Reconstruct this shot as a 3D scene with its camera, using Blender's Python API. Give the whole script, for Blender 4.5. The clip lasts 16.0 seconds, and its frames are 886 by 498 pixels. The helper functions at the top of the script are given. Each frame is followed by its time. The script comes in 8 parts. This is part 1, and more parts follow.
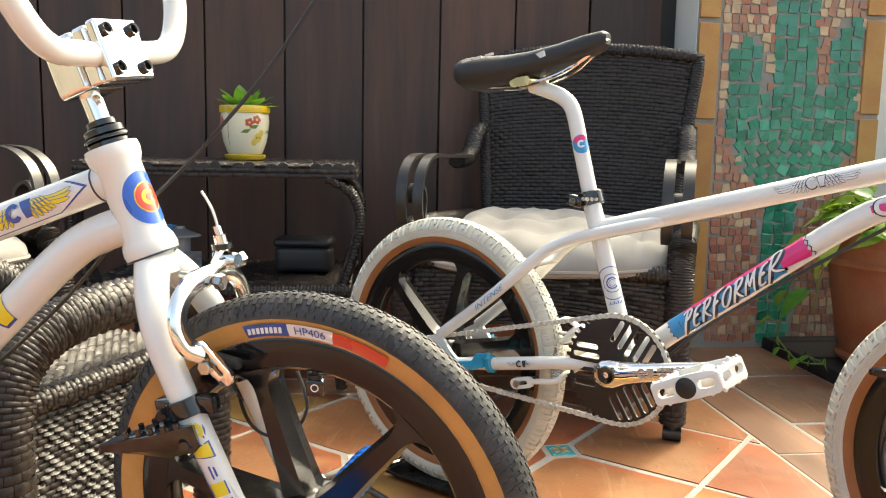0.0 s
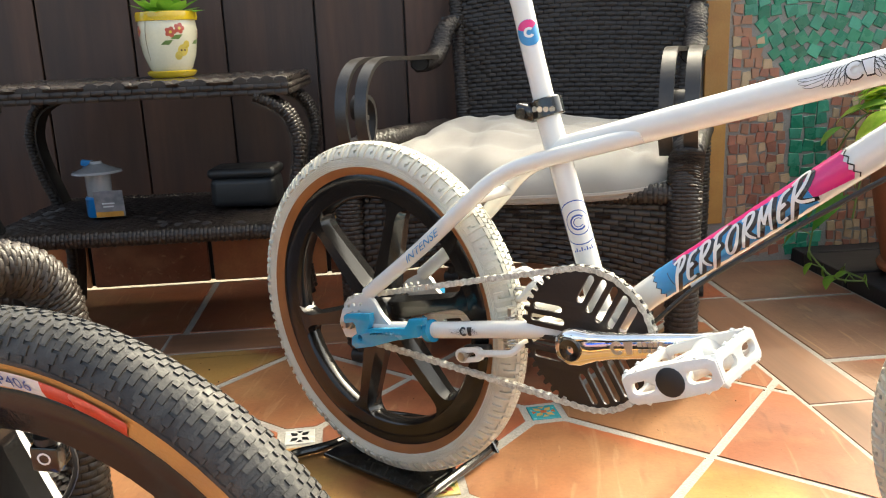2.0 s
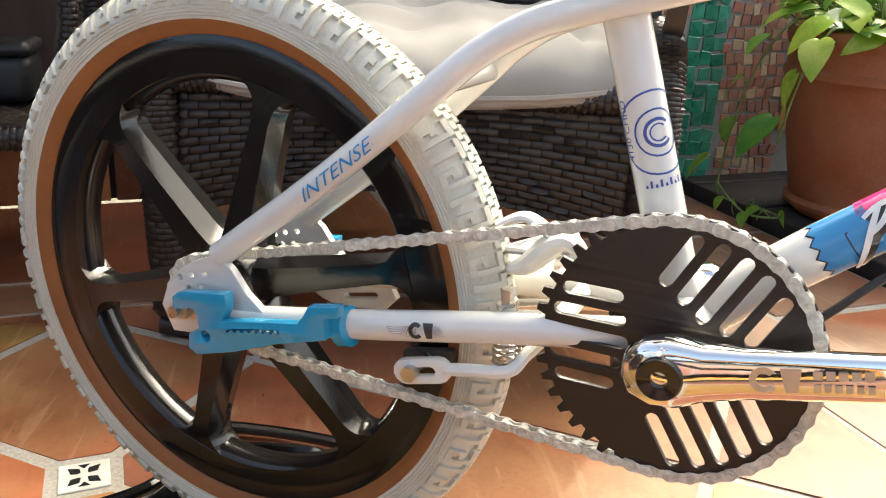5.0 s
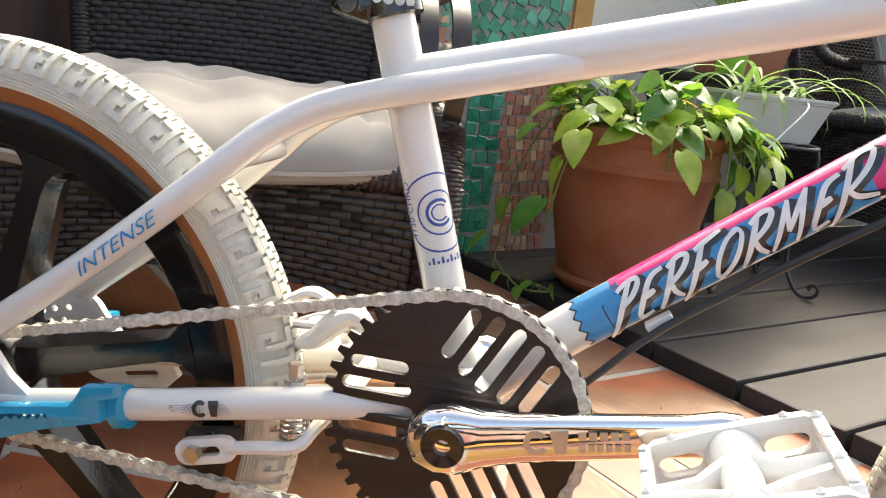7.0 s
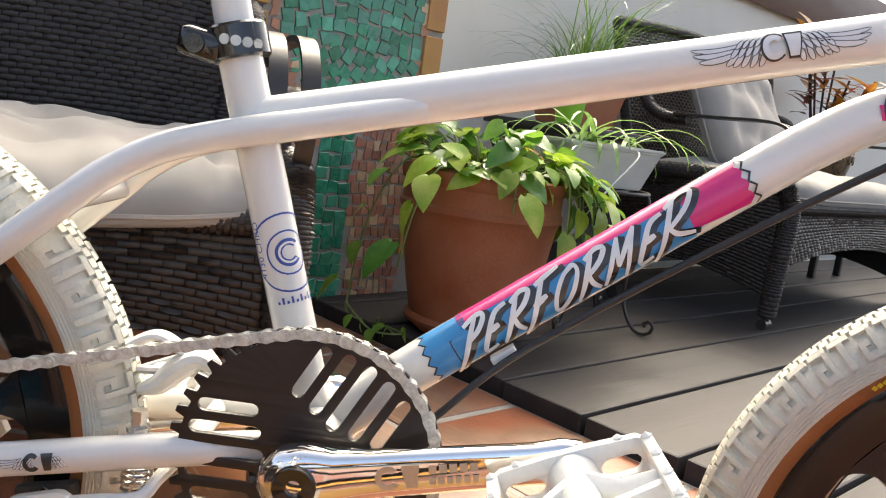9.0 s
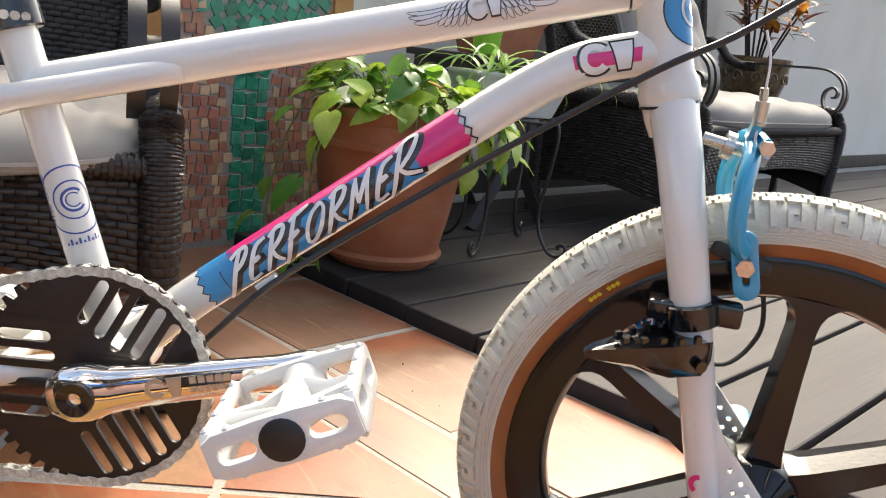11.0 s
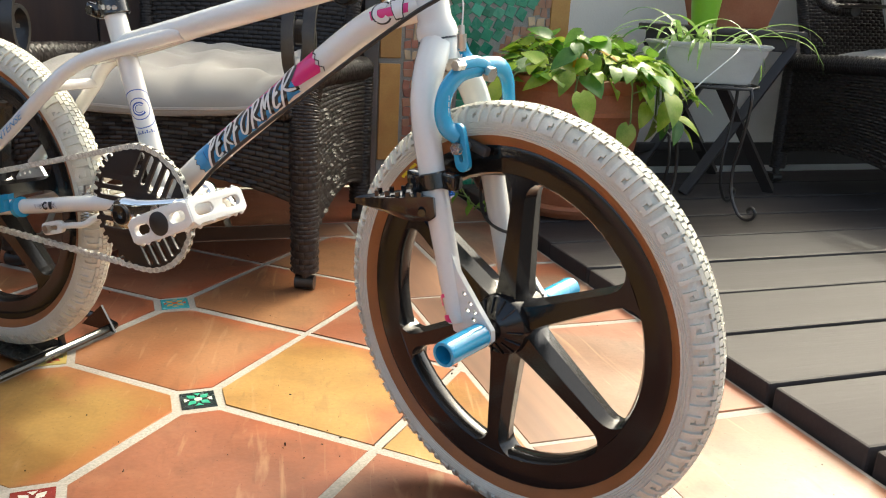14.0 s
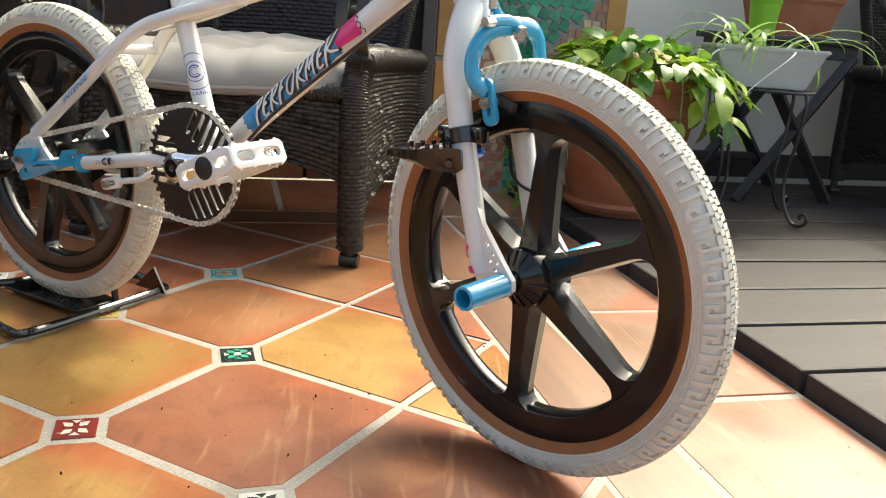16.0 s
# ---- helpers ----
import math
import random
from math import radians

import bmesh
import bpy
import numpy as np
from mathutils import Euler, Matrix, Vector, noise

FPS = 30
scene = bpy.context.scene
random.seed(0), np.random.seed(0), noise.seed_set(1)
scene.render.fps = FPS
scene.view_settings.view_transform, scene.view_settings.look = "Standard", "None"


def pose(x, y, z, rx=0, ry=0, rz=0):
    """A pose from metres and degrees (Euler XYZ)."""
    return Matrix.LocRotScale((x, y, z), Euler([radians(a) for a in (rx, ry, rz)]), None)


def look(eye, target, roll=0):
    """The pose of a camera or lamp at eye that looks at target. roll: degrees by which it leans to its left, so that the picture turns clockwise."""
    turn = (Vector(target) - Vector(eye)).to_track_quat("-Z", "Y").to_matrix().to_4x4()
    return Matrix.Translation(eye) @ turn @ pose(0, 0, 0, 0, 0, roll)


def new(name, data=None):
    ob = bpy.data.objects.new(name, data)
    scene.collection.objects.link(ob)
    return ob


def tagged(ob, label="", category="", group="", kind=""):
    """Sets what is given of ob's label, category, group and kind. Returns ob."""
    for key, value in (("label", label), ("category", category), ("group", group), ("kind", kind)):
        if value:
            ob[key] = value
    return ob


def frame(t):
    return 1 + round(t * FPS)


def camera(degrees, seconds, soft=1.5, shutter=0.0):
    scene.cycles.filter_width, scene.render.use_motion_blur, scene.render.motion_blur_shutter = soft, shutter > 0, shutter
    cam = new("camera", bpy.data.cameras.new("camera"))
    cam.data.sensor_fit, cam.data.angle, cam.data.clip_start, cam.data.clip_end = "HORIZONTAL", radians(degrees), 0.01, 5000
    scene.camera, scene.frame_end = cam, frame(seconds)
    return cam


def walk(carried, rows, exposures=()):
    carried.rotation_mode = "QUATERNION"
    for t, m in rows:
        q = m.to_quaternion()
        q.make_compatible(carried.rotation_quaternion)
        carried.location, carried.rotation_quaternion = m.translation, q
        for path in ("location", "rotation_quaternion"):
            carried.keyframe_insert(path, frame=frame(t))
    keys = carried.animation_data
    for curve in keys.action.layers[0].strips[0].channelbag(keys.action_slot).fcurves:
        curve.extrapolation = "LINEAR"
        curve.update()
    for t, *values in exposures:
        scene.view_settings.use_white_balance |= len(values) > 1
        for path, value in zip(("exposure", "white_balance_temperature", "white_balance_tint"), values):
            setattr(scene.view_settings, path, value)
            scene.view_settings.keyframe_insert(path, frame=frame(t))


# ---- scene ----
cam = camera(55.9, 16.0, 1.1)
PATH = [
    (0, (0.427, -0.285, 0.651), (0.282, 1.692, 0.389), 1.1),
    (0.5, (0.478, -0.231, 0.648), (0.313, 1.741, 0.358), 1.2),
    (1, (0.557, -0.16, 0.666), (0.373, 1.786, 0.247), -0.2),
    (1.5, (0.627, -0.073, 0.675), (0.418, 1.865, 0.227), -1.3),
    (2, (0.545, 0.068, 0.644), (0.332, 1.996, 0.156), -2.4),
    (2.5, (0.436, 0.271, 0.602), (0.434, 2.179, 0.002), -1.3),
    (3, (0.414, 0.407, 0.577), (0.492, 2.279, -0.121), -0.5),
    (3.2, (0.409, 0.454, 0.561), (0.479, 2.312, -0.175), -1.1),
    (5.3, (0.389, 0.544, 0.529), (0.775, 2.403, -0.101), 3.3),
    (5.5, (0.387, 0.542, 0.53), (0.844, 2.394, -0.072), 3.7),
    (6, (0.388, 0.54, 0.532), (1.009, 2.358, -0.026), 4.7),
    (6.5, (0.388, 0.535, 0.533), (1.113, 2.338, 0.058), 6.0),
    (7, (0.387, 0.531, 0.534), (1.172, 2.313, 0.074), 6.7),
    (7.5, (0.386, 0.525, 0.535), (1.289, 2.274, 0.182), 7.5),
    (8, (0.382, 0.52, 0.536), (1.377, 2.229, 0.236), 8.1),
    (8.5, (0.382, 0.519, 0.535), (1.46, 2.178, 0.247), 8.8),
    (9, (0.384, 0.52, 0.532), (1.476, 2.166, 0.222), 7.9),
    (9.5, (0.391, 0.524, 0.525), (1.421, 2.185, 0.099), 7.2),
    (10, (0.411, 0.504, 0.522), (1.542, 2.101, 0.111), 7.6),
    (10.2, (0.428, 0.484, 0.524), (1.603, 2.051, 0.118), 7.3),
    (12.3, (0.556, 0.14, 0.677), (1.51, 1.79, 0.07), 2.4),
    (12.5, (0.587, 0.11, 0.681), (1.491, 1.792, 0.086), 2.5),
    (13, (0.699, -0.003, 0.649), (1.418, 1.776, 0.086), 3.0),
    (13.5, (0.781, -0.09, 0.623), (1.183, 1.785, 0.055), 2.2),
    (14, (0.847, -0.152, 0.591), (1.129, 1.745, 0.024), 3.1),
    (14.5, (0.908, -0.208, 0.571), (1.144, 1.689, -0.018), 3.3),
    (15, (0.934, -0.236, 0.546), (1.127, 1.67, -0.028), 3.3),
    (15.5, (0.926, -0.24, 0.532), (1.079, 1.677, -0.017), 4.3),
    (16, (0.884, -0.212, 0.528), (1.022, 1.712, 0.0), 4.3),
]
walk(cam, [(t, look(eye, target, roll)) for t, eye, target, roll in PATH], [(0.0, 0.94, 7450, -4), (1.0, 0.94, 7300, -4), (2.0, 1.02, 7350, -4), (2.5, 1.02, 7350, -4), (3.0, 0.66, 7300, -4), (5.5, 1.00, 7150, 0), (7.5, 0.84, 7150, 2), (9.0, 0.74, 7150, 3), (12.5, 0.60, 6850, 0), (14.0, 0.56, 7000, -3), (16.0, 0.60, 7050, -3)])

# ---- daylight ----
world = bpy.data.worlds.new("world")
scene.world = world
world.use_nodes = True
wn = world.node_tree
sky = wn.nodes.new("ShaderNodeTexSky")
sky.sky_type, sky.sun_disc = "NISHITA", False
SUN_EL, SUN_AZ = 47.0, 52.0      # elevation; direction to the sun in plan, from +x towards +y
sky.sun_elevation = radians(SUN_EL)
sky.sun_rotation = radians(90 - SUN_AZ)
sky.dust_density, sky.air_density, sky.ozone_density = 6.0, 0.45, 0.3
bg = wn.nodes["Background"]
wn.links.new(sky.outputs[0], bg.inputs[0])
bg.inputs[1].default_value = 0.45
sun = new("sun", bpy.data.lights.new("sun", "SUN"))
sun.data.energy, sun.data.angle, sun.data.color = 1.2, radians(1.0), (1.0, 0.95, 0.88)
_d = Vector((math.cos(radians(SUN_EL)) * math.cos(radians(SUN_AZ)), math.cos(radians(SUN_EL)) * math.sin(radians(SUN_AZ)), math.sin(radians(SUN_EL))))
sun.matrix_world = look(_d * 20, (0, 0, 0))

# ---- tools ----
Z3 = Vector((0, 0, 1))
W = pose(0, 0, 0, 0, 0, 11.0)                 # the wall's own axes: u along it, v towards it


def wpose(u, v, z=0.0, rz=0.0):
    return W @ pose(u, v, z, 0, 0, rz)


def link(name, bm, material, smooth=35.0):
    me = bpy.data.meshes.new(name)
    bm.normal_update()
    lim = radians(smooth)
    for e in bm.edges:
        if len(e.link_faces) == 2:
            a = e.calc_face_angle(0.0)
            if a > lim:
                e.smooth = False
            elif a > 0.17:
                q, w = e.link_faces[0].calc_area(), e.link_faces[1].calc_area()
                if max(q, w) > 12 * min(q, w):
                    e.smooth = False
    for f in bm.faces:
        f.smooth = True
    bm.to_mesh(me)
    bm.free()
    for m in (material if isinstance(material, (list, tuple)) else [material]):
        me.materials.append(m)
    return new(name, me)


def part(name, bm, material, parent, label="", smooth=35.0):
    """One mesh object under a thing or under a part, built in the thing's own axes."""
    several = name in ("decal", "lettering", "marking", "wing_decal", "painted_motif") and islands(bm) > 1
    ob = link(name, bm, material, smooth)
    ob.parent = parent
    if several:
        tagged(ob, kind="stuff")
    if label:
        tagged(ob, label)
    return ob


def islands(bm):
    """How many separate pieces a bmesh has."""
    seen, n = set(), 0
    for v in bm.verts:
        if v not in seen:
            n += 1
            todo = [v]
            while todo:
                q = todo.pop()
                if q not in seen:
                    seen.add(q)
                    todo += [e.other_vert(q) for e in q.link_edges]
    return n


def thing(name, label, category, m=None, group="", kind=""):
    ob = new(name)
    ob.empty_display_size = 0.05
    ob.matrix_basis = m or Matrix()
    return tagged(ob, label, category, group, kind)


def solid(name, bm, material, label, category, m=None, group="", kind="", smooth=35.0):
    ob = link(name, bm, material, smooth)
    ob.matrix_basis = m or Matrix()
    return tagged(ob, label, category, group, kind)


def share(name, mesh, parent, m):
    """A piece that shares its mesh with its like."""
    ob = new(name, mesh)
    ob.parent = parent
    ob.matrix_basis = m
    return ob


def add(bm, verts, faces, m=None):
    vs = [bm.verts.new(m @ Vector(v) if m else v) for v in verts]
    for f in faces:
        try:
            bm.faces.new([vs[i] for i in f])
        except ValueError:
            pass
    return vs


def box(bm, sx, sy, sz, m=None, bevel=0.0, seg=2):
    """A box centred on its own origin."""
    r = bmesh.ops.create_cube(bm, size=1.0, matrix=(m or Matrix()) @ Matrix.Diagonal((sx, sy, sz, 1)))
    if bevel:
        es = list({e for v in r["verts"] for e in v.link_edges})
        bmesh.ops.bevel(bm, geom=es, offset=bevel, segments=seg, profile=0.5, affect="EDGES", clamp_overlap=True)
    return bm


def frames_along(pts, closed=False):
    pts = [Vector(p) for p in pts]
    n = len(pts)
    tang = []
    for i in range(n):
        a, b = (pts[(i - 1) % n], pts[(i + 1) % n]) if closed else (pts[max(i - 1, 0)], pts[min(i + 1, n - 1)])
        tang.append((b - a).normalized())
    up = Z3 if abs(tang[0].z) < 0.9 else Vector((0, 1, 0))
    side = tang[0].cross(up).normalized()
    out = []
    for i in range(n):
        side = (side - tang[i] * side.dot(tang[i]))
        side = side.normalized() if side.length > 1e-6 else tang[i].orthogonal().normalized()
        out.append((pts[i], side, side.cross(tang[i]).normalized()))
    return out


def tube(bm, pts, r, seg=12, closed=False, flat=(1.0, 1.0), cap=True):
    """A round or oval tube along points; r is one radius or one a point."""
    fr = frames_along(pts, closed)
    rs = r if isinstance(r, (list, tuple)) else [r] * len(fr)
    rings = []
    for (p, a, b), rad in zip(fr, rs):
        rings.append([bm.verts.new(p + a * (math.cos(k * math.tau / seg) * rad * flat[0]) + b * (math.sin(k * math.tau / seg) * rad * flat[1])) for k in range(seg)])
    n = len(rings)
    for i in range(n if closed else n - 1):
        q, w = rings[i], rings[(i + 1) % n]
        for k in range(seg):
            bm.faces.new((q[k], q[(k + 1) % seg], w[(k + 1) % seg], w[k]))
    if cap and not closed:
        bm.faces.new(rings[0][::-1])
        bm.faces.new(rings[-1])
    return bm


def band(bm, pts, wide, thick, across):
    """A flat bar along points; across is the direction of its width."""
    across = Vector(across).normalized()
    pts = [Vector(p) for p in pts]
    rings = []
    for i, p in enumerate(pts):
        t = (pts[min(i + 1, len(pts) - 1)] - pts[max(i - 1, 0)]).normalized()
        nrm = t.cross(across).normalized()
        a, b = across * (wide / 2), nrm * (thick / 2)
        rings.append([bm.verts.new(p + s * a + q * b) for s, q in ((-1, -1), (1, -1), (1, 1), (-1, 1))])
    for q, w in zip(rings, rings[1:]):
        for k in range(4):
            bm.faces.new((q[k], q[(k + 1) % 4], w[(k + 1) % 4], w[k]))
    bm.faces.new(rings[0][::-1])
    bm.faces.new(rings[-1])
    return bm


def smooth_path(pts, n=8, closed=False):
    """A rounded curve through points (Catmull-Rom)."""
    pts = [Vector(p) for p in pts]
    out = []
    m = len(pts)
    last = m if closed else m - 1
    for i in range(last):
        if closed:
            p0, p1, p2, p3 = pts[i - 1], pts[i], pts[(i + 1) % m], pts[(i + 2) % m]
        else:
            p0, p1, p2, p3 = pts[max(i - 1, 0)], pts[i], pts[i + 1], pts[min(i + 2, m - 1)]
        for k in range(n):
            t = k / n
            out.append(0.5 * ((2 * p1) + (p2 - p0) * t + (2 * p0 - 5 * p1 + 4 * p2 - p3) * t * t + (3 * p1 - p0 - 3 * p2 + p3) * t ** 3))
    if not closed:
        out.append(pts[-1])
    return out


def lathe(bm, prof, seg=32, m=None, close=False, cap=True):
    """Turn a profile of (radius, height) about z."""
    rings = []
    for r, z in prof:
        rings.append([bm.verts.new((m @ Vector((r * math.cos(k * math.tau / seg), r * math.sin(k * math.tau / seg), z))) if m else (r * math.cos(k * math.tau / seg), r * math.sin(k * math.tau / seg), z)) for k in range(seg)])
    pairs = list(zip(rings, rings[1:])) + ([(rings[-1], rings[0])] if close else [])
    for q, w in pairs:
        for k in range(seg):
            bm.faces.new((q[k], q[(k + 1) % seg], w[(k + 1) % seg], w[k]))
    if cap and not close:
        if prof[0][0] > 1e-5:
            bm.faces.new(rings[0][::-1])
        if prof[-1][0] > 1e-5:
            bm.faces.new(rings[-1])
    bmesh.ops.remove_doubles(bm, verts=[v for q in rings for v in q], dist=1e-6)
    return bm


def prism(bm, poly, h, m=None, bevel=0.0):
    """Raise a flat outline from z=0 to z=h."""
    n = len(poly)
    lo = [bm.verts.new((m or Matrix()) @ Vector((x, y, 0))) for x, y in poly]
    hi = [bm.verts.new((m or Matrix()) @ Vector((x, y, h))) for x, y in poly]
    fs = [bm.faces.new(lo[::-1]), bm.faces.new(hi)]
    for k in range(n):
        fs.append(bm.faces.new((lo[k], lo[(k + 1) % n], hi[(k + 1) % n], hi[k])))
    if bevel:
        es = list({e for f in fs[:2] for e in f.edges})
        bmesh.ops.bevel(bm, geom=es, offset=bevel, segments=1, affect="EDGES", clamp_overlap=True)
    return bm


def outline_mesh(loops, depth=0.0, bevel=0.0):
    """A filled flat shape with holes, as a bmesh in the xy plane, with thickness 2 * depth."""
    cu = bpy.data.curves.new("shape", "CURVE")
    cu.dimensions, cu.fill_mode, cu.extrude, cu.bevel_depth, cu.bevel_resolution = "2D", "BOTH", depth, bevel, 1
    for loop in loops:
        sp = cu.splines.new("POLY")
        sp.points.add(len(loop) - 1)
        for q, (x, y) in zip(sp.points, loop):
            q.co = (x, y, 0, 1)
        sp.use_cyclic_u = True
    return curve_bm(cu)


def curve_bm(cu):
    ob = new("shape", cu)
    dg = bpy.context.evaluated_depsgraph_get()
    dg.update()
    me = bpy.data.meshes.new_from_object(ob.evaluated_get(dg))
    bm = bmesh.new()
    bm.from_mesh(me)
    bpy.data.objects.remove(ob)
    bpy.data.meshes.remove(me)
    bpy.data.curves.remove(cu)
    bmesh.ops.remove_doubles(bm, verts=bm.verts, dist=1e-6)
    return bm


def text_bm(s, size, shear=0.0, offset=0.0, space=1.0, depth=0.0):
    cu = bpy.data.curves.new("text", "FONT")
    cu.body, cu.size, cu.shear, cu.offset, cu.space_character, cu.extrude = s, size, shear, offset, space, depth
    cu.resolution_u = 3
    cu.align_x, cu.align_y = "CENTER", "CENTER"
    return curve_bm(cu)


def merge(bm, other, m=None):
    """Copy one bmesh into another."""
    vs = {v: bm.verts.new(m @ v.co if m else v.co) for v in other.verts}
    for f in other.faces:
        try:
            g = bm.faces.new([vs[v] for v in f.verts])
            g.material_index = f.material_index
        except ValueError:
            pass
    other.free()
    return bm


def wrap(bm, p0, axis, face, r, lift=0.0006):
    """Bend a flat shape (x along the tube, y round it) on to a tube that starts at p0; face is the direction that y=0 looks to."""
    ax = Vector(axis).normalized()
    out = Vector(face)
    out = (out - ax * out.dot(ax)).normalized()
    up = out.cross(ax)
    ys = [v.co.y for v in bm.verts]
    y = min(ys) + 0.003
    while y < max(ys):
        bmesh.ops.bisect_plane(bm, geom=bm.verts[:] + bm.edges[:] + bm.faces[:], plane_co=(0, y, 0), plane_no=(0, 1, 0))
        y += 0.003
    for v in bm.verts:
        a = v.co.y / r
        v.co = Vector(p0) + ax * v.co.x + (out * math.cos(a) + up * math.sin(a)) * (r + lift + v.co.z)
    bm.normal_update()
    for f in bm.faces:
        c = f.calc_center_median() - Vector(p0)
        if f.normal.dot(c - ax * c.dot(ax)) < 0:
            f.normal_flip()
    return bm


def rect(x0, y0, x1, y1):
    return [(x0, y0), (x1, y0), (x1, y1), (x0, y1)]


def ring2(r, n=24, cx=0.0, cy=0.0, sx=1.0, a0=0.0, a1=math.tau):
    return [(cx + sx * r * math.cos(a0 + (a1 - a0) * k / n), cy + r * math.sin(a0 + (a1 - a0) * k / n)) for k in range(n)]


def arc_band(r0, r1, a0, a1, n=20, cx=0.0, cy=0.0):
    a = [a0 + (a1 - a0) * k / n for k in range(n + 1)]
    return [(cx + r1 * math.cos(t), cy + r1 * math.sin(t)) for t in a] + [(cx + r0 * math.cos(t), cy + r0 * math.sin(t)) for t in a[::-1]]


def slot(x0, y0, x1, y1, r, n=5):
    """A rounded slot between two points."""
    a = math.atan2(y1 - y0, x1 - x0)
    return [(x1 + r * math.cos(a - math.pi / 2 + k * math.pi / n), y1 + r * math.sin(a - math.pi / 2 + k * math.pi / n)) for k in range(n + 1)] + \
           [(x0 + r * math.cos(a + math.pi / 2 + k * math.pi / n), y0 + r * math.sin(a + math.pi / 2 + k * math.pi / n)) for k in range(n + 1)]


# ---- materials ----
def mat(name, base, rough=0.5, metal=0.0, vary=0.12, scale=18.0, fine=220.0, bump=0.15, second=None, spread=(0.35, 0.65), coat=0.0, rnd=0.0, stretch=(1, 1, 1), sheen=0.0, bump_d=0.002, trans=0.0, rvar=0.15, coords="Object"):
    """A surface with stains at one scale and grain at a finer one; rnd: how much pieces differ from one another."""
    m = bpy.data.materials.new(name)
    m.use_nodes = True
    nt = m.node_tree
    N, L = nt.nodes, nt.links
    b = N["Principled BSDF"]
    tc = N.new("ShaderNodeTexCoord")
    mp = N.new("ShaderNodeMapping")
    mp.inputs["Scale"].default_value = stretch
    info = N.new("ShaderNodeObjectInfo")
    off = N.new("ShaderNodeVectorMath")
    off.operation = "MULTIPLY"
    off.inputs[1].default_value = (7.3, 3.1, 5.7)
    L.new(info.outputs["Random"], off.inputs[0])
    shift = N.new("ShaderNodeVectorMath")
    L.new(tc.outputs[coords], shift.inputs[0])
    L.new(off.outputs[0], shift.inputs[1])
    L.new(shift.outputs[0], mp.inputs[0])
    n1, n2 = N.new("ShaderNodeTexNoise"), N.new("ShaderNodeTexNoise")
    n1.inputs["Scale"].default_value, n1.inputs["Detail"].default_value = scale, 5
    n2.inputs["Scale"].default_value, n2.inputs["Detail"].default_value = fine, 3
    L.new(mp.outputs[0], n1.inputs["Vector"])
    L.new(mp.outputs[0], n2.inputs["Vector"])
    ramp = N.new("ShaderNodeValToRGB")
    ramp.color_ramp.elements[0].position, ramp.color_ramp.elements[1].position = spread
    other = second or tuple(c * (1 - 2 * vary) for c in base)
    ramp.color_ramp.elements[0].color = (*other, 1)
    ramp.color_ramp.elements[1].color = (*base, 1)
    L.new(n1.outputs["Fac"], ramp.inputs[0])
    mix = N.new("ShaderNodeMix")
    mix.data_type, mix.blend_type = "RGBA", "MULTIPLY"
    mix.inputs["Factor"].default_value = 1.0
    g = N.new("ShaderNodeMapRange")
    g.inputs["From Min"].default_value, g.inputs["From Max"].default_value = 0.3, 0.7
    g.inputs["To Min"].default_value, g.inputs["To Max"].default_value = 1 - vary, 1.0
    L.new(n2.outputs["Fac"], g.inputs["Value"])
    L.new(ramp.outputs[0], mix.inputs["A"])
    L.new(g.outputs[0], mix.inputs["B"])
    colour = mix.outputs["Result"]
    if rnd:
        hsv = N.new("ShaderNodeHueSaturation")
        v = N.new("ShaderNodeMapRange")
        v.inputs["To Min"].default_value, v.inputs["To Max"].default_value = 1 - rnd, 1 + rnd
        L.new(info.outputs["Random"], v.inputs["Value"])
        L.new(v.outputs[0], hsv.inputs["Value"])
        L.new(colour, hsv.inputs["Color"])
        colour = hsv.outputs[0]
    L.new(colour, b.inputs["Base Color"])
    rr = N.new("ShaderNodeMapRange")
    rr.inputs["From Min"].default_value, rr.inputs["From Max"].default_value = 0.3, 0.7
    rr.inputs["To Min"].default_value, rr.inputs["To Max"].default_value = max(rough * (1 - rvar), 0.02), min(rough * (1 + rvar), 1)
    L.new(n1.outputs["Fac"], rr.inputs["Value"])
    L.new(rr.outputs[0], b.inputs["Roughness"])
    b.inputs["Metallic"].default_value = metal
    b.inputs["Coat Weight"].default_value = coat
    b.inputs["Coat Roughness"].default_value = 0.06
    b.inputs["Sheen Weight"].default_value = sheen
    if bump:
        bp = N.new("ShaderNodeBump")
        bp.inputs["Strength"].default_value, bp.inputs["Distance"].default_value = bump, bump_d
        L.new(n2.outputs["Fac"], bp.inputs["Height"])
        L.new(bp.outputs[0], b.inputs["Normal"])
    return m


M = {}
M["white_paint"] = mat("white_paint", (0.66, 0.652, 0.615), 0.22, vary=0.02, scale=9, fine=300, bump=0.02, coat=0.6)
M["white_rubber"] = mat("white_rubber", (0.60, 0.588, 0.515), 0.6, vary=0.08, scale=30, fine=400, bump=0.25, second=(0.53, 0.505, 0.42))
M["tan_wall"] = mat("tan_wall", (0.30, 0.11, 0.032), 0.55, vary=0.1, scale=25, fine=500, bump=0.2)
M["gum_wall"] = mat("gum_wall", (0.55, 0.28, 0.08), 0.55, vary=0.1, scale=25, fine=500, bump=0.2)
M["black_rubber"] = mat("black_rubber", (0.018, 0.018, 0.019), 0.6, vary=0.15, scale=40, fine=500, bump=0.3, second=(0.045, 0.042, 0.038))
M["mag_black"] = mat("mag_black", (0.006, 0.0055, 0.0055), 0.13, vary=0.1, scale=20, fine=350, bump=0.05, second=(0.010, 0.009, 0.0085))
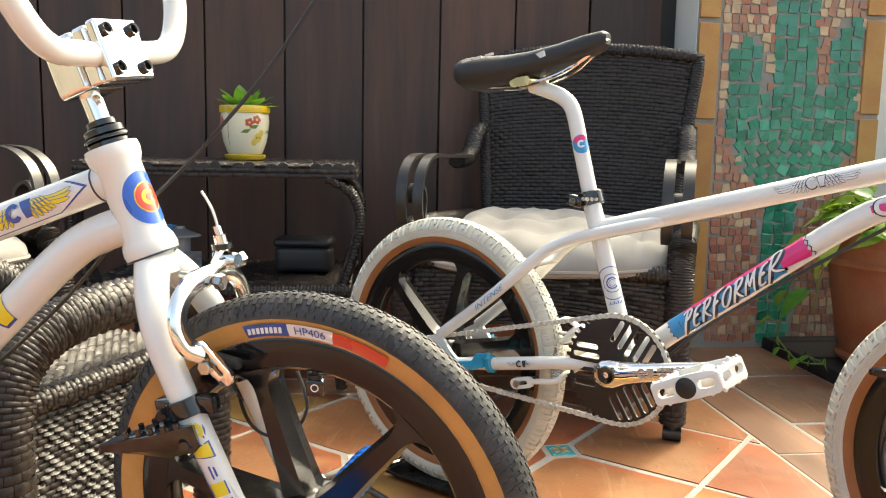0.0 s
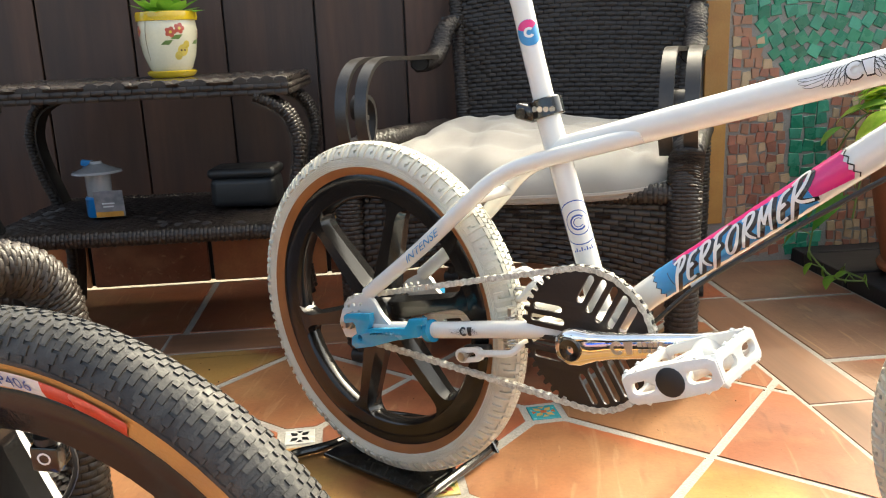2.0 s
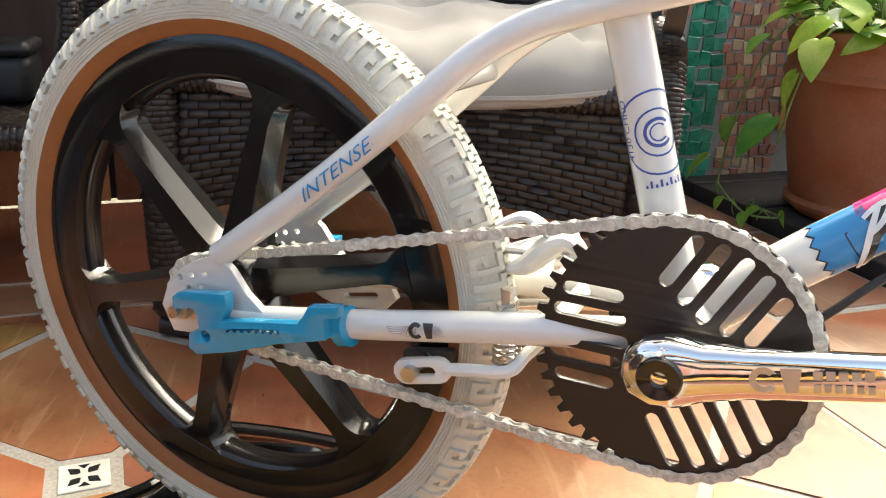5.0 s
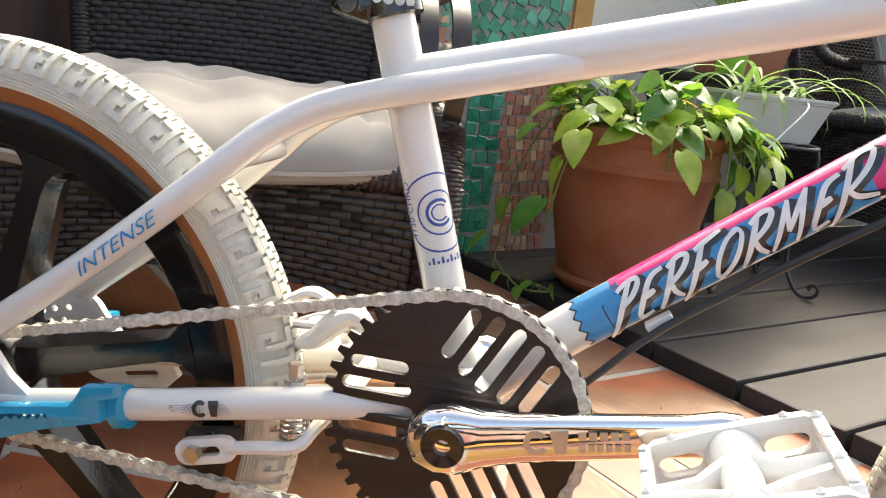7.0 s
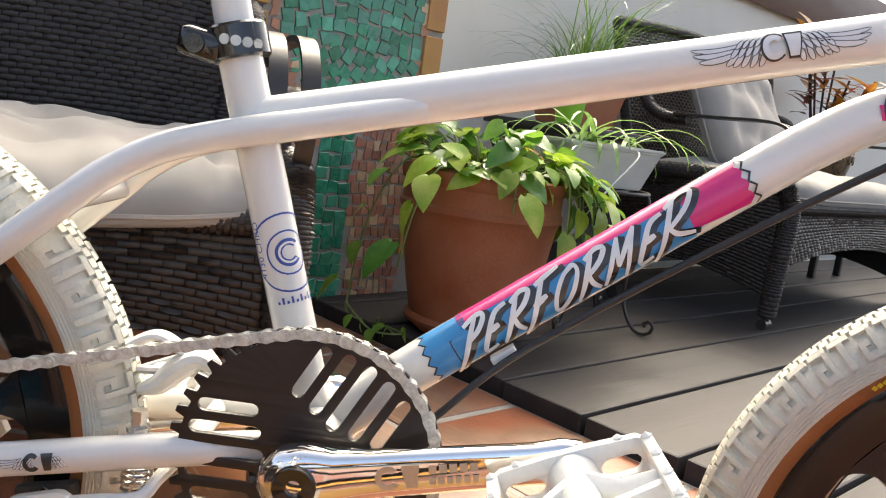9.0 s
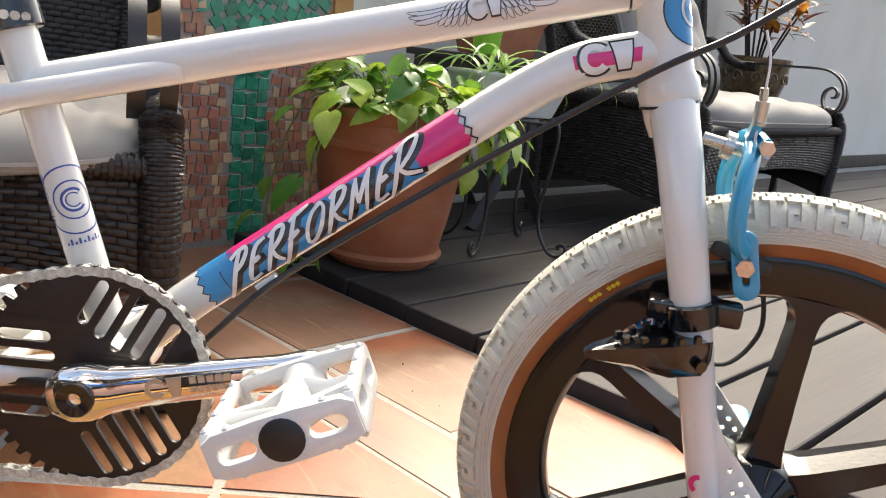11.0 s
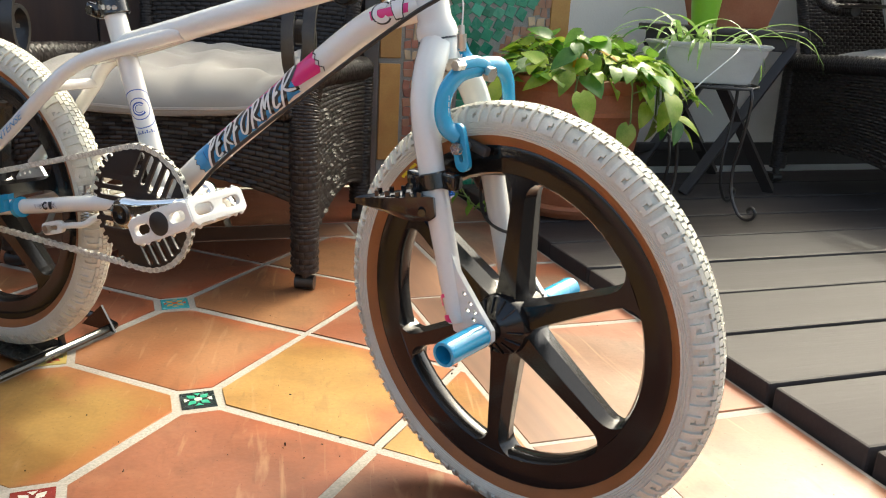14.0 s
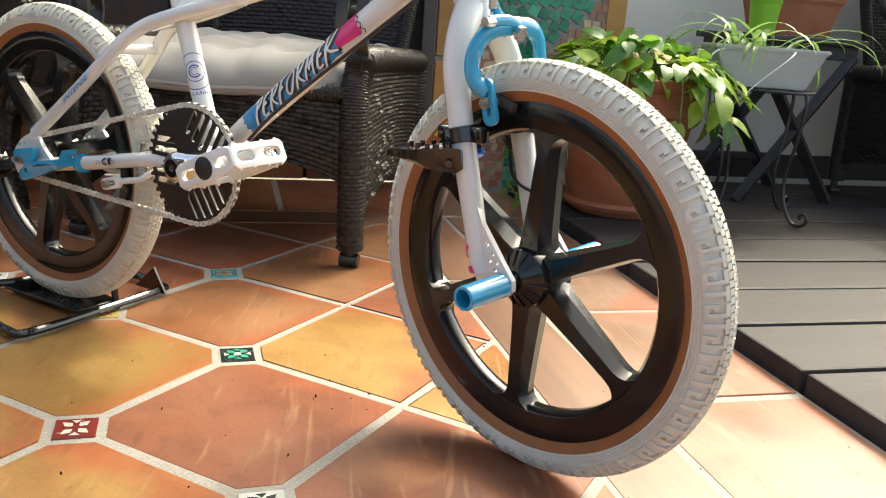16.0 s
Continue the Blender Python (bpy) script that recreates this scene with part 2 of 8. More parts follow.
M["mag_black"].node_tree.nodes["Principled BSDF"].inputs["Specular IOR Level"].default_value = 0.42
M["black_metal"] = mat("black_metal", (0.006, 0.006, 0.006), 0.16, vary=0.1, scale=30, fine=300, bump=0.05, coat=0.4)
M["ring_black"] = mat("ring_black", (0.016, 0.010, 0.009), 0.42, vary=0.15, scale=25, fine=300, bump=0.06)
M["chrome"] = mat("chrome", (0.85, 0.83, 0.80), 0.09, 1.0, vary=0.03, scale=15, fine=250, bump=0.01, rvar=0.5)
M["steel"] = mat("steel", (0.60, 0.58, 0.55), 0.28, 1.0, vary=0.1, scale=30, fine=300, bump=0.05)
M["alloy_etch"] = mat("alloy_etch", (0.62, 0.60, 0.57), 0.45, 1.0, vary=0.05)
M["white_alloy"] = mat("white_alloy", (0.74, 0.74, 0.70), 0.34, vary=0.05, scale=30, fine=300, bump=0.05, coat=0.2)
M["chain_white"] = mat("chain_white", (0.70, 0.68, 0.60), 0.4, vary=0.12, scale=200, fine=700, bump=0.1, second=(0.42, 0.39, 0.32), rnd=0.1)
M["blue_anod"] = mat("blue_anod", (0.02, 0.30, 0.52), 0.25, vary=0.05, scale=20, fine=300, bump=0.03, coat=0.5)
M["blue_metal"] = mat("blue_metal", (0.02, 0.20, 0.75), 0.2, 0.7, vary=0.05, scale=20, fine=300, bump=0.03)
M["ink_black"] = mat("ink_black", (0.015, 0.014, 0.016), 0.3, vary=0.02, bump=0, coat=0.4)
M["ink_blue"] = mat("ink_blue", (0.02, 0.22, 0.48), 0.3, vary=0.04, bump=0, coat=0.4)
M["ink_navy"] = mat("ink_navy", (0.02, 0.06, 0.28), 0.3, vary=0.04, bump=0, coat=0.4)
M["ink_pink"] = mat("ink_pink", (0.62, 0.012, 0.17), 0.3, vary=0.04, bump=0, coat=0.4)
M["ink_white"] = mat("ink_white", (0.68, 0.68, 0.67), 0.3, vary=0.02, bump=0, coat=0.4)
M["ink_yellow"] = mat("ink_yellow", (0.72, 0.55, 0.02), 0.3, vary=0.04, bump=0, coat=0.4)
M["ink_red"] = mat("ink_red", (0.60, 0.05, 0.02), 0.3, vary=0.04, bump=0, coat=0.4)
M["ink_pale"] = mat("ink_pale", (0.66, 0.66, 0.66), 0.3, vary=0.04, bump=0, coat=0.4)
M["ink_grey"] = mat("ink_grey", (0.30, 0.33, 0.38), 0.3, vary=0.04, bump=0, coat=0.4)
# near-black colour that stands in for shade between strands and deck boards
M["gap_shade"] = mat("gap_shade", (0.006, 0.005, 0.004), 0.7, vary=0.2, bump=0)
M["wicker"] = mat("wicker", (0.036, 0.027, 0.022), 0.38, vary=0.25, scale=60, fine=600, bump=0.25, second=(0.019, 0.014, 0.012))
M["wicker"].node_tree.nodes["Principled BSDF"].inputs["Specular IOR Level"].default_value = 0.36
M["wrought_iron"] = mat("wrought_iron", (0.022, 0.020, 0.019), 0.36, vary=0.2, scale=40, fine=250, bump=0.06, second=(0.035, 0.028, 0.022))
M["cushion"] = mat("cushion", (0.27, 0.248, 0.222), 0.85, vary=0.06, scale=8, fine=900, bump=0.35, bump_d=0.001, sheen=0.2, second=(0.235, 0.214, 0.188))
M["saddle"] = mat("saddle", (0.012, 0.012, 0.013), 0.5, vary=0.1, scale=40, fine=900, bump=0.3)
M["brass"] = mat("brass", (0.62, 0.50, 0.26), 0.3, 1.0, vary=0.08)
M["plank_wall"] = mat("plank_wall", (0.105, 0.050, 0.030), 0.55, vary=0.22, scale=9, fine=70, bump=0.35, second=(0.034, 0.017, 0.012), spread=(0.34, 0.70), rnd=0.26, stretch=(1, 1, 0.09))
M["deck"] = mat("deck", (0.040, 0.035, 0.034), 0.60, vary=0.12, scale=9, fine=130, bump=0.3, second=(0.025, 0.021, 0.021), spread=(0.33, 0.66), rnd=0.15, stretch=(0.08, 1, 1))
M["deck"].node_tree.nodes["Principled BSDF"].inputs["Specular IOR Level"].default_value = 0.22
M["stucco"] = mat("stucco", (0.74, 0.70, 0.62), 0.85, vary=0.04, scale=3, fine=180, bump=0.3, second=(0.68, 0.64, 0.55))
M["grout"] = mat("grout", (0.36, 0.335, 0.29), 0.9, vary=0.28, scale=14, fine=260, bump=0.5, second=(0.33, 0.30, 0.26))
M["terracotta"] = mat("terracotta", (0.36, 0.135, 0.062), 0.7, vary=0.14, scale=9, fine=160, bump=0.25, second=(0.30, 0.085, 0.03))
M["ochre_tile"] = mat("ochre_tile", (0.52, 0.27, 0.07), 0.45, vary=0.1, scale=12, fine=200, bump=0.15, rnd=0.12, second=(0.45, 0.20, 0.05))
M["riser_tile"] = mat("riser_tile", (0.42, 0.17, 0.06), 0.4, vary=0.15, scale=8, fine=160, bump=0.15, rnd=0.25, second=(0.32, 0.10, 0.04))
M["soil"] = mat("soil", (0.03, 0.02, 0.013), 0.95, vary=0.3, scale=60, fine=300, bump=0.8, bump_d=0.006)
M["grey_plastic"] = mat("grey_plastic", (0.55, 0.54, 0.49), 0.5, vary=0.06, scale=15, fine=250, bump=0.08)
M["black_plastic"] = mat("black_plastic", (0.016, 0.016, 0.017), 0.5, vary=0.1, scale=25, fine=300, bump=0.1)
M["dark_wood"] = mat("dark_wood", (0.028, 0.022, 0.019), 0.5, vary=0.15, scale=20, fine=200, bump=0.2, stretch=(1, 1, 0.2))

# ---- the place: floor, deck, walls ----
def clip(poly, nx, ny, d):
    """The part of a flat outline with nx*x + ny*y <= d."""
    out = []
    for (ax, ay), (bx, by) in zip(poly, poly[1:] + poly[:1]):
        da, db = nx * ax + ny * ay - d, nx * bx + ny * by - d
        if da <= 0:
            out.append((ax, ay))
        if (da < 0 < db) or (db < 0 < da):
            t = da / (da - db)
            out.append((ax + t * (bx - ax), ay + t * (by - ay)))
    return out


def area(poly):
    return abs(sum(a[0] * b[1] - b[0] * a[1] for a, b in zip(poly, poly[1:] + poly[:1]))) / 2


rng = random.Random(5)
A11 = radians(11.0)
U2, V2 = (math.cos(A11), math.sin(A11)), (-math.sin(A11), math.cos(A11))
G31 = radians(-31.0)
PITCH, GROUT = 0.300, 0.017
GU, GV = (math.cos(G31) * PITCH, math.sin(G31) * PITCH), (math.sin(G31) * PITCH, -math.cos(G31) * PITCH)
GO = (0.560, 1.432)
DOTS = {(0, 0), (1, 1), (2, 2), (1, 2), (0, 1), (-1, 1), (-2, 2), (3, 3), (0, 3)}


def tile_mat(name, base, second, red):
    m = mat(name, base, 0.40, vary=0.12, scale=4.5, fine=150, bump=0.10, second=second, spread=(0.36, 0.62), rnd=0.12, coat=0.07, rvar=0.3)
    nt = m.node_tree
    N, L = nt.nodes, nt.links
    b = N["Principled BSDF"]
    b.inputs["Specular IOR Level"].default_value = 0.36
    src = b.inputs["Base Color"].links[0].from_socket
    w = N.new("ShaderNodeTexNoise")
    w.inputs["Scale"].default_value, w.inputs["Detail"].default_value, w.inputs["Distortion"].default_value = 7.0, 6, 0.3
    mp = [n for n in N if n.type == "MAPPING"][0]
    L.new(mp.outputs[0], w.inputs["Vector"])
    k = N.new("ShaderNodeMapRange")
    k.inputs["From Min"].default_value, k.inputs["From Max"].default_value = 0.56, 0.70
    k.inputs["To Max"].default_value = 0.60
    L.new(w.outputs["Fac"], k.inputs["Value"])
    mix = N.new("ShaderNodeMix")
    mix.data_type = "RGBA"
    L.new(k.outputs[0], mix.inputs["Factor"])
    L.new(src, mix.inputs["A"])
    mix.inputs["B"].default_value = (*red, 1)
    # kiln-flashed margins: the colour turns redder towards some edges
    info = [n for n in N if n.type == "OBJECT_INFO"][0]
    tc = [n for n in N if n.type == "TEX_COORD"][0]
    turn = N.new("ShaderNodeMapping")
    turn.inputs["Rotation"].default_value = (0, 0, radians(31))
    L.new(tc.outputs["Object"], turn.inputs[0])
    sep = N.new("ShaderNodeSeparateXYZ")
    L.new(turn.outputs[0], sep.inputs[0])
    far = N.new("ShaderNodeMath")
    far.operation = "MAXIMUM"
    L.new(sep.outputs[0], far.inputs[0])
    L.new(sep.outputs[1], far.inputs[1])
    wob = N.new("ShaderNodeMath")
    wob.operation = "MULTIPLY_ADD"
    wob.inputs[1].default_value = 0.14
    L.new(w.outputs["Fac"], wob.inputs[0])
    L.new(far.outputs[0], wob.inputs[2])
    edge = N.new("ShaderNodeMapRange")
    edge.inputs["From Min"].default_value, edge.inputs["From Max"].default_value = 0.165, 0.205
    edge.inputs["To Max"].default_value = 0.95
    L.new(wob.outputs[0], edge.inputs["Value"])
    amount = N.new("ShaderNodeMath")
    amount.operation = "MULTIPLY"
    L.new(edge.outputs[0], amount.inputs[0])
    some = N.new("ShaderNodeMapRange")
    some.inputs["To Min"].default_value = 0.35
    L.new(info.outputs["Random"], some.inputs["Value"])
    L.new(some.outputs[0], amount.inputs[1])
    rim = N.new("ShaderNodeMix")
    rim.data_type = "RGBA"
    L.new(amount.outputs[0], rim.inputs["Factor"])
    L.new(mix.outputs["Result"], rim.inputs["A"])
    rim.inputs["B"].default_value = (0.31, 0.085, 0.036, 1)
    mix = rim
    # darker burnt patches, fine scuffs and small pits
    out = mix.outputs["Result"]
    for sc, lo, hi, dark, dist, squash in ((15.0, 0.46, 0.70, 0.80, 0.3, 1.0), (55.0, 0.60, 0.72, 0.80, 0.5, 0.25), (240.0, 0.66, 0.74, 0.45, 0.0, 1.0)):
        q = N.new("ShaderNodeTexNoise")
        q.inputs["Scale"].default_value, q.inputs["Detail"].default_value, q.inputs["Distortion"].default_value = sc, 5, dist
        st = N.new("ShaderNodeMapping")
        st.inputs["Scale"].default_value = (1, squash, 1)
        st.inputs["Rotation"].default_value = (0, 0, 0.6)
        L.new(mp.outputs[0], st.inputs[0])
        L.new(st.outputs[0], q.inputs["Vector"])
        r = N.new("ShaderNodeMapRange")
        r.inputs["From Min"].default_value, r.inputs["From Max"].default_value = lo, hi
        r.inputs["To Min"].default_value, r.inputs["To Max"].default_value = 1.0, dark
        L.new(q.outputs["Fac"], r.inputs["Value"])
        x = N.new("ShaderNodeMix")
        x.data_type, x.blend_type = "RGBA", "MULTIPLY"
        x.inputs["Factor"].default_value = 1.0
        L.new(out, x.inputs["A"])
        L.new(r.outputs[0], x.inputs["B"])
        out = x.outputs["Result"]
    # pale scratches
    sc = N.new("ShaderNodeTexNoise")
    sc.inputs["Scale"].default_value, sc.inputs["Detail"].default_value, sc.inputs["Distortion"].default_value = 26.0, 6, 2.2
    st = N.new("ShaderNodeMapping")
    st.inputs["Scale"].default_value = (1, 0.12, 1)
    st.inputs["Rotation"].default_value = (0, 0, -0.5)
    L.new(mp.outputs[0], st.inputs[0])
    L.new(st.outputs[0], sc.inputs["Vector"])
    r = N.new("ShaderNodeMapRange")
    r.inputs["From Min"].default_value, r.inputs["From Max"].default_value = 0.60, 0.74
    r.inputs["To Max"].default_value = 0.45
    L.new(sc.outputs["Fac"], r.inputs["Value"])
    x = N.new("ShaderNodeMix")
    x.data_type = "RGBA"
    L.new(r.outputs[0], x.inputs["Factor"])
    L.new(out, x.inputs["A"])
    x.inputs["B"].default_value = (0.42, 0.27, 0.15, 1)
    L.new(x.outputs["Result"], b.inputs["Base Color"])
    return m


M["tile_red"] = tile_mat("tile_red", (0.245, 0.090, 0.046), (0.205, 0.068, 0.033), (0.285, 0.135, 0.070))
M["tile_orange"] = tile_mat("tile_orange", (0.275, 0.130, 0.058), (0.235, 0.094, 0.042), (0.320, 0.178, 0.080))
M["tile_yellow"] = tile_mat("tile_yellow", (0.330, 0.192, 0.058), (0.285, 0.148, 0.045), (0.255, 0.096, 0.038))
M["tile_pale"] = tile_mat("tile_pale", (0.255, 0.150, 0.096), (0.230, 0.120, 0.072), (0.275, 0.178, 0.120))
M["strip_wood"] = mat("strip_wood", (0.27, 0.135, 0.075), 0.42, vary=0.16, scale=10, fine=60, bump=0.15, second=(0.15, 0.075, 0.045), rnd=0.2, stretch=(1, 0.07, 1), coat=0.1)
M["earth"] = mat("earth", (0.20, 0.17, 0.12), 0.9, vary=0.2, scale=2, fine=30, bump=0.4)

bm = bmesh.new()
for v in ((-60, -60, -0.06), (60, -60, -0.06), (60, 60, -0.06), (-60, 60, -0.06)):
    bm.verts.new(v)
bm.faces.new(bm.verts)
solid("ground", bm, M["earth"], "bare pale earth around the patio", "ground", kind="structure")

floor = thing("floor", "patio floor of sealed terracotta tiles laid diagonally with pale grout", "floor", kind="structure")
bm = bmesh.new()
box(bm, 4.2, 5.4, 0.05, W @ pose(1.71 - 2.1, 2.30 - 2.7, -0.0268))
part("grout_bed", bm, M["grout"], floor, "pale grey grout between the tiles")
STRIP_U0, STRIP_U1, DECK_U = 1.280, 1.412, 1.712
STRIP_V0, STRIP_V1, WALL_V = 1.725, 1.855, 2.300
KIND = {(1, 1): "tile_red", (0, 1): "tile_yellow", (1, 0): "tile_yellow", (0, 0): "tile_orange", (2, 1): "tile_red", (2, 0): "tile_yellow", (1, 2): "tile_yellow", (0, 2): "tile_yellow",
        (1, -1): "tile_red", (0, -1): "tile_orange", (2, -1): "tile_yellow", (-1, 0): "tile_red", (-1, 1): "tile_yellow", (2, 2): "tile_red", (-1, -1): "tile_red", (-2, 0): "tile_orange", (-3, 0): "tile_yellow", (-2, 1): "tile_orange", (3, 1): "tile_orange"}


def lay(poly, name, material, lo=-0.012, bevel=0.0022, m=None):
    bm = bmesh.new()
    prism(bm, poly, 0.012, Matrix.Translation((0, 0, lo)), bevel)
    ob = part(name, bm, material, floor, smooth=50)
    return ob


for i in range(-16, 16):
    for j in range(-12, 18):
        c = [(i, j), (i + 1, j), (i + 1, j + 1), (i, j + 1)]
        poly = []
        h = GROUT / 2 / PITCH
        sgn = [(1, 1), (-1, 1), (-1, -1), (1, -1)]
        for q, ((a, b), (sa, sb)) in enumerate(zip(c, sgn)):
            cut = 0.046 / PITCH if (a, b) in DOTS else 0.006 / PITCH
            first, second = ((a + sa * h, b + sb * cut), (a + sa * cut, b + sb * h))
            if q % 2:
                first, second = second, first
            poly += [first, second]
        if len(poly) < 3:
            continue
        w = []
        for a, b in poly:
            a, b = a + rng.uniform(-0.004, 0.004), b + rng.uniform(-0.004, 0.004)
            w.append((GO[0] + GU[0] * a + GV[0] * b, GO[1] + GU[1] * a + GV[1] * b))
        g = 0.006
        for nx, ny, d in ((*U2, STRIP_U0 - g), (*V2, STRIP_V0 - g), (-U2[0], -U2[1], 2.42), (-V2[0], -V2[1], 3.0)):
            w = clip(w, nx, ny, d)
            if len(w) < 3:
                break
        if len(w) < 3 or area(w) < 2e-4:
            continue
        cx, cy = sum(p[0] for p in w) / len(w), sum(p[1] for p in w) / len(w)
        kind = KIND.get((i, j)) or rng.choice(["tile_red", "tile_orange", "tile_orange", "tile_yellow"])
        if area(w) < 0.02 and kind == "tile_red":
            kind = "tile_orange"
        if sum(w[k][0] * w[(k + 1) % len(w)][1] - w[(k + 1) % len(w)][0] * w[k][1] for k in range(len(w))) < 0:
            w = w[::-1]
        ob = lay([(x - cx, y - cy) for x, y in w], "tile", M[kind])
        ob.location = (cx, cy, rng.uniform(-0.0012, 0.0004))
        ob.rotation_euler = (rng.uniform(-0.003, 0.003), rng.uniform(-0.003, 0.003), 0)


def rect_tiles(u0, u1, v0, v1, name, mats, g=0.005):
    w = [(0, 0)]
    hu, hv = (u1 - u0) / 2 - g, (v1 - v0) / 2 - g
    ob = lay(rect(-hu, -hv, hu, hv), name, M[rng.choice(mats)])
    ob.matrix_basis = W @ pose((u0 + u1) / 2, (v0 + v1) / 2, rng.uniform(-0.001, 0.0005))
    return ob


# the wood-look border strip, along the deck and along the back wall
v = STRIP_V1
for length in (0.61,) * 8:
    rect_tiles(STRIP_U0, STRIP_U1, v - length, v, "border_tile", ["strip_wood"], 0.003)
    v -= length
u = STRIP_U0
for length in (0.61,) * 6:
    ob = rect_tiles(-(STRIP_V1 - STRIP_V0) / 2, (STRIP_V1 - STRIP_V0) / 2, 0, length, "border_tile", ["strip_wood"], 0.003)
    ob.matrix_basis = W @ pose(u - length / 2, (STRIP_V0 + STRIP_V1) / 2, 0, 0, 0, 90)
    u -= length
# straight rows outside the strip
v = 0.650 - 0.39 * 9
while v < WALL_V:
    rect_tiles(STRIP_U1, DECK_U, v, min(v + 0.39, WALL_V), "tile", ["tile_pale"], 0.008)
    v += 0.39
u = STRIP_U1
for k in range(8):
    rect_tiles(u - 0.44, u, STRIP_V1, WALL_V, "tile", ["tile_red", "tile_red", "tile_orange"], 0.008)
    u -= 0.44

# crumbs and bits of dry leaf on the tiles
bm = bmesh.new()
for k in range(120):
    u, v = rng.uniform(-0.5, 1.65), rng.uniform(-0.2, 1.7)
    if k > 50:
        u, v = rng.gauss(0.95, 0.35), rng.gauss(0.35, 0.35)
    p = W @ Vector((min(u, 1.66), v, 0.0016))
    r = rng.uniform(0.0006, 0.0015)
    m = pose(p.x, p.y, p.z, rng.uniform(0, 90), rng.uniform(0, 90), rng.uniform(0, 360)) @ Matrix.Diagonal((r * rng.uniform(1, 2.2), r, r * 0.6, 1))
    bmesh.ops.create_icosphere(bm, subdivisions=1, radius=1.0, matrix=m)
solid("grit", bm, M["soil"], "dark crumbs of soil scattered on the tiles", "grit", kind="stuff")

# small painted corner tiles, each with its own figure
DOT_COLOURS = {(0, 0): ((0.05, 0.30, 0.32), (0.45, 0.33, 0.12), (0.42, 0.12, 0.05)), (1, 1): ((0.02, 0.03, 0.03), (0.05, 0.35, 0.22), (0.55, 0.60, 0.50)),
               (2, 2): ((0.62, 0.62, 0.55), (0.02, 0.02, 0.02), (0.10, 0.22, 0.04)), (1, 2): ((0.20, 0.03, 0.025), (0.60, 0.58, 0.50), (0.20, 0.03, 0.025)),
               (0, 1): ((0.50, 0.38, 0.12), (0.40, 0.10, 0.06), (0.20, 0.28, 0.10)), (-1, 1): ((0.62, 0.60, 0.54), (0.02, 0.02, 0.02), (0.62, 0.60, 0.54)),
               (-2, 2): ((0.50, 0.48, 0.40), (0.05, 0.08, 0.25), (0.50, 0.30, 0.05)), (3, 3): ((0.5, 0.4, 0.2), (0.05, 0.2, 0.3), (0.4, 0.1, 0.05)), (0, 3): ((0.5, 0.4, 0.2), (0.05, 0.2, 0.3), (0.4, 0.1, 0.05))}
for (i, j), cols in DOT_COLOURS.items():
    x, y = GO[0] + GU[0] * i + GV[0] * j, GO[1] + GU[1] * i + GV[1] * j
    ms = [mat("glaze", c, 0.25, vary=0.08, scale=60, fine=400, bump=0.02, coat=0.4) for c in cols]
    bm = bmesh.new()
    s = 0.0255
    prism(bm, rect(-s, -s, s, s), 0.012, Matrix.Translation((0, 0, -0.012)), 0.001)
    n0 = len(bm.faces)
    for k in range(4):
        a = k * math.pi / 2 + math.pi / 4
        poly = [(0.004 * math.cos(a), 0.004 * math.sin(a)), (0.014 * math.cos(a - 0.45), 0.014 * math.sin(a - 0.45)), (0.023 * math.cos(a), 0.023 * math.sin(a)), (0.014 * math.cos(a + 0.45), 0.014 * math.sin(a + 0.45))]
        f = bm.faces.new([bm.verts.new((px, py, 0.0004)) for px, py in poly])
        f.material_index = 1
        a += math.pi / 4
        poly = [(0.012 * math.cos(a), 0.012 * math.sin(a)), (0.021 * math.cos(a - 0.3), 0.021 * math.sin(a - 0.3)), (0.021 * math.cos(a + 0.3), 0.021 * math.sin(a + 0.3))]
        f = bm.faces.new([bm.verts.new((px, py, 0.0004)) for px, py in poly])
        f.material_index = 2 if k % 2 else 1
    f = bm.faces.new([bm.verts.new((px, py, 0.0007)) for px, py in ring2(0.006, 10)])
    f.material_index = 2
    ob = part("corner_tile", bm, ms, floor, "small hand-painted glazed tile")
    ob.matrix_basis = pose(x, y, 0.0005, 0, 0, -31 + 45)

# the deck
deck = thing("deck", "raised deck of dark stained wide timber boards", "deck", kind="structure")
DV0, DP = 0.661 - 0.2025 * 20, 0.2025
for k in range(34):
    v0 = DV0 + k * DP
    if v0 + DP > 2.42:
        break
    bm = bmesh.new()
    box(bm, 8.0, DP - 0.010, 0.052, None, 0.005, 2)
    ob = part("board", bm, M["deck"], deck)
    ob.matrix_basis = W @ pose(DECK_U + 4.0 + rng.uniform(-0.004, 0.004), v0 + DP / 2, 0.009 + rng.uniform(-0.001, 0.001))
# one black sheet added below the boards, painting the shade in their gaps
bm = bmesh.new()
box(bm, 8.0, 5.7, 0.02, W @ pose(DECK_U + 4.02, -0.46, -0.030))
part("joist", bm, M["gap_shade"], deck)

# back wall: boards over a tiled foot
wall = thing("wall_north", "dark brown vertical board wall over a terracotta tiled foot", "wall", kind="structure")
seams = [1.383 - 0.2405 * k for k in range(16)]
for a, b in zip(seams, seams[1:]):
    bm = bmesh.new()
    box(bm, a - b - 0.005, 0.022, 1.15, None, 0.003, 2)
    ob = part("board", bm, M["plank_wall"], wall)
    ob.matrix_basis = W @ pose((a + b) / 2, WALL_V + 0.02 + rng.uniform(-0.002, 0.003), 0.17 + 0.575)
bm = bmesh.new()
box(bm, 4.1, 0.12, 1.31, W @ pose(1.44 - 2.05, WALL_V + 0.092, 0.655))
part("backing", bm, M["black_plastic"], wall)
u = 1.40
k = 0
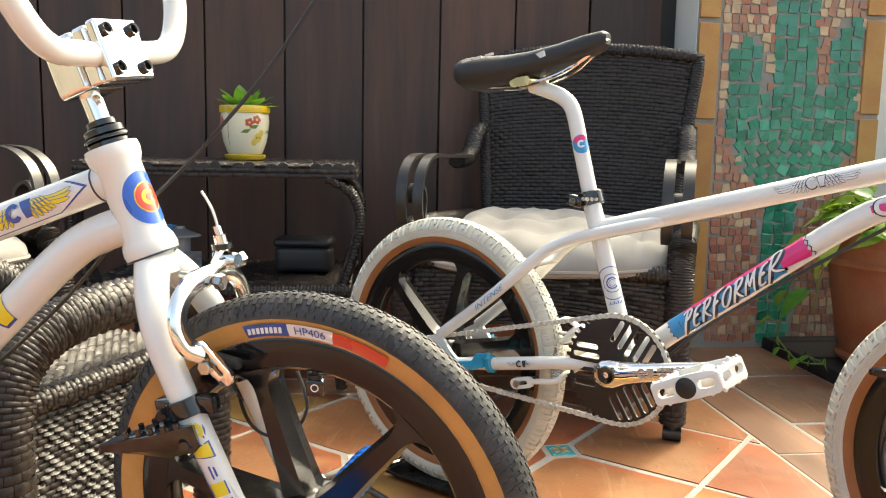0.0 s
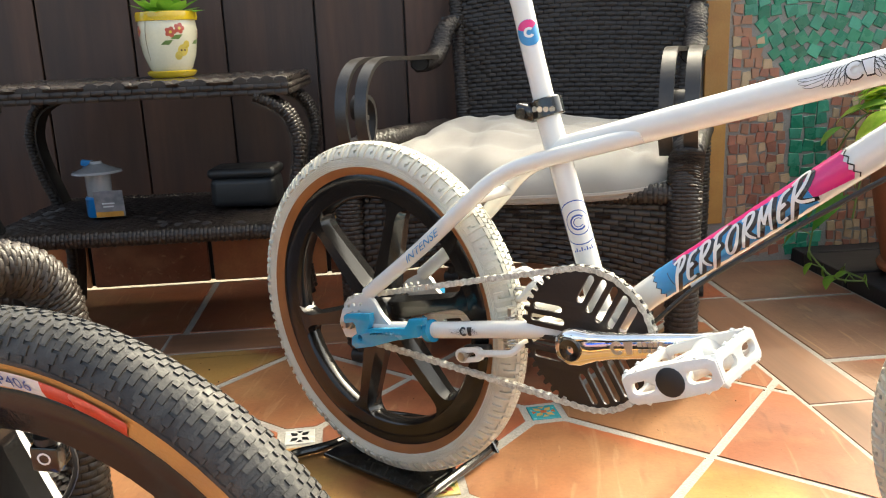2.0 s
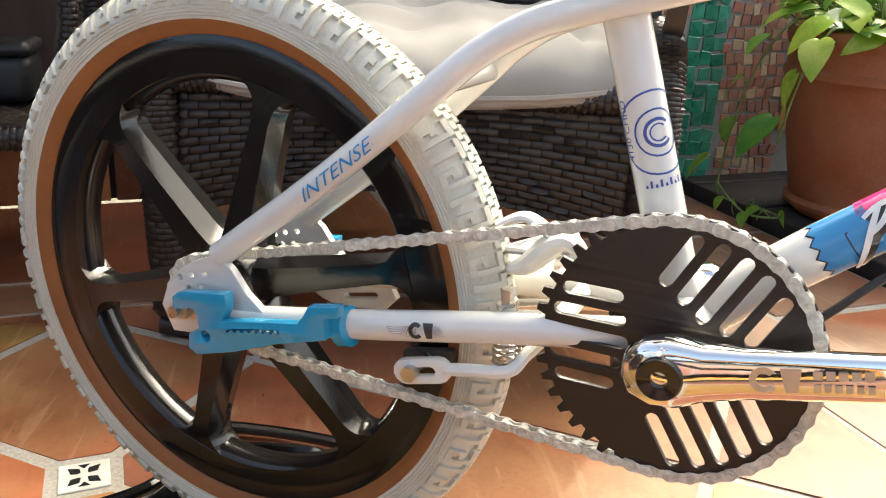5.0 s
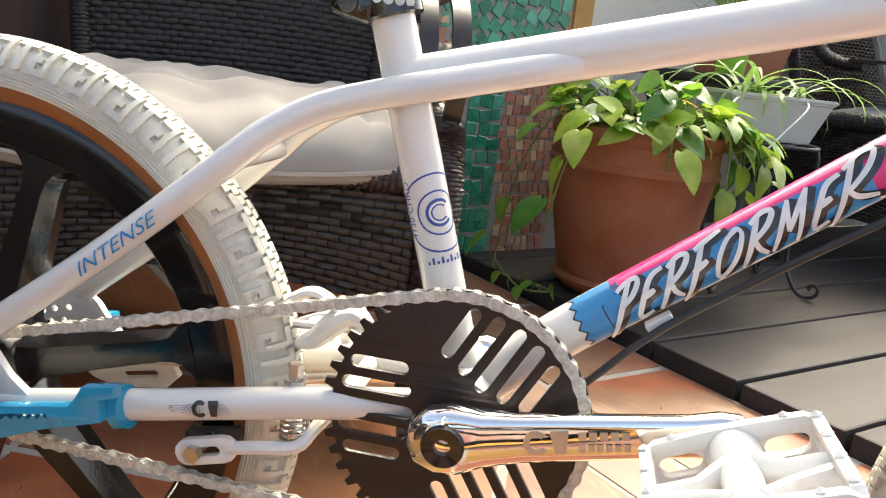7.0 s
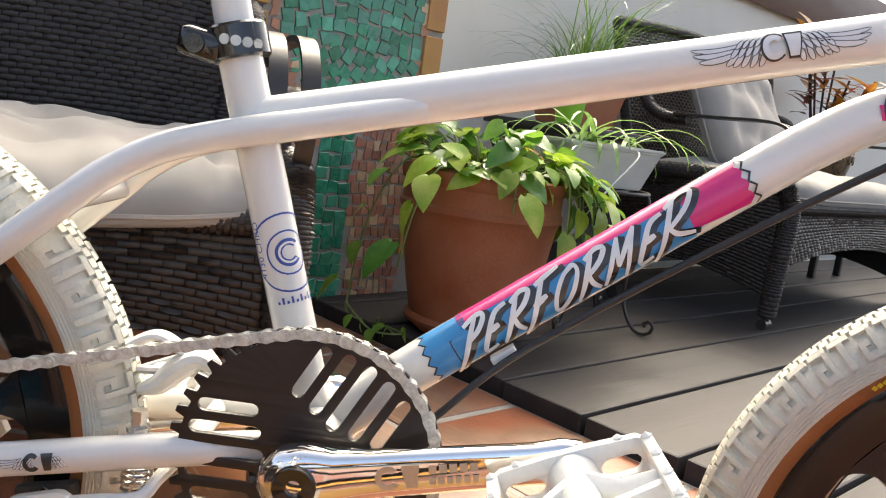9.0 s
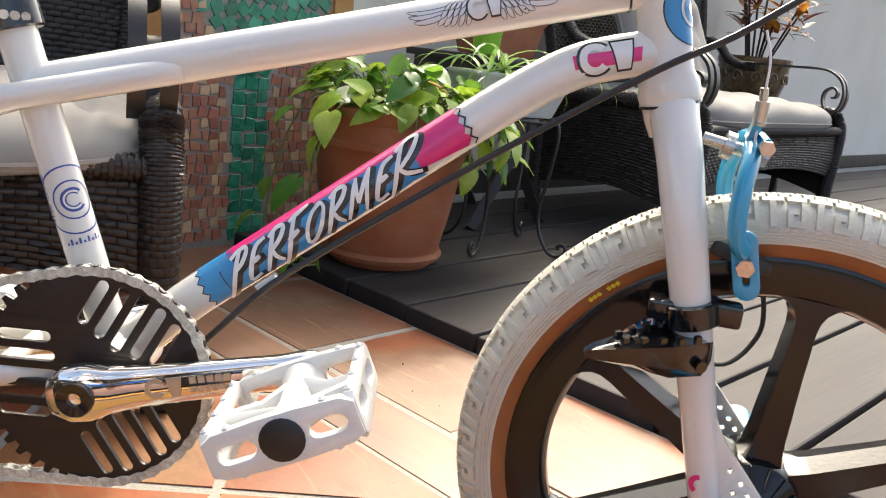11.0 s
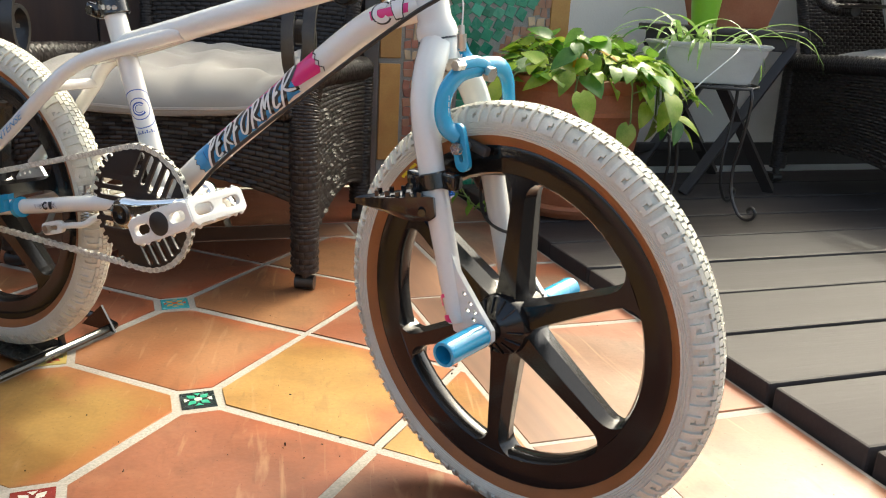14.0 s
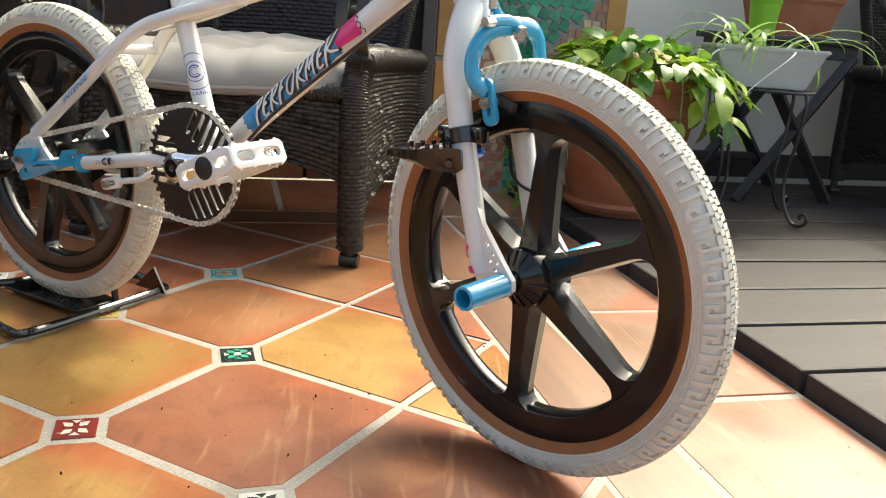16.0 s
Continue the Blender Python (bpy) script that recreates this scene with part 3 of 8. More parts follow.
while u > -2.4:
    wdt = 0.33
    bm = bmesh.new()
    box(bm, wdt - 0.012, 0.016, 0.150, None, 0.003, 2)
    ob = part("tile", bm, M["riser_tile"] if k % 2 else M["tile_red"], wall)
    ob.matrix_basis = W @ pose(u - wdt / 2, WALL_V + 0.008, 0.078)
    bm = bmesh.new()
    box(bm, wdt - 0.012, 0.035, 0.014, None, 0.003, 2)
    ob = part("tile", bm, M["ochre_tile"], wall)
    ob.matrix_basis = W @ pose(u - wdt / 2, WALL_V - 0.002, 0.163)
    u -= wdt
    k += 1

# light stucco wall beyond the pillar
wall_e = thing("wall_east", "pale stucco wall behind the plants", "wall", kind="structure")
bm = bmesh.new()
box(bm, 7.8, 0.15, 1.46, W @ pose(2.04 + 3.9, 2.40 + 0.075, 0.73))
part("stucco", bm, M["stucco"], wall_e)
bm = bmesh.new()
box(bm, 7.8, 0.015, 0.09, W @ pose(2.05 + 3.9, 2.39, 0.08), 0.003)
part("skirting", bm, M["dark_wood"], wall_e)
bm = bmesh.new()
a, b = W @ Vector((3.20, 2.37, 1.37)), W @ Vector((9.6, 2.37, 1.37))
tube(bm, [a, b], 0.14, 4, flat=(0.3, 1.0))
M["red_wood"] = mat("red_wood", (0.10, 0.038, 0.026), 0.5, vary=0.2, scale=12, fine=80, bump=0.25, second=(0.08, 0.03, 0.02), stretch=(0.2, 1, 1))
part("timber_rail", bm, M["red_wood"], wall_e, "weathered reddish brown timber beam")

# mosaic pillar
pillar = thing("pillar", "stucco pillar faced with a broken-tile mosaic of a green cactus", "pillar", kind="structure")
PV, PU0, PU1, MU0, MU1 = 2.150, 1.436, 2.050, 1.506, 1.980
bm = bmesh.new()
box(bm, PU1 - PU0, 0.32, 1.50, W @ pose((PU0 + PU1) / 2, PV + 0.166, 0.75), 0.004)
part("core", bm, M["stucco"], pillar)
bm = bmesh.new()
box(bm, PU1 - PU0 - 0.004, 0.010, 1.48, W @ pose((PU0 + PU1) / 2, PV + 0.004, 0.74))
part("mortar", bm, M["grout"], pillar)
for side, (a, b) in enumerate(((PU0, MU0), (MU1, PU1))):
    z = 0.02
    k = 0
    while z < 1.10:
        h = 0.305
        bm = bmesh.new()
        box(bm, b - a - 0.006, 0.012, h - 0.016, None, 0.002)
        ob = part("tile", bm, M["ochre_tile"], pillar)
        ob.matrix_basis = W @ pose((a + b) / 2, PV - 0.004, z + h / 2 + (0.115 if side else 0.09))
        z += h
CACTUS = [(1.687, 0), (1.814, 0), (1.79, .36), (1.80, .47), (1.86, .53), (1.95, .62), (1.975, .72), (1.972, 1.0), (1.955, 1.04), (1.90, 1.03), (1.885, .97), (1.88, .84), (1.86, .80), (1.825, .84), (1.815, 1.1), (1.80, 1.25), (1.75, 1.3),
          (1.70, 1.25), (1.693, 1.1), (1.70, .89), (1.69, .79), (1.66, .80), (1.65, .93), (1.63, .97), (1.57, .96), (1.54, .88), (1.545, .72), (1.57, .64), (1.64, .54), (1.69, .46), (1.683, .36)]


def inside(x, y, poly):
    c = False
    for (ax, ay), (bx, by) in zip(poly, poly[1:] + poly[:1]):
        if (ay > y) != (by > y) and x < (bx - ax) * (y - ay) / (by - ay) + ax:
            c = not c
    return c


def glazed(name, base, rnd):
    m = mat(name, base, 0.28, vary=0.12, scale=25, fine=250, bump=0.06, rnd=rnd, coat=0.5)
    return m


M["green_a"] = glazed("green_a", (0.030, 0.25, 0.14), 0.30)
M["green_b"] = glazed("green_b", (0.065, 0.34, 0.21), 0.30)
M["brick_a"] = mat("brick_a", (0.50, 0.24, 0.14), 0.5, vary=0.12, scale=30, fine=250, bump=0.12, rnd=0.2)
M["brick_b"] = mat("brick_b", (0.44, 0.17, 0.105), 0.5, vary=0.12, scale=30, fine=250, bump=0.12, rnd=0.2)
M["brick_c"] = mat("brick_c", (0.62, 0.43, 0.25), 0.5, vary=0.12, scale=30, fine=250, bump=0.12, rnd=0.2)
rest = {k: bmesh.new() for k in ("green_a", "brick_a", "brick_b", "brick_c")}
count = 0


def tessera(u, z, w, h, rot, key):
    global count
    pts = []
    for sx, sz in ((-1, -1), (1, -1), (1, 1), (-1, 1)):
        x, y = sx * w / 2 + rng.uniform(-0.0035, 0.0035), sz * h / 2 + rng.uniform(-0.0035, 0.0035)
        pts.append((x * math.cos(rot) - y * math.sin(rot), x * math.sin(rot) + y * math.cos(rot)))
    at = W @ pose(u, PV + 0.001, z, 90, rng.uniform(-2, 2), 0) @ pose(0, 0, rng.uniform(-0.001, 0.001), rng.uniform(-2, 2))
    if (key.startswith("green") or z < 0.42) and count < 300:
        bm = bmesh.new()
        prism(bm, pts, 0.006, None, 0.001)
        ob = part("tile", bm, M[key], pillar)
        ob.matrix_basis = at
        count += 1
    else:
        prism(rest["green_a" if key.startswith("green") else key], pts, 0.006, at)


z = 0.02
while z < 1.44:
    h = 0.0285
    u = MU0 + 0.008
    while u < MU1 - 0.01:
        w = rng.choice([0.022, 0.026, 0.030])
        cu, cz = u + w / 2, z + h / 2 + rng.uniform(-0.004, 0.004)
        near = min(math.hypot(cu - (a[0] + (b[0] - a[0]) * t), cz - (a[1] + (b[1] - a[1]) * t)) for a, b in zip(CACTUS, CACTUS[1:] + CACTUS[:1]) for t in (0, .25, .5, .75))
        if not inside(cu, cz, CACTUS) and near > 0.011:
            tessera(cu, cz, w - 0.004, h - 0.004, rng.uniform(-0.12, 0.12), rng.choice(["brick_a", "brick_a", "brick_b", "brick_b", "brick_c"] if cz < 0.75 else ["brick_a", "brick_c", "brick_a", "brick_b", "brick_c"]))
        u += w
    z += h
z = 0.012
while z < 1.30:
    h = 0.036
    u = MU0
    k = 0
    while u < MU1:
        w = 0.036
        cu, cz = u + w / 2 + rng.uniform(-0.003, 0.003), z + h / 2 + rng.uniform(-0.005, 0.005)
        if inside(cu, cz, CACTUS):
            turn = 0.0 if cz < 0.45 or cz > 0.8 else (0.55 if cu < 1.72 else -0.5) * (1 if cz < 0.66 else 0.35)
            tessera(cu, cz, w - 0.004, h - 0.004, rng.uniform(-0.14, 0.14) + turn, rng.choice(["green_a", "green_a", "green_b"]))
        u += w
    z += h
for k, bm in rest.items():
    tagged(part("tile", bm, M[k], pillar), kind="stuff")

# ---- bicycles: x forward, y to the left, z up, origin under the crank ----
RA, RA_Z = -0.374, 0.263                      # rear axle
FA, FA_Z = 0.514, 0.249                       # front axle, steering straight
HT0, HT1 = Vector((0.396, 0, 0.553)), Vector((0.367, 0, 0.662))
AXIS = (HT1 - HT0).normalized()
BBX, BBZ = -0.010, 0.304
R_TYRE = 0.2445


def tyre_surface(a, s, lift=0.0):
    rho = 0.0235 + lift
    r = (R_TYRE - 0.0235) + rho * math.cos(s / 0.0235)
    return Vector((r * math.cos(a), r * math.sin(a), rho * math.sin(s / 0.0235)))


def tread_block(bm, a0, a1, s0, s1, h=0.0031):
    """A raised rubber block, bent over the tyre's crown."""
    n = 3
    ss = [s0 + (s1 - s0) * k / (n - 1) for k in range(n)]
    lo = [[bm.verts.new(tyre_surface(a, q, -0.0005)) for q in ss] for a in (a0, a1)]
    hi = [[bm.verts.new(tyre_surface(a, q, h)) for q in ss] for a in (a0 + 0.0006, a1 - 0.0006)]
    for k in range(n - 1):
        bm.faces.new((hi[0][k], hi[1][k], hi[1][k + 1], hi[0][k + 1]))
        bm.faces.new((lo[0][k], hi[0][k], hi[0][k + 1], lo[0][k + 1]))
        bm.faces.new((hi[1][k], lo[1][k], lo[1][k + 1], hi[1][k + 1]))
    bm.faces.new((lo[0][0], lo[1][0], hi[1][0], hi[0][0]))
    bm.faces.new((hi[0][-1], hi[1][-1], lo[1][-1], lo[0][-1]))


bm = bmesh.new()
box(bm, 0.019, 0.0022, 0.0045, None, 0.0006, 1)
HUB_RIB = bpy.data.meshes.new("rib")
bm.to_mesh(HUB_RIB)
bm.free()
HUB_RIB.materials.append(M["mag_black"])


def make_wheel(parent, m, name, old_school, phase):
    """A six-spoked moulded wheel with its tyre; built round z and turned by m."""
    rubber, wall = (M["white_rubber"], M["tan_wall"]) if old_school else (M["black_rubber"], M["gum_wall"])
    bm = bmesh.new()
    prof = [(0.172, -0.014), (0.1725, -0.0145), (0.186, -0.0155), (0.199, -0.0165), (0.2022, -0.0150), (0.2022, -0.011), (0.2022, 0.011), (0.2022, 0.0150), (0.199, 0.0165), (0.186, 0.0155), (0.1725, 0.0145), (0.172, 0.014), (0.1675, 0.008), (0.1675, -0.008)]
    lathe(bm, prof, 72, m, close=True)
    wheel = part(name, bm, M["mag_black"], parent, "black moulded composite rim", 40)
    bm = bmesh.new()
    edge = (0.2136, 0.0219, 0.2126) if old_school else (0.2235, 0.0236, 0.2225)
    for sgn in (1, -1):
        lathe(bm, [(0.2005, sgn * 0.0140), (0.2045, sgn * 0.0176), (0.2090, sgn * 0.0202), (edge[0] - 0.002, sgn * (edge[1] - 0.0009)), (edge[0], sgn * edge[1]), (edge[0] + 0.002, sgn * (edge[1] - 0.004)), (0.2020, sgn * 0.0115)][::sgn], 72, m, close=True)
    part("sidewall", bm, wall, wheel, "brown tyre sidewall" if old_school else "amber tyre sidewall", 60)
    bm = bmesh.new()
    span = 109 if old_school else 84
    prof = [(R_TYRE - 0.0235 + 0.0235 * math.cos(t), 0.0235 * math.sin(t)) for t in [(-span + 2 * span * k / 18) * math.pi / 180 for k in range(19)]]
    lathe(bm, [(0.2150, -0.015)] + prof + [(0.2150, 0.015)], 96, m, close=True)
    for sgn in (1, -1):
        lathe(bm, [(0.2225, sgn * 0.0230), (0.2245, sgn * 0.0240), (0.2265, sgn * 0.0234), (0.2245, sgn * 0.0220)], 72, m, close=True)
    ribs = bmesh.new()
    for sgn in (1, -1):
        if old_school:
            for th in (83, 89, 95, 101):
                r, z = R_TYRE - 0.0235 + 0.0236 * math.cos(radians(th)), sgn * 0.0236 * math.sin(radians(th))
                lathe(ribs, [(r - 0.0008, z - sgn * 0.0004), (r, z + sgn * 0.0007), (r + 0.0008, z - sgn * 0.0004)][::sgn], 72, m, close=True)
    tyre = part("tyre", bm, rubber, wheel, "off-white rubber tyre" if old_school else "black rubber tyre", 60)
    if old_school:
        tagged(part("fine_ribbing", ribs, rubber, wheel), kind="stuff")
    bm = bmesh.new()
    if old_school:
        n = 92
        for side in (1, -1):
            for k in range(n):
                a = (k + (0.5 if side > 0 else 0)) * math.tau / n
                w = math.tau / n
                if k % 2:      # a hook
                    for b0, b1, lo, hi in ((0.05, 0.86, 0.0072, 0.0116), (0.05, 0.29, 0.0112, 0.0268), (0.05, 0.86, 0.0264, 0.0308), (0.60, 0.86, 0.0196, 0.0268), (0.40, 0.86, 0.0182, 0.0222)):
                        tread_block(bm, a + w * b0, a + w * b1, side * lo, side * hi)
                else:          # a tee
                    tread_block(bm, a + w * 0.00, a + w * 0.92, side * 0.0072, side * 0.0114)
                    tread_block(bm, a + w * 0.32, a + w * 0.62, side * 0.0112, side * 0.0308)
        for k in range(2 * n):
            a = k * math.pi / n
            tread_block(bm, a, a + 0.0268, -0.0062, -0.0005, 0.0026)
            tread_block(bm, a + 0.017, a + 0.0438, 0.0005, 0.0062, 0.0026)
            for side in (1, -1):
                tread_block(bm, a + 0.004, a + 0.014, side * 0.0325, side * 0.0345, 0.0012)
    else:
        n = 150
        for k in range(n):
            a, w = k * math.tau / n, math.tau / n
            for side in (1, -1):
                o = 0.5 * w if side > 0 else 0
                tread_block(bm, a + o, a + o + w * 0.42, side * 0.0010, side * 0.0062, 0.0010)
                tread_block(bm, a + o + w * 0.50, a + o + w * 0.92, side * 0.0045, side * 0.0125, 0.0010)
                tread_block(bm, a + o, a + o + w * 0.45, side * 0.0105, side * 0.0185, 0.0011)
                tread_block(bm, a + o + w * 0.45, a + o + w * 0.70, side * 0.0140, side * 0.0240, 0.0011)
                if k % 2:
                    tread_block(bm, a + o, a + o + w * 0.5, side * 0.0205, side * 0.0265, 0.0013)
                tread_block(bm, a + o + 0.2 * w, a + o + w * 0.4, side * 0.0270, side * 0.0310, 0.0012)
    bm.transform(m)
    tagged(part("tread", bm, rubber, wheel, "", 30), kind="stuff")
    # hub and spokes
    bm = bmesh.new()
    lathe(bm, [(0.006, -0.052), (0.0125, -0.050), (0.0125, -0.040), (0.020, -0.036), (0.034, -0.026), (0.036, -0.020), (0.034, 0.0), (0.036, 0.020), (0.034, 0.026), (0.020, 0.036), (0.0125, 0.040), (0.0125, 0.050), (0.006, 0.052)], 32, m)
    hub = part("hub", bm, M["mag_black"], wheel)
    for side in (1, -1):
        for k in range(14):
            a = k * math.tau / 14
            share("rib", HUB_RIB, hub, m @ pose(0, 0, 0, 0, 0, math.degrees(a)) @ pose(0.0255, 0, side * 0.0318, 0, side * 32, 0))
    for k in range(6):
        a = radians(phase) + k * math.tau / 6
        bm = bmesh.new()
        rings = []
        # a blade, widest at mid-depth, with flat slanting flanks and a narrow face on each side
        for r, wm, wf, d in ((0.024, 0.0205, 0.0160, 0.0205), (0.036, 0.0180, 0.0134, 0.0200), (0.050, 0.0162, 0.0116, 0.0194), (0.100, 0.0138, 0.0092, 0.0178), (0.146, 0.0122, 0.0080, 0.0162), (0.1555, 0.0132, 0.0092, 0.0156), (0.1620, 0.0165, 0.0125, 0.0150), (0.1670, 0.0220, 0.0182, 0.0146), (0.1712, 0.0310, 0.0275, 0.0142)):
            sec = [(-wm, 0.0), (-wf, -d), (wf, -d), (wm, 0.0), (wf, d), (-wf, d)]
            rings.append([bm.verts.new(Vector((r * math.cos(a) - s * math.sin(a), r * math.sin(a) + s * math.cos(a), q))) for s, q in sec])
        for q, w in zip(rings, rings[1:]):
            for e in range(6):
                bm.faces.new((q[e], q[(e + 1) % 6], w[(e + 1) % 6], w[e]))
        bm.faces.new(rings[0][::-1])
        bm.faces.new(rings[-1])
        bmesh.ops.bevel(bm, geom=[e for e in bm.edges if len(e.link_faces) == 2 and e.calc_face_angle(0) > 0.5], offset=0.0011, segments=2, affect="EDGES", clamp_overlap=True)
        bm.transform(m)
        part("spoke", bm, M["mag_black"], wheel, "", 26)
    return wheel


def decal(parent, loops, p0, axis, face, r, material, name="decal", layer=1, label="", m2=None):
    bm = outline_mesh(loops)
    if m2:
        bm.transform(m2)
    wrap(bm, p0, axis, face, r, 0.0003 * layer)
    return part(name, bm, material, parent, label)


def lettering(parent, s, size, p0, axis, face, r, material, name="lettering", layer=1, shear=0.0, offset=0.0, m2=None, space=1.0, post=None):
    bm = text_bm(s, size, shear, offset, space)
    bmesh.ops.subdivide_edges(bm, edges=[e for e in bm.edges if e.calc_length() > 0.006], cuts=1)
    if m2:
        bm.transform(m2)
    wrap(bm, p0, axis, face, r, 0.0003 * layer)
    if post:
        bm.transform(post)
    return part(name, bm, material, parent)


BRUSH = {"P": ([(0.0, 0.86), (0.30, 0.96), (0.70, 0.98), (0.88, 0.84), (0.72, 0.64), (0.34, 0.52)], [(0.48, 0.98), (0.36, 0.50), (0.22, -0.12)]),
         "E": ([(0.88, 0.98), (0.40, 0.90), (0.22, 0.62), (0.14, 0.22), (0.34, 0.05), (0.84, 0.10)], [(0.20, 0.52), (0.70, 0.58)]),
         "R": ([(0.26, 0.94), (0.20, 0.50), (0.10, -0.04)], [(0.0, 0.86), (0.40, 1.0), (0.80, 0.92), (0.72, 0.68), (0.28, 0.48)], [(0.28, 0.50), (0.56, 0.26), (1.02, 0.04)]),
         "F": ([(0.06, 0.90), (0.50, 0.98), (1.10, 1.06)], [(0.40, 0.96), (0.30, 0.45), (0.16, -0.14)], [(0.18, 0.48), (0.76, 0.58)]),
         "O": ([(0.62, 0.96), (0.26, 0.84), (0.06, 0.46), (0.18, 0.10), (0.52, 0.04), (0.84, 0.36), (0.90, 0.78), (0.60, 1.0), (0.36, 0.92)],),
         "M": ([(0.02, -0.02), (0.10, 0.50), (0.16, 0.98)], [(0.16, 0.98), (0.28, 0.62), (0.42, 0.30)], [(0.42, 0.30), (0.62, 0.70), (0.80, 1.04)], [(0.80, 1.04), (0.80, 0.50), (0.86, -0.04)]),
         "K": ([(0.26, 1.0), (0.18, 0.50), (0.08, -0.10)], [(0.0, 0.88), (0.44, 1.06), (0.86, 0.98), (0.76, 0.70), (0.26, 0.46)], [(0.26, 0.48), (0.64, 0.30), (1.30, 0.16)])}


def brush_letter(ch, xc, y0, wide, high, slant, thick, grow):
    """One letter drawn with tapering brush strokes, flat in the xy plane; K is the R with the long tail."""
    bm = bmesh.new()
    for n, stroke in enumerate(BRUSH[ch]):
        pts = [Vector(((x - 0.5) * wide + xc + slant * (y - 0.5) * high, y0 + y * high, 0)) for x, y in stroke]
        pts = smooth_path(pts, 5)
        rings = []
        for k, p in enumerate(pts):
            t = (pts[min(k + 1, len(pts) - 1)] - pts[max(k - 1, 0)]).normalized()
            side = Vector((-t.y, t.x, 0))
            f = k / (len(pts) - 1)
            h = thick / 2 * (0.45 + 0.55 * math.sin(math.pi * min(max(0.12 + 0.80 * f, 0), 1)) ** 0.7) + grow
            p = p + t * (grow * (f - 0.5) * 2)
            rings.append([bm.verts.new(p + side * h * e + Vector((0, 0, 0.00005 * n))) for e in (1, -1)])
        for a, b in zip(rings, rings[1:]):
            bm.faces.new((a[0], a[1], b[1], b[0]))
    return bm


def feather(x0, y0, x1, y1, w, bend=0.0, grow=0.0):
    """The outline of one feather from its root to its rounded tip."""
    d = Vector((x1 - x0, y1 - y0))
    n = Vector((-d.y, d.x)).normalized()
    up, lo = [], []
    for t, k in ((0, 0.45), (0.2, 0.8), (0.45, 1.0), (0.7, 0.95), (0.88, 0.70), (0.96, 0.42)):
        c = Vector((x0, y0)) + d * t + n * (bend * 4 * t * (1 - t))
        up.append(c + n * (w / 2 * k - grow))
        lo.append(c - n * (w / 2 * k - grow))
    return [tuple(p) for p in up] + [(x1 - d.normalized().x * grow, y1 - d.normalized().y * grow)] + [tuple(p) for p in lo[::-1]]


def wing_bm(sign, k=1.0):
    """One spread wing: dark feather shapes, each with a paler one laid on it."""
    fs = [(0.024, 0.0046, 0.0560, 0.0046, 0.0042, -0.0026), (0.025, 0.0022, 0.0552, 0.0008, 0.0042, -0.0024), (0.026, -0.0002, 0.0518, -0.0036, 0.0044, -0.0018)]
    fs += [(x - 0.0080 + 0.0012 * e, -0.0006, x, y, 0.0042, -0.0005) for e, (x, y) in enumerate(((0.0350, -0.0078), (0.0305, -0.0090), (0.0255, -0.0098), (0.0198, -0.0106), (0.0140, -0.0108)))]
    fs += [(0.009 + 0.0042 * e, 0.0030, 0.0140 + 0.0045 * e, -0.0036, 0.0036, 0.0) for e in (4, 3, 2, 1, 0)]
    fs += [(0.0085 + 0.0036 * e, 0.0062, 0.0125 + 0.0040 * e, 0.0012, 0.0030, 0.0) for e in (4, 3, 2, 1, 0)]
    bm = bmesh.new()
    for e, f in enumerate(fs):
        for mi, grow in ((0, 0.0), (1, 0.00052)):
            q = [bm.verts.new((sign * x * k, y * k, 0.00004 * (2 * e + mi))) for x, y in feather(*f, grow=grow)]
            bm.faces.new(q).material_index = mi
    return bm


def wings(parent, p0, axis, face, r, dark, pale, k=1.0, layer=1, label=""):
    for sign in (1, -1):
        bm = wing_bm(sign, k)
        wrap(bm, p0, axis, face, r, 0.0003 * layer)
        tagged(part("wing_decal", bm, [dark, pale], parent), label)


def block_g(x, y, s):
    """A plain open ring, the first shape of the emblem."""
    return [arc_band(s * 0.28, s * 0.55, 0.7, 5.6, 16, x, y)]


def block_t(x, y, s):
    """A plain upright bar that narrows downwards, the emblem's second shape."""
    return [[(x - s * .40, y + s * .5), (x + s * .40, y + s * .5), (x + s * .22, y - s * .5), (x - s * .22, y - s * .5)]]


def chain_link_mesh(outer):
    bm = bmesh.new()
    p = 0.0127
    h = 0.0041
    poly = []
    for k in range(9):
        a = -math.pi * 0.62 + k * math.pi * 1.24 / 8
        poly.append((p / 2 + h * math.cos(a), h * math.sin(a)))
    poly.append((0, h * 0.62))
    for k in range(9):
        a = math.pi * 0.38 + k * math.pi * 1.24 / 8
        poly.append((-p / 2 + h * math.cos(a), h * math.sin(a)))
    poly.append((0, -h * 0.62))
    y = 0.0033 if outer else 0.0021
    for s in (-1, 1):
        prism(bm, poly, 0.0011, pose(0, 0, s * y - 0.00055), 0.0003)
    for x in (-p / 2, p / 2):
        if outer:
            lathe(bm, [(0.0018, -0.0046), (0.0018, 0.0046)], 8, pose(x, 0, 0))
        else:
            lathe(bm, [(0.0039, -0.0016), (0.0039, 0.0016)], 10, pose(x, 0, 0))
    bm.transform(pose(0, 0, 0, 90, 0, 0))
    me = bpy.data.meshes.new("chain_link")
    bm.normal_update()
    bm.to_mesh(me)
    bm.free()
    me.materials.append(M["chain_white"])
    return me


LINK_OUT, LINK_IN = chain_link_mesh(True), chain_link_mesh(False)


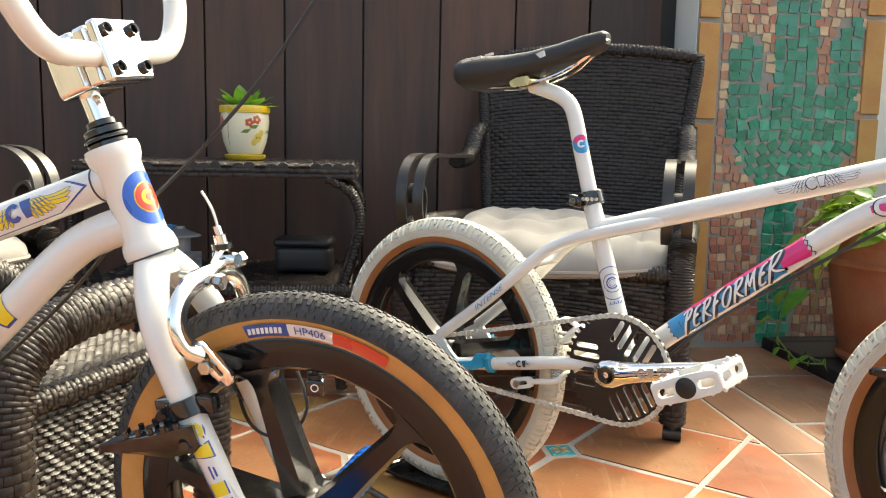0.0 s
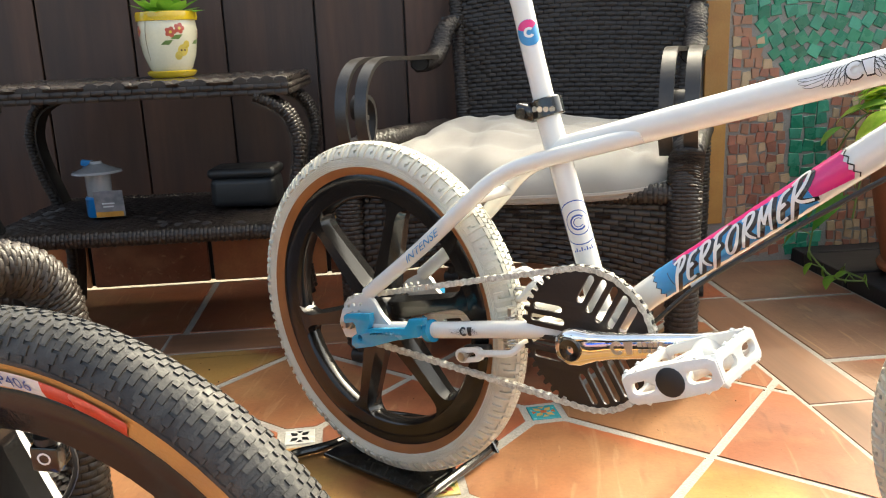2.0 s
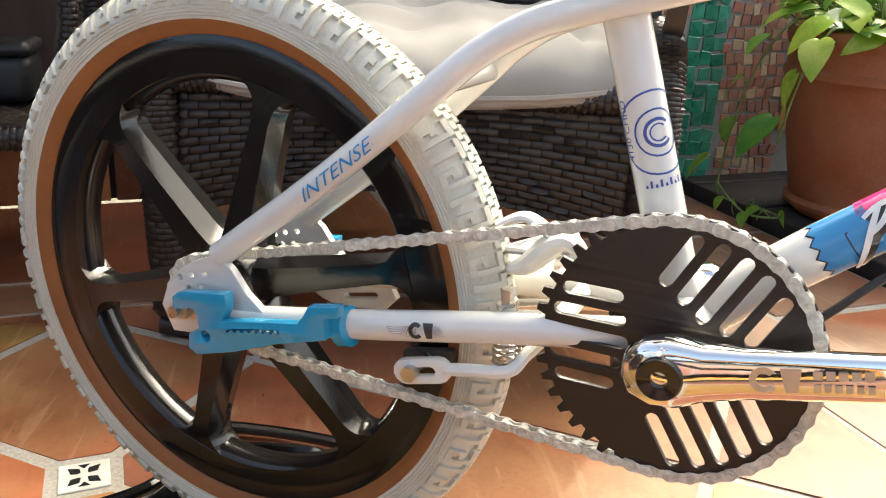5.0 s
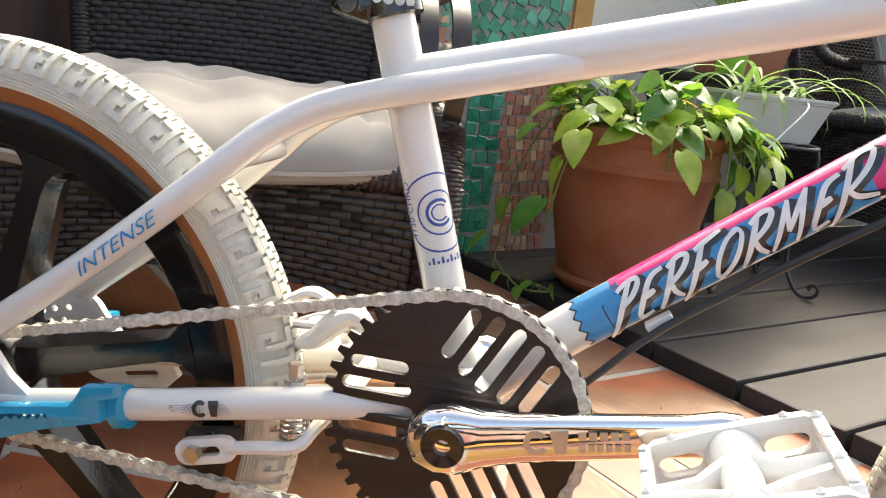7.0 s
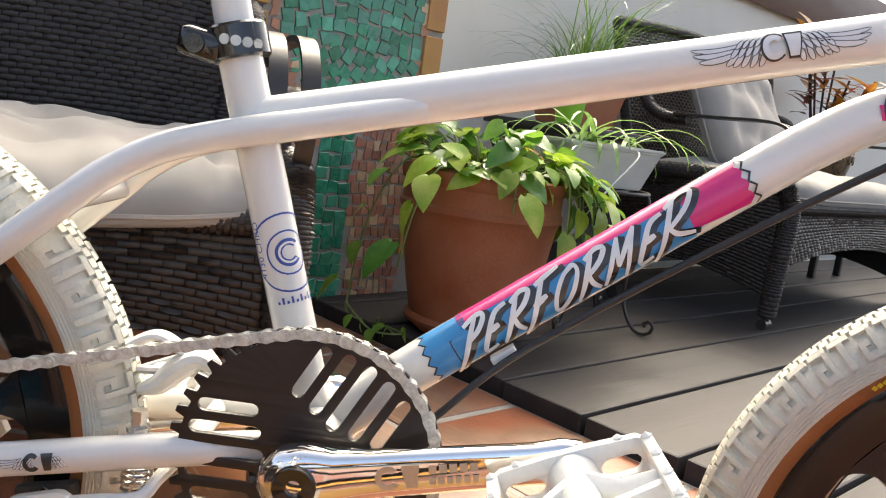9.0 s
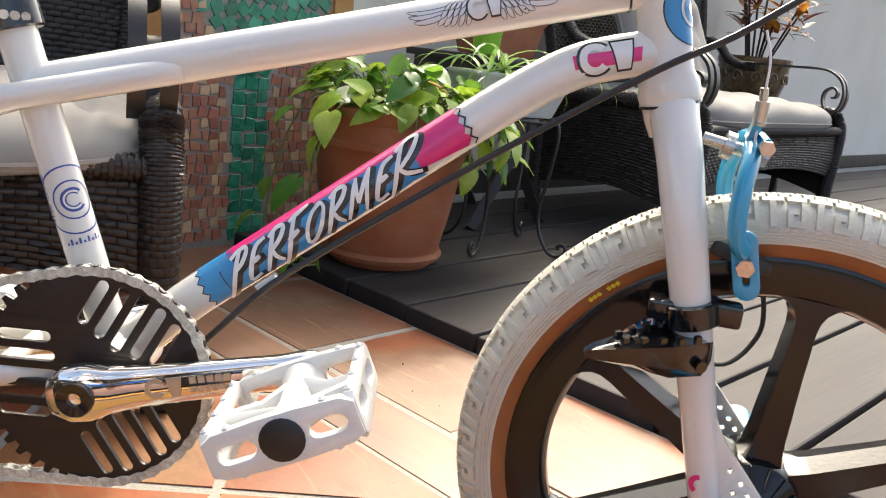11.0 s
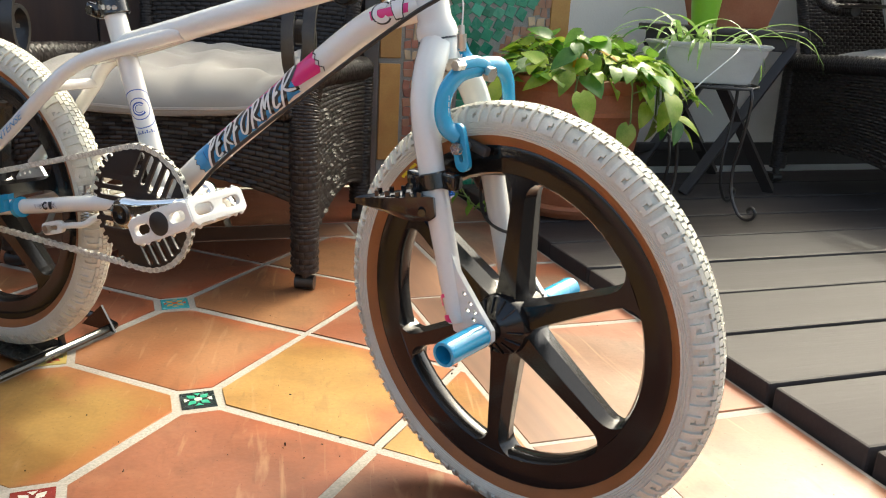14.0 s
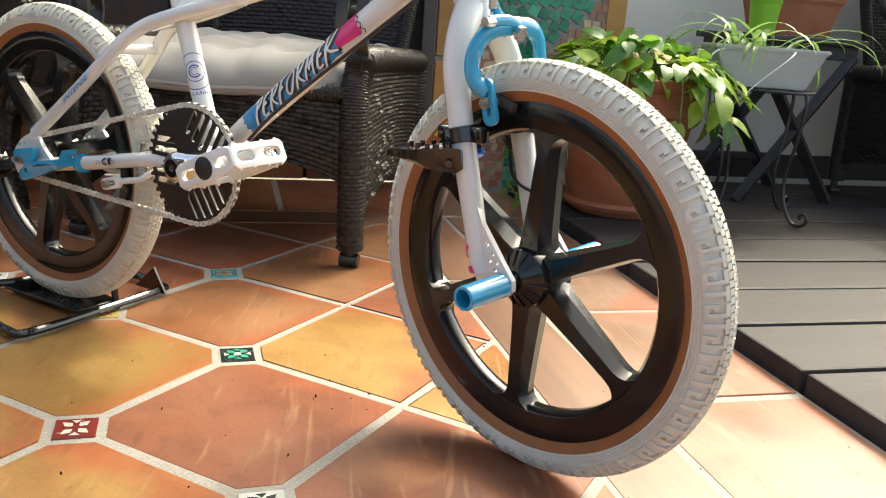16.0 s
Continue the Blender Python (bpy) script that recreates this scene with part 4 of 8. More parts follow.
def make_bike(label, at, steer, old):
    """One bicycle; old: white tyres, blue fittings and blue-and-pink decals, else black tyres and chrome."""
    bike = thing("bicycle", label, "bicycle", at, "freestyle bicycles")
    S = Matrix.Translation(HT0) @ Matrix.Rotation(radians(steer), 4, AXIS) @ Matrix.Translation(-HT0)
    rake, drop = (0.0, 0.0) if old else (0.0259, 0.0064)        # the second fork reaches further forward
    lean = Matrix.Identity(4)
    lean[0][2], lean[0][3] = -rake / 0.304, rake / 0.304 * HT0.z
    SF = S @ lean
    white = M["white_paint"]
    fit_m = M["blue_anod"] if old else M["chrome"]
    R2 = Vector((0, -1, 0))

    # frame
    tr, dr, hs = (0.0158, 0.0165, 1.0) if old else (0.0185, 0.0200, 1.2)     # the second one has fatter tubes
    ST1 = Vector((-0.088, 0, 0.552))
    ST0 = Vector((BBX, 0, BBZ))
    bm = bmesh.new()
    tube(bm, [ST0, ST1], 0.0145, 20)
    seat_tube = part("seat_tube", bm, white, bike)
    TT0, TT1 = Vector((-0.075, 0, 0.5115)), Vector((0.366, 0, 0.6315))
    bm = bmesh.new()
    tube(bm, [TT0 + (TT1 - TT0) * t for t in (0, .5, 1)], tr, 20)
    top_tube = part("top_tube", bm, white, bike)
    DT = smooth_path([(0.000, 0, 0.316), (0.055, 0, 0.3655), (0.158, 0, 0.4465), (0.246, 0, 0.5160), (0.285, 0, 0.5455), (0.318, 0, 0.5665), (0.345, 0, 0.5770), (0.384, 0, 0.5870)], 6)
    bm = bmesh.new()
    tube(bm, DT, dr, 20)
    down_tube = part("down_tube", bm, white, bike)
    bm = bmesh.new()
    tube(bm, [HT0 - AXIS * 0.002, HT0 + AXIS * 0.004, HT0 + AXIS * 0.012, HT0 + AXIS * 0.02, HT1 - AXIS * 0.02, HT1 - AXIS * 0.012, HT1 - AXIS * 0.004, HT1 + AXIS * 0.002], [q * hs for q in (0.0225, 0.0235, 0.0225, 0.0192, 0.0192, 0.0222, 0.0232, 0.0225)], 28)
    head = part("head_tube", bm, white, bike)
    bm = bmesh.new()
    tube(bm, [HT0 - AXIS * 0.004, HT0 - AXIS * 0.002], 0.0232 * hs, 28)
    part("gap_line", bm, M["ink_black"], head)
    bm = bmesh.new()
    bmq = [TT1 - (TT1 - TT0).normalized() * 0.017, TT1 - (TT1 - TT0).normalized() * 0.0155]
    tube(bm, bmq, tr + 0.001, 20)
    part("gap_line", bm, M["ink_black"], head)
    bm = bmesh.new()
    tube(bm, [(BBX, 0.036, BBZ), (BBX, -0.036, BBZ)], 0.0255, 28)
    part("bottom_bracket", bm, white, bike)
    for sy in (-1, 1):
        bm = bmesh.new()
        tube(bm, smooth_path([(-0.345, sy * 0.058, 0.308), (-0.250, sy * 0.050, 0.384), (-0.180, sy * 0.040, 0.447), (-0.155, sy * 0.033, 0.470), (-0.125, sy * 0.026, 0.489), (-0.085, sy * 0.0215, 0.503), (-0.035, sy * 0.0175, 0.5165), (0.010, sy * 0.0115, 0.5290), (0.035, sy * 0.006, 0.536)], 5), 0.0100, 14)
        part("seat_stay", bm, white, bike)
        bm = bmesh.new()
        tube(bm, smooth_path([(-0.345, sy * 0.060, 0.256), (-0.220, sy * 0.053, 0.2775), (-0.110, sy * 0.045, 0.297), (-0.035, sy * 0.026, 0.303), (-0.012, sy * 0.018, 0.304)], 5), 0.0112, 14)
        part("chain_stay", bm, white, bike)
        bm = outline_mesh([[(-0.400, 0.258), (-0.392, 0.278), (-0.378, 0.293), (-0.362, 0.302), (-0.344, 0.310), (-0.330, 0.300), (-0.318, 0.284), (-0.300, 0.270), (-0.318, 0.256), (-0.345, 0.250), (-0.372, 0.240), (-0.390, 0.238)]] + [ring2(0.0032, 8, x, z) for x, z in ((-0.380, 0.285), (-0.369, 0.289), (-0.356, 0.292), (-0.372, 0.277), (-0.360, 0.280))], 0.0028, 0.0005)
        bm.transform(pose(0, sy * 0.061, 0, 90))
        part("dropout", bm, white, bike)
        bm = bmesh.new()
        tube(bm, [(RA, sy * 0.045, RA_Z), (RA, sy * 0.082, RA_Z)], 0.0050, 12)
        tube(bm, [(RA, sy * 0.064, RA_Z), (RA, sy * 0.074, RA_Z)], 0.0088, 6)
        tube(bm, [(RA, sy * 0.0635, RA_Z), (RA, sy * 0.0655, RA_Z)], 0.0115, 20)
        part("axle_nut", bm, M["steel"], bike)
    bm = bmesh.new()
    tube(bm, [(-0.172, -0.036, 0.452), (-0.172, 0.036, 0.452)], 0.0075, 12)
    part("stay_bridge", bm, white, bike)
    bm = bmesh.new()
    tube(bm, [(-0.088, -0.040, 0.300), (-0.088, 0.040, 0.300)], 0.0075, 12)
    part("stay_bridge", bm, white, bike)
    bm = bmesh.new()
    prism(bm, [(-0.140, 0.480), (-0.085, 0.492), (-0.085, 0.500), (-0.120, 0.492)], 0.006, pose(0, 0.003, 0, 90))
    part("gusset", bm, white, bike)

    # saddle, post and clamp
    bm = bmesh.new()
    tube(bm, smooth_path([(-0.080, 0, 0.530), (-0.092, 0, 0.567), (-0.110, 0, 0.632), (-0.123, 0, 0.682), (-0.134, 0, 0.708), (-0.153, 0, 0.723), (-0.180, 0, 0.733), (-0.206, 0, 0.741)], 6), 0.0127, 18)
    post = part("seat_post", bm, white, bike)
    bm = bmesh.new()
    d = (ST1 - ST0).normalized()
    c = Vector((-0.090, 0, 0.561))
    tube(bm, [c - d * 0.011, c - d * 0.0095, c + d * 0.0095, c + d * 0.011], [0.0185, 0.0200, 0.0200, 0.0185], 24)
    box(bm, 0.030, 0.030, 0.019, pose(-0.110, -0.004, 0.556, 0, 12, 0), 0.006, 3)
    clamp = part("seat_clamp", bm, M["black_metal"], bike, "black seat clamp with silver studs")
    for k in range(4):
        bm = bmesh.new()
        a = radians(-100 + k * 20)
        p = c + Vector((math.cos(a) * 0.0198, math.sin(a) * 0.0198, 0))
        n = Vector((math.cos(a), math.sin(a), 0))
        tube(bm, [p, p + n * 0.0012], 0.0034, 10)
        part("stud", bm, M["steel"], clamp)
    bm = bmesh.new()
    tube(bm, [(-0.112, -0.0185, 0.556), (-0.112, -0.0215, 0.556)], 0.0062, 12)
    part("bolt", bm, M["black_metal"], clamp)
    bm = bmesh.new()
    sect = [(-0.330, 0.030, 0.764, 0.012), (-0.326, 0.060, 0.762, 0.021), (-0.310, 0.074, 0.762, 0.026), (-0.285, 0.072, 0.764, 0.026), (-0.240, 0.052, 0.768, 0.023), (-0.200, 0.034, 0.776, 0.020), (-0.150, 0.026, 0.788, 0.018), (-0.105, 0.023, 0.800, 0.017), (-0.080, 0.018, 0.807, 0.014), (-0.072, 0.009, 0.809, 0.008)]
    rings = []
    for x, w, z, h in sect:
        ring = []
        for k in range(18):
            a = k * math.tau / 18
            ca, sa = math.cos(a), math.sin(a)
            y = w * math.copysign(abs(ca) ** 0.7, ca)
            zz = h * math.copysign(abs(sa) ** 0.8, sa) * (1.0 if sa > 0 else 1.15)
            ring.append(bm.verts.new((x, y, z + zz)))
        rings.append(ring)
    for q, w in zip(rings, rings[1:]):
        for k in range(18):
            bm.faces.new((q[k], q[(k + 1) % 18], w[(k + 1) % 18], w[k]))
    bm.faces.new(rings[0])
    bm.faces.new(rings[-1][::-1])
    saddle = part("saddle", bm, M["saddle"], bike, "slim black padded saddle", 60)
    for sy in (-1, 1):
        bm = bmesh.new()
        tube(bm, smooth_path([(-0.310, sy * 0.030, 0.748), (-0.270, sy * 0.022, 0.738), (-0.200, sy * 0.020, 0.742), (-0.140, sy * 0.014, 0.760), (-0.095, sy * 0.006, 0.790)], 5), 0.0034, 8)
        part("saddle_rail", bm, M["chrome"], saddle)
    bm = bmesh.new()
    for k in range(4):
        tube(bm, [(-0.225 + k * 0.008, -0.030, 0.744 + k * 0.001), (-0.225 + k * 0.008, 0.030, 0.744 + k * 0.001)], 0.0075, 12)
    part("seat_guts", bm, M["brass"], saddle, "dull brass seat clamp discs")
    bm = bmesh.new()
    for k in range(3):
        box(bm, 0.016, 0.0012, 0.004, pose(-0.290 + k * 0.022, -0.0735 + k * 0.0015, 0.778 + k * 0.004, 20, -12, 4))
    box(bm, 0.020, 0.0012, 0.009, pose(-0.175, -0.0305, 0.786, 10, -14, -12))
    tagged(part("stitching", bm, M["ink_white"], saddle), kind="stuff")
    bm = bmesh.new()
    box(bm, 0.006, 0.020, 0.010, pose(-0.075, 0, 0.808, 0, -12, 0), 0.003, 2)
    part("nose_cap", bm, M["chrome"], saddle)

    # headset and bars turn with the fork
    bm = bmesh.new()
    for a, b, r in ((0.002, 0.008, 0.0215), (0.009, 0.013, 0.0235), (0.014, 0.022, 0.0205), (0.023, 0.030, 0.0150)):
        tube(bm, [HT1 + AXIS * a, HT1 + AXIS * (a + 0.001), HT1 + AXIS * (b - 0.001), HT1 + AXIS * b], [r - 0.0012, r, r, r - 0.0012], 26)
    bm.transform(S)
    part("headset", bm, M["black_metal"], bike, "black headset cup and lock nut")
    ks = 1.0 if old else 1.28
    top = HT1 + AXIS * (0.072 if old else 0.0868)
    bm = bmesh.new()
    tube(bm, [HT1 + AXIS * 0.028, top], 0.0111, 18)
    bm.transform(S)
    part("stem_quill", bm, M["chrome"], bike)
    cl = top + Vector((0.052, 0, 0.012))
    bm = bmesh.new()
    box(bm, 0.040, 0.044 * ks, 0.046 * ks, pose(top.x + 0.006, 0, top.z, 0, -14, 0), 0.005, 3)
    bm.transform(S)
    stem = part("stem", bm, M["chrome"], bike, "polished square stem with four bolts")
    for name, w, g, dx, dz, bev in (("clamp_block", 0.018, 0.046, 0.037, 0.007, 0.004), ("face_plate", 0.012, 0.048, 0.054, 0.011, 0.003)):
        bm = bmesh.new()
        box(bm, w, g * ks, g * ks, pose(top.x + dx, 0, top.z + dz, 0, -14, 0), bev, 3)
        bm.transform(S)
        part(name, bm, M["chrome"], stem)
    for sy in (-1, 1):
        for sz in (-1, 1):
            bm = bmesh.new()
            mm = pose(top.x + 0.054, 0, top.z + 0.011, 0, -14, 0)
            lathe(bm, [(0.0, 0.0), (0.0034, 0.0), (0.0036, 0.003), (0.0052, 0.0036), (0.0054, -0.002)], 14, S @ mm @ pose(0.006, sy * 0.015 * ks, sz * 0.015 * ks, 0, 90, 0) @ Matrix.Scale(ks, 4))
            part("bolt", bm, M["black_metal"], stem)
    bm = bmesh.new()
    b0 = Vector((top.x + 0.045, 0, top.z + 0.009))
    half = smooth_path([(0, 0, 0), (0, 0.040, 0), (0.001, 0.085, 0.006), (-0.002, 0.112, 0.040), (-0.010, 0.130, 0.100), (-0.022, 0.160, 0.185), (-0.030, 0.185, 0.206), (-0.045, 0.240, 0.212), (-0.085, 0.350, 0.210)], 6)
    pts = [b0 + Vector((p.x, -p.y, p.z)) for p in half[::-1]] + [b0 + p for p in half[1:]]
    tube(bm, pts, 0.0125, 16)
    tube(bm, [b0 + Vector((-0.012, -0.135, 0.115)), b0 + Vector((-0.012, 0.135, 0.115))], 0.0085, 12)
    bm.transform(S)
    bars = part("handlebar", bm, white, bike)
    for sy in (-1, 1):
        bm = bmesh.new()
        tube(bm, [b0 + Vector((-0.052, sy * 0.255, 0.2118)), b0 + Vector((-0.088, sy * 0.358, 0.2098))], 0.0165, 14)
        bm.transform(S)
        part("grip", bm, M["black_rubber"], bars)

    # fork and front wheel
    bm = bmesh.new()
    for sy in (-1, 1):
        pts = smooth_path([(0.400, sy * 0.008, 0.545), (0.4085, sy * 0.030, 0.518), (0.418, sy * 0.046, 0.480), (0.432, sy * 0.0515, 0.425), (0.451, sy * 0.0520, 0.350), (0.470, sy * 0.0520, 0.275), (0.476, sy * 0.0520, 0.252)], 5)
        tube(bm, pts, [0.0185 - 0.0065 * (k / (len(pts) - 1)) ** 0.8 for k in range(len(pts))], 18)
    tube(bm, [HT0 - AXIS * 0.003, HT0 - AXIS * 0.014, HT0 - AXIS * 0.026], [0.0215, 0.0205, 0.0180], 26)
    bm.transform(SF)
    fork = part("fork", bm, white, bike)
    for sy in (-1, 1):
        bm = outline_mesh([[(0.444, 0.360), (0.4475, 0.366), (0.452, 0.362), (0.478, 0.312), (0.512, 0.272), (0.526, 0.256), (0.527, 0.244), (0.521, 0.237), (0.490, 0.238), (0.474, 0.242), (0.463, 0.290)]] + [ring2(0.0030, 8, x, z) for x, z in ((0.487, 0.290), (0.496, 0.281), (0.503, 0.272), (0.492, 0.272), (0.501, 0.263))], 0.0030, 0.0005)
        bm.transform(SF @ pose(0, sy * 0.0545, 0, 90))
        part("fork_end", bm, white, fork)
        bm = bmesh.new()
        PR = 0.0142 if old else 0.0188
        pl = 0.066 if old else 0.098
        prof = [(0.0060, 0.004), (PR - 0.0008, 0.004), (PR, 0.006), (PR, pl), (PR - 0.0006, pl + 0.002), (PR - 0.0038, pl + 0.002), (PR - 0.004, pl * 0.5), (0.0, pl * 0.5)]
        lathe(bm, prof, 24, S @ pose(FA + rake, sy * 0.056, FA_Z + drop, 90 if sy < 0 else -90, 0, 0))
        if not old:
            for k in range(5):
                lathe(bm, [(0.0188, -0.002), (0.0200, 0.0), (0.0188, 0.002)], 24, S @ pose(FA + rake, sy * (0.056 + 0.030 + k * 0.014), FA_Z + drop, 90))
        part("peg", bm, M["blue_anod"] if old else M["blue_metal"], fork, "sky blue tubular axle peg" if old else "shiny blue knurled axle peg")
        bm = bmesh.new()
        tube(bm, [(FA, sy * 0.036, FA_Z), (FA, sy * 0.052, FA_Z)], 0.0085, 14)
        tube(bm, [(FA, sy * 0.040, FA_Z), (FA, sy * 0.048, FA_Z)], 0.0110, 14)
        bm.transform(SF)
        part("cone_nut", bm, M["steel"], fork)
        # folding foot rest clamped to the leg
        g = Vector((0.4365, sy * 0.0515, 0.408))
        bm = bmesh.new()
        tube(bm, [g - AXIS * 0.009, g - AXIS * 0.008, g + AXIS * 0.008, g + AXIS * 0.009], [0.0190, 0.0205, 0.0205, 0.0190], 18)
        box(bm, 0.022, 0.016, 0.018, Matrix.Translation(g + Vector((0.024, 0.0, 0.003))), 0.003, 2)
        box(bm, 0.020, 0.020, 0.016, Matrix.Translation(g + Vector((-0.022, 0.0, 0.0))), 0.003, 2)
        bm.transform(SF)
        cl_ob = part("clamp", bm, M["black_metal"], fork, "glossy black clamp")
        bm = bmesh.new()
        q = pose(g.x - 0.012, g.y + sy * 0.020, g.z - 0.024, 0, 6, (-152 if sy < 0 else 152))
        rings = []
        for x, hw2, up, dn in ((-0.026, 0.014, 0.009, -0.014), (-0.020, 0.018, 0.011, -0.018), (0.006, 0.019, 0.011, -0.016), (0.034, 0.013, 0.010, -0.006), (0.058, 0.006, 0.009, 0.002), (0.066, 0.002, 0.008, 0.005)):
            rings.append([bm.verts.new(q @ Vector((x, y, z))) for y, z in ((-hw2, dn * 0.4), (-hw2 * 0.7, dn), (hw2 * 0.7, dn), (hw2, dn * 0.4), (hw2, up), (hw2 * 0.6, up - 0.003), (-hw2 * 0.6, up - 0.003), (-hw2, up))])
        for r0, r1 in zip(rings, rings[1:]):
            for e in range(8):
                bm.faces.new((r0[e], r0[(e + 1) % 8], r1[(e + 1) % 8], r1[e]))
        bm.faces.new(rings[0][::-1])
        bm.faces.new(rings[-1])
        for e in range(5):
            for f in (-1, 1):
                box(bm, 0.0045, 0.004, 0.006, q @ pose(-0.012 + e * 0.0125, f * (0.0165 - max(e - 1, 0) * 0.0036), 0.013))
        for e in (-1, 1):
            tube(bm, [q @ Vector((-0.014, e * 0.019, -0.006)), q @ Vector((-0.014, e * 0.022, -0.006))], 0.0045, 10)
        bm.transform(SF)
        part("foot_rest", bm, M["black_metal"], cl_ob, "glossy black folding foot rest with teeth")
    make_wheel(bike, S @ pose(FA + rake, 0, FA_Z + drop, 90), "front_wheel", old, 26 if old else 46)
    make_wheel(bike, pose(RA, 0, RA_Z, 90), "rear_wheel", old, 15)

    # front brake: two arms over the tyre, a slotted shoe holder on each
    bm = bmesh.new()
    tube(bm, [(0.425, 0, 0.528), (0.470, 0, 0.520)], 0.0048, 12)
    tube(bm, [(0.466, 0, 0.521), (0.473, 0, 0.5195)], 0.0085, 6)
    tube(bm, [(0.440, 0, 0.5255), (0.447, 0, 0.524)], 0.0105, 16)
    bm.transform(SF)
    brake = part("front_brake", bm, M["steel"], bike, "side-pull caliper brake")
    for sy in (-1, 1):
        bm = bmesh.new()
        arm = smooth_path([(0.458, -sy * 0.012, 0.527), (0.458, sy * 0.012, 0.527), (0.457, sy * 0.036, 0.523), (0.454, sy * 0.053, 0.508), (0.453, sy * 0.0590, 0.488), (0.456, sy * 0.0560, 0.470), (0.4625, sy * 0.0450, 0.460)], 6)
        tube(bm, arm, 0.0082 if old else 0.0088, 14, flat=(0.8, 1.25))
        ca = 1 if old else -1
        if sy * ca > 0:
            tube(bm, smooth_path([(0.456, -0.006 * ca, 0.527), (0.456, -0.024 * ca, 0.540), (0.457, -0.034 * ca, 0.552)], 4), 0.0062, 8, flat=(0.7, 1.1))
        else:
            tube(bm, smooth_path([(0.462, 0.006 * ca, 0.527), (0.463, -0.016 * ca, 0.534), (0.464, -0.046 * ca, 0.533)], 4), 0.0058, 8, flat=(0.7, 1.1))
        bm.transform(SF)
        arm_ob = part("brake_arm", bm, fit_m, brake, "sky blue brake arm" if old else "polished alloy brake arm")
        bm = outline_mesh([slot(0, 0.004, 0, -0.030, 0.0088, 6), slot(0, -0.006, 0, -0.026, 0.0032, 5)], 0.0026, 0.0006)
        bm.transform(SF @ pose(0.4640, sy * 0.0440, 0.4600, 90, 0, 0) @ pose(0, 0, 0, 0, 0, 14 if old else 38))
        part("shoe_holder", bm, fit_m, brake)
        bm = bmesh.new()
        tube(bm, [(0.4665, sy * 0.030, 0.447), (0.4665, sy * 0.0520, 0.447)], 0.0042, 10)
        tube(bm, [(0.4665, sy * 0.0470, 0.447), (0.4665, sy * 0.0535, 0.447)], 0.0068, 6)
        bm.transform(SF)
        part("bolt", bm, M["steel"], brake)
        bm = bmesh.new()
        box(bm, 0.046, 0.010, 0.011, SF @ pose(0.4665, sy * 0.024, 0.447, 0, 14, 0), 0.003, 2)
        part("brake_shoe", bm, M["black_rubber"], brake)
    bm = bmesh.new()
    big = 1.0 if old else 1.5
    tube(bm, [(0.457, -0.034 * ca, 0.546), (0.457, -0.034 * ca, 0.563)], 0.0048 * big, 12)
    tube(bm, [(0.457, -0.034 * ca, 0.563), (0.456, -0.034 * ca, 0.572)], 0.0030 * big, 10)
    tube(bm, [(0.464, -0.040 * ca, 0.533), (0.464, -0.053 * ca, 0.533)], 0.0055 * big, 6)
    if not old:
        tube(bm, [(0.448, 0.034, 0.541), (0.474, 0.032, 0.535)], 0.0078, 16)
    bm.transform(SF)
    part("cable_anchor", bm, M["steel"] if old else M["chrome"], brake)
    if not old:
        bm = bmesh.new()
        tube(bm, [(0.457, 0.034, 0.548), (0.457, 0.034, 0.554)], 0.0115, 18)
        bm.transform(SF)
        part("adjuster_ring", bm, M["black_metal"], brake)
    bm = bmesh.new()
    tube(bm, smooth_path([(0.457, -0.034 * ca, 0.512), (0.457, -0.034 * ca, 0.57), (0.456, -0.032 * ca, 0.592), (0.450, -0.030 * ca, 0.610)], 4), 0.0009 if old else 0.0016, 6)
    bm.transform(SF)
    part("brake_wire", bm, M["white_alloy"], brake)
    bm = bmesh.new()
    tube(bm, smooth_path([(0.440, 0.060, 0.420), (0.425, 0.050, 0.385), (0.440, 0.040, 0.345), (0.480, 0.040, 0.335), (0.505, 0.052, 0.365), (0.500, 0.056, 0.405)], 6), 0.0021, 8)
    bm.transform(SF)
    part("cable", bm, M["black_plastic"], bike)
    bm = bmesh.new()
    if old:
        tube(bm, smooth_path([(0.020, -0.024, 0.296), (0.050, -0.030, 0.318), (0.072, -0.028, 0.343), (0.126, -0.024, 0.396), (0.263, -0.024, 0.497), (0.373, -0.032, 0.572), (0.436, -0.034, 0.610), (0.520, -0.034, 0.680), (0.560, -0.030, 0.760), (0.520, -0.060, 0.860), (0.420, -0.180, 0.930)], 6), 0.0026, 8)
    else:
        tube(bm, smooth_path([(0.020, 0.024, 0.296), (0.126, 0.026, 0.396), (0.263, 0.028, 0.497), (0.365, 0.036, 0.590), (0.450, 0.046, 0.660), (0.540, 0.060, 0.750), (0.610, 0.070, 0.850), (0.600, 0.040, 0.930), (0.480, 0.160, 0.950)], 6), 0.0022, 8)
    part("cable", bm, M["black_plastic"], bike)
    bm = bmesh.new()
    box(bm, 0.018, 0.010, 0.006, pose(0.108, -0.016, 0.384, 0, -38, 0), 0.001)
    part("cable_guide", bm, white, down_tube)

    # drive train
    teeth = 44
    rim_r = 0.0845
    outer = []
    for k in range(teeth):
        a = k * math.tau / teeth
        for f, r in ((-0.30, rim_r - 0.0030), (-0.14, rim_r + 0.0035), (0.14, rim_r + 0.0035), (0.30, rim_r - 0.0030)):
            outer.append((r * math.cos(a + f * math.tau / teeth), r * math.sin(a + f * math.tau / teeth)))
    holes = []
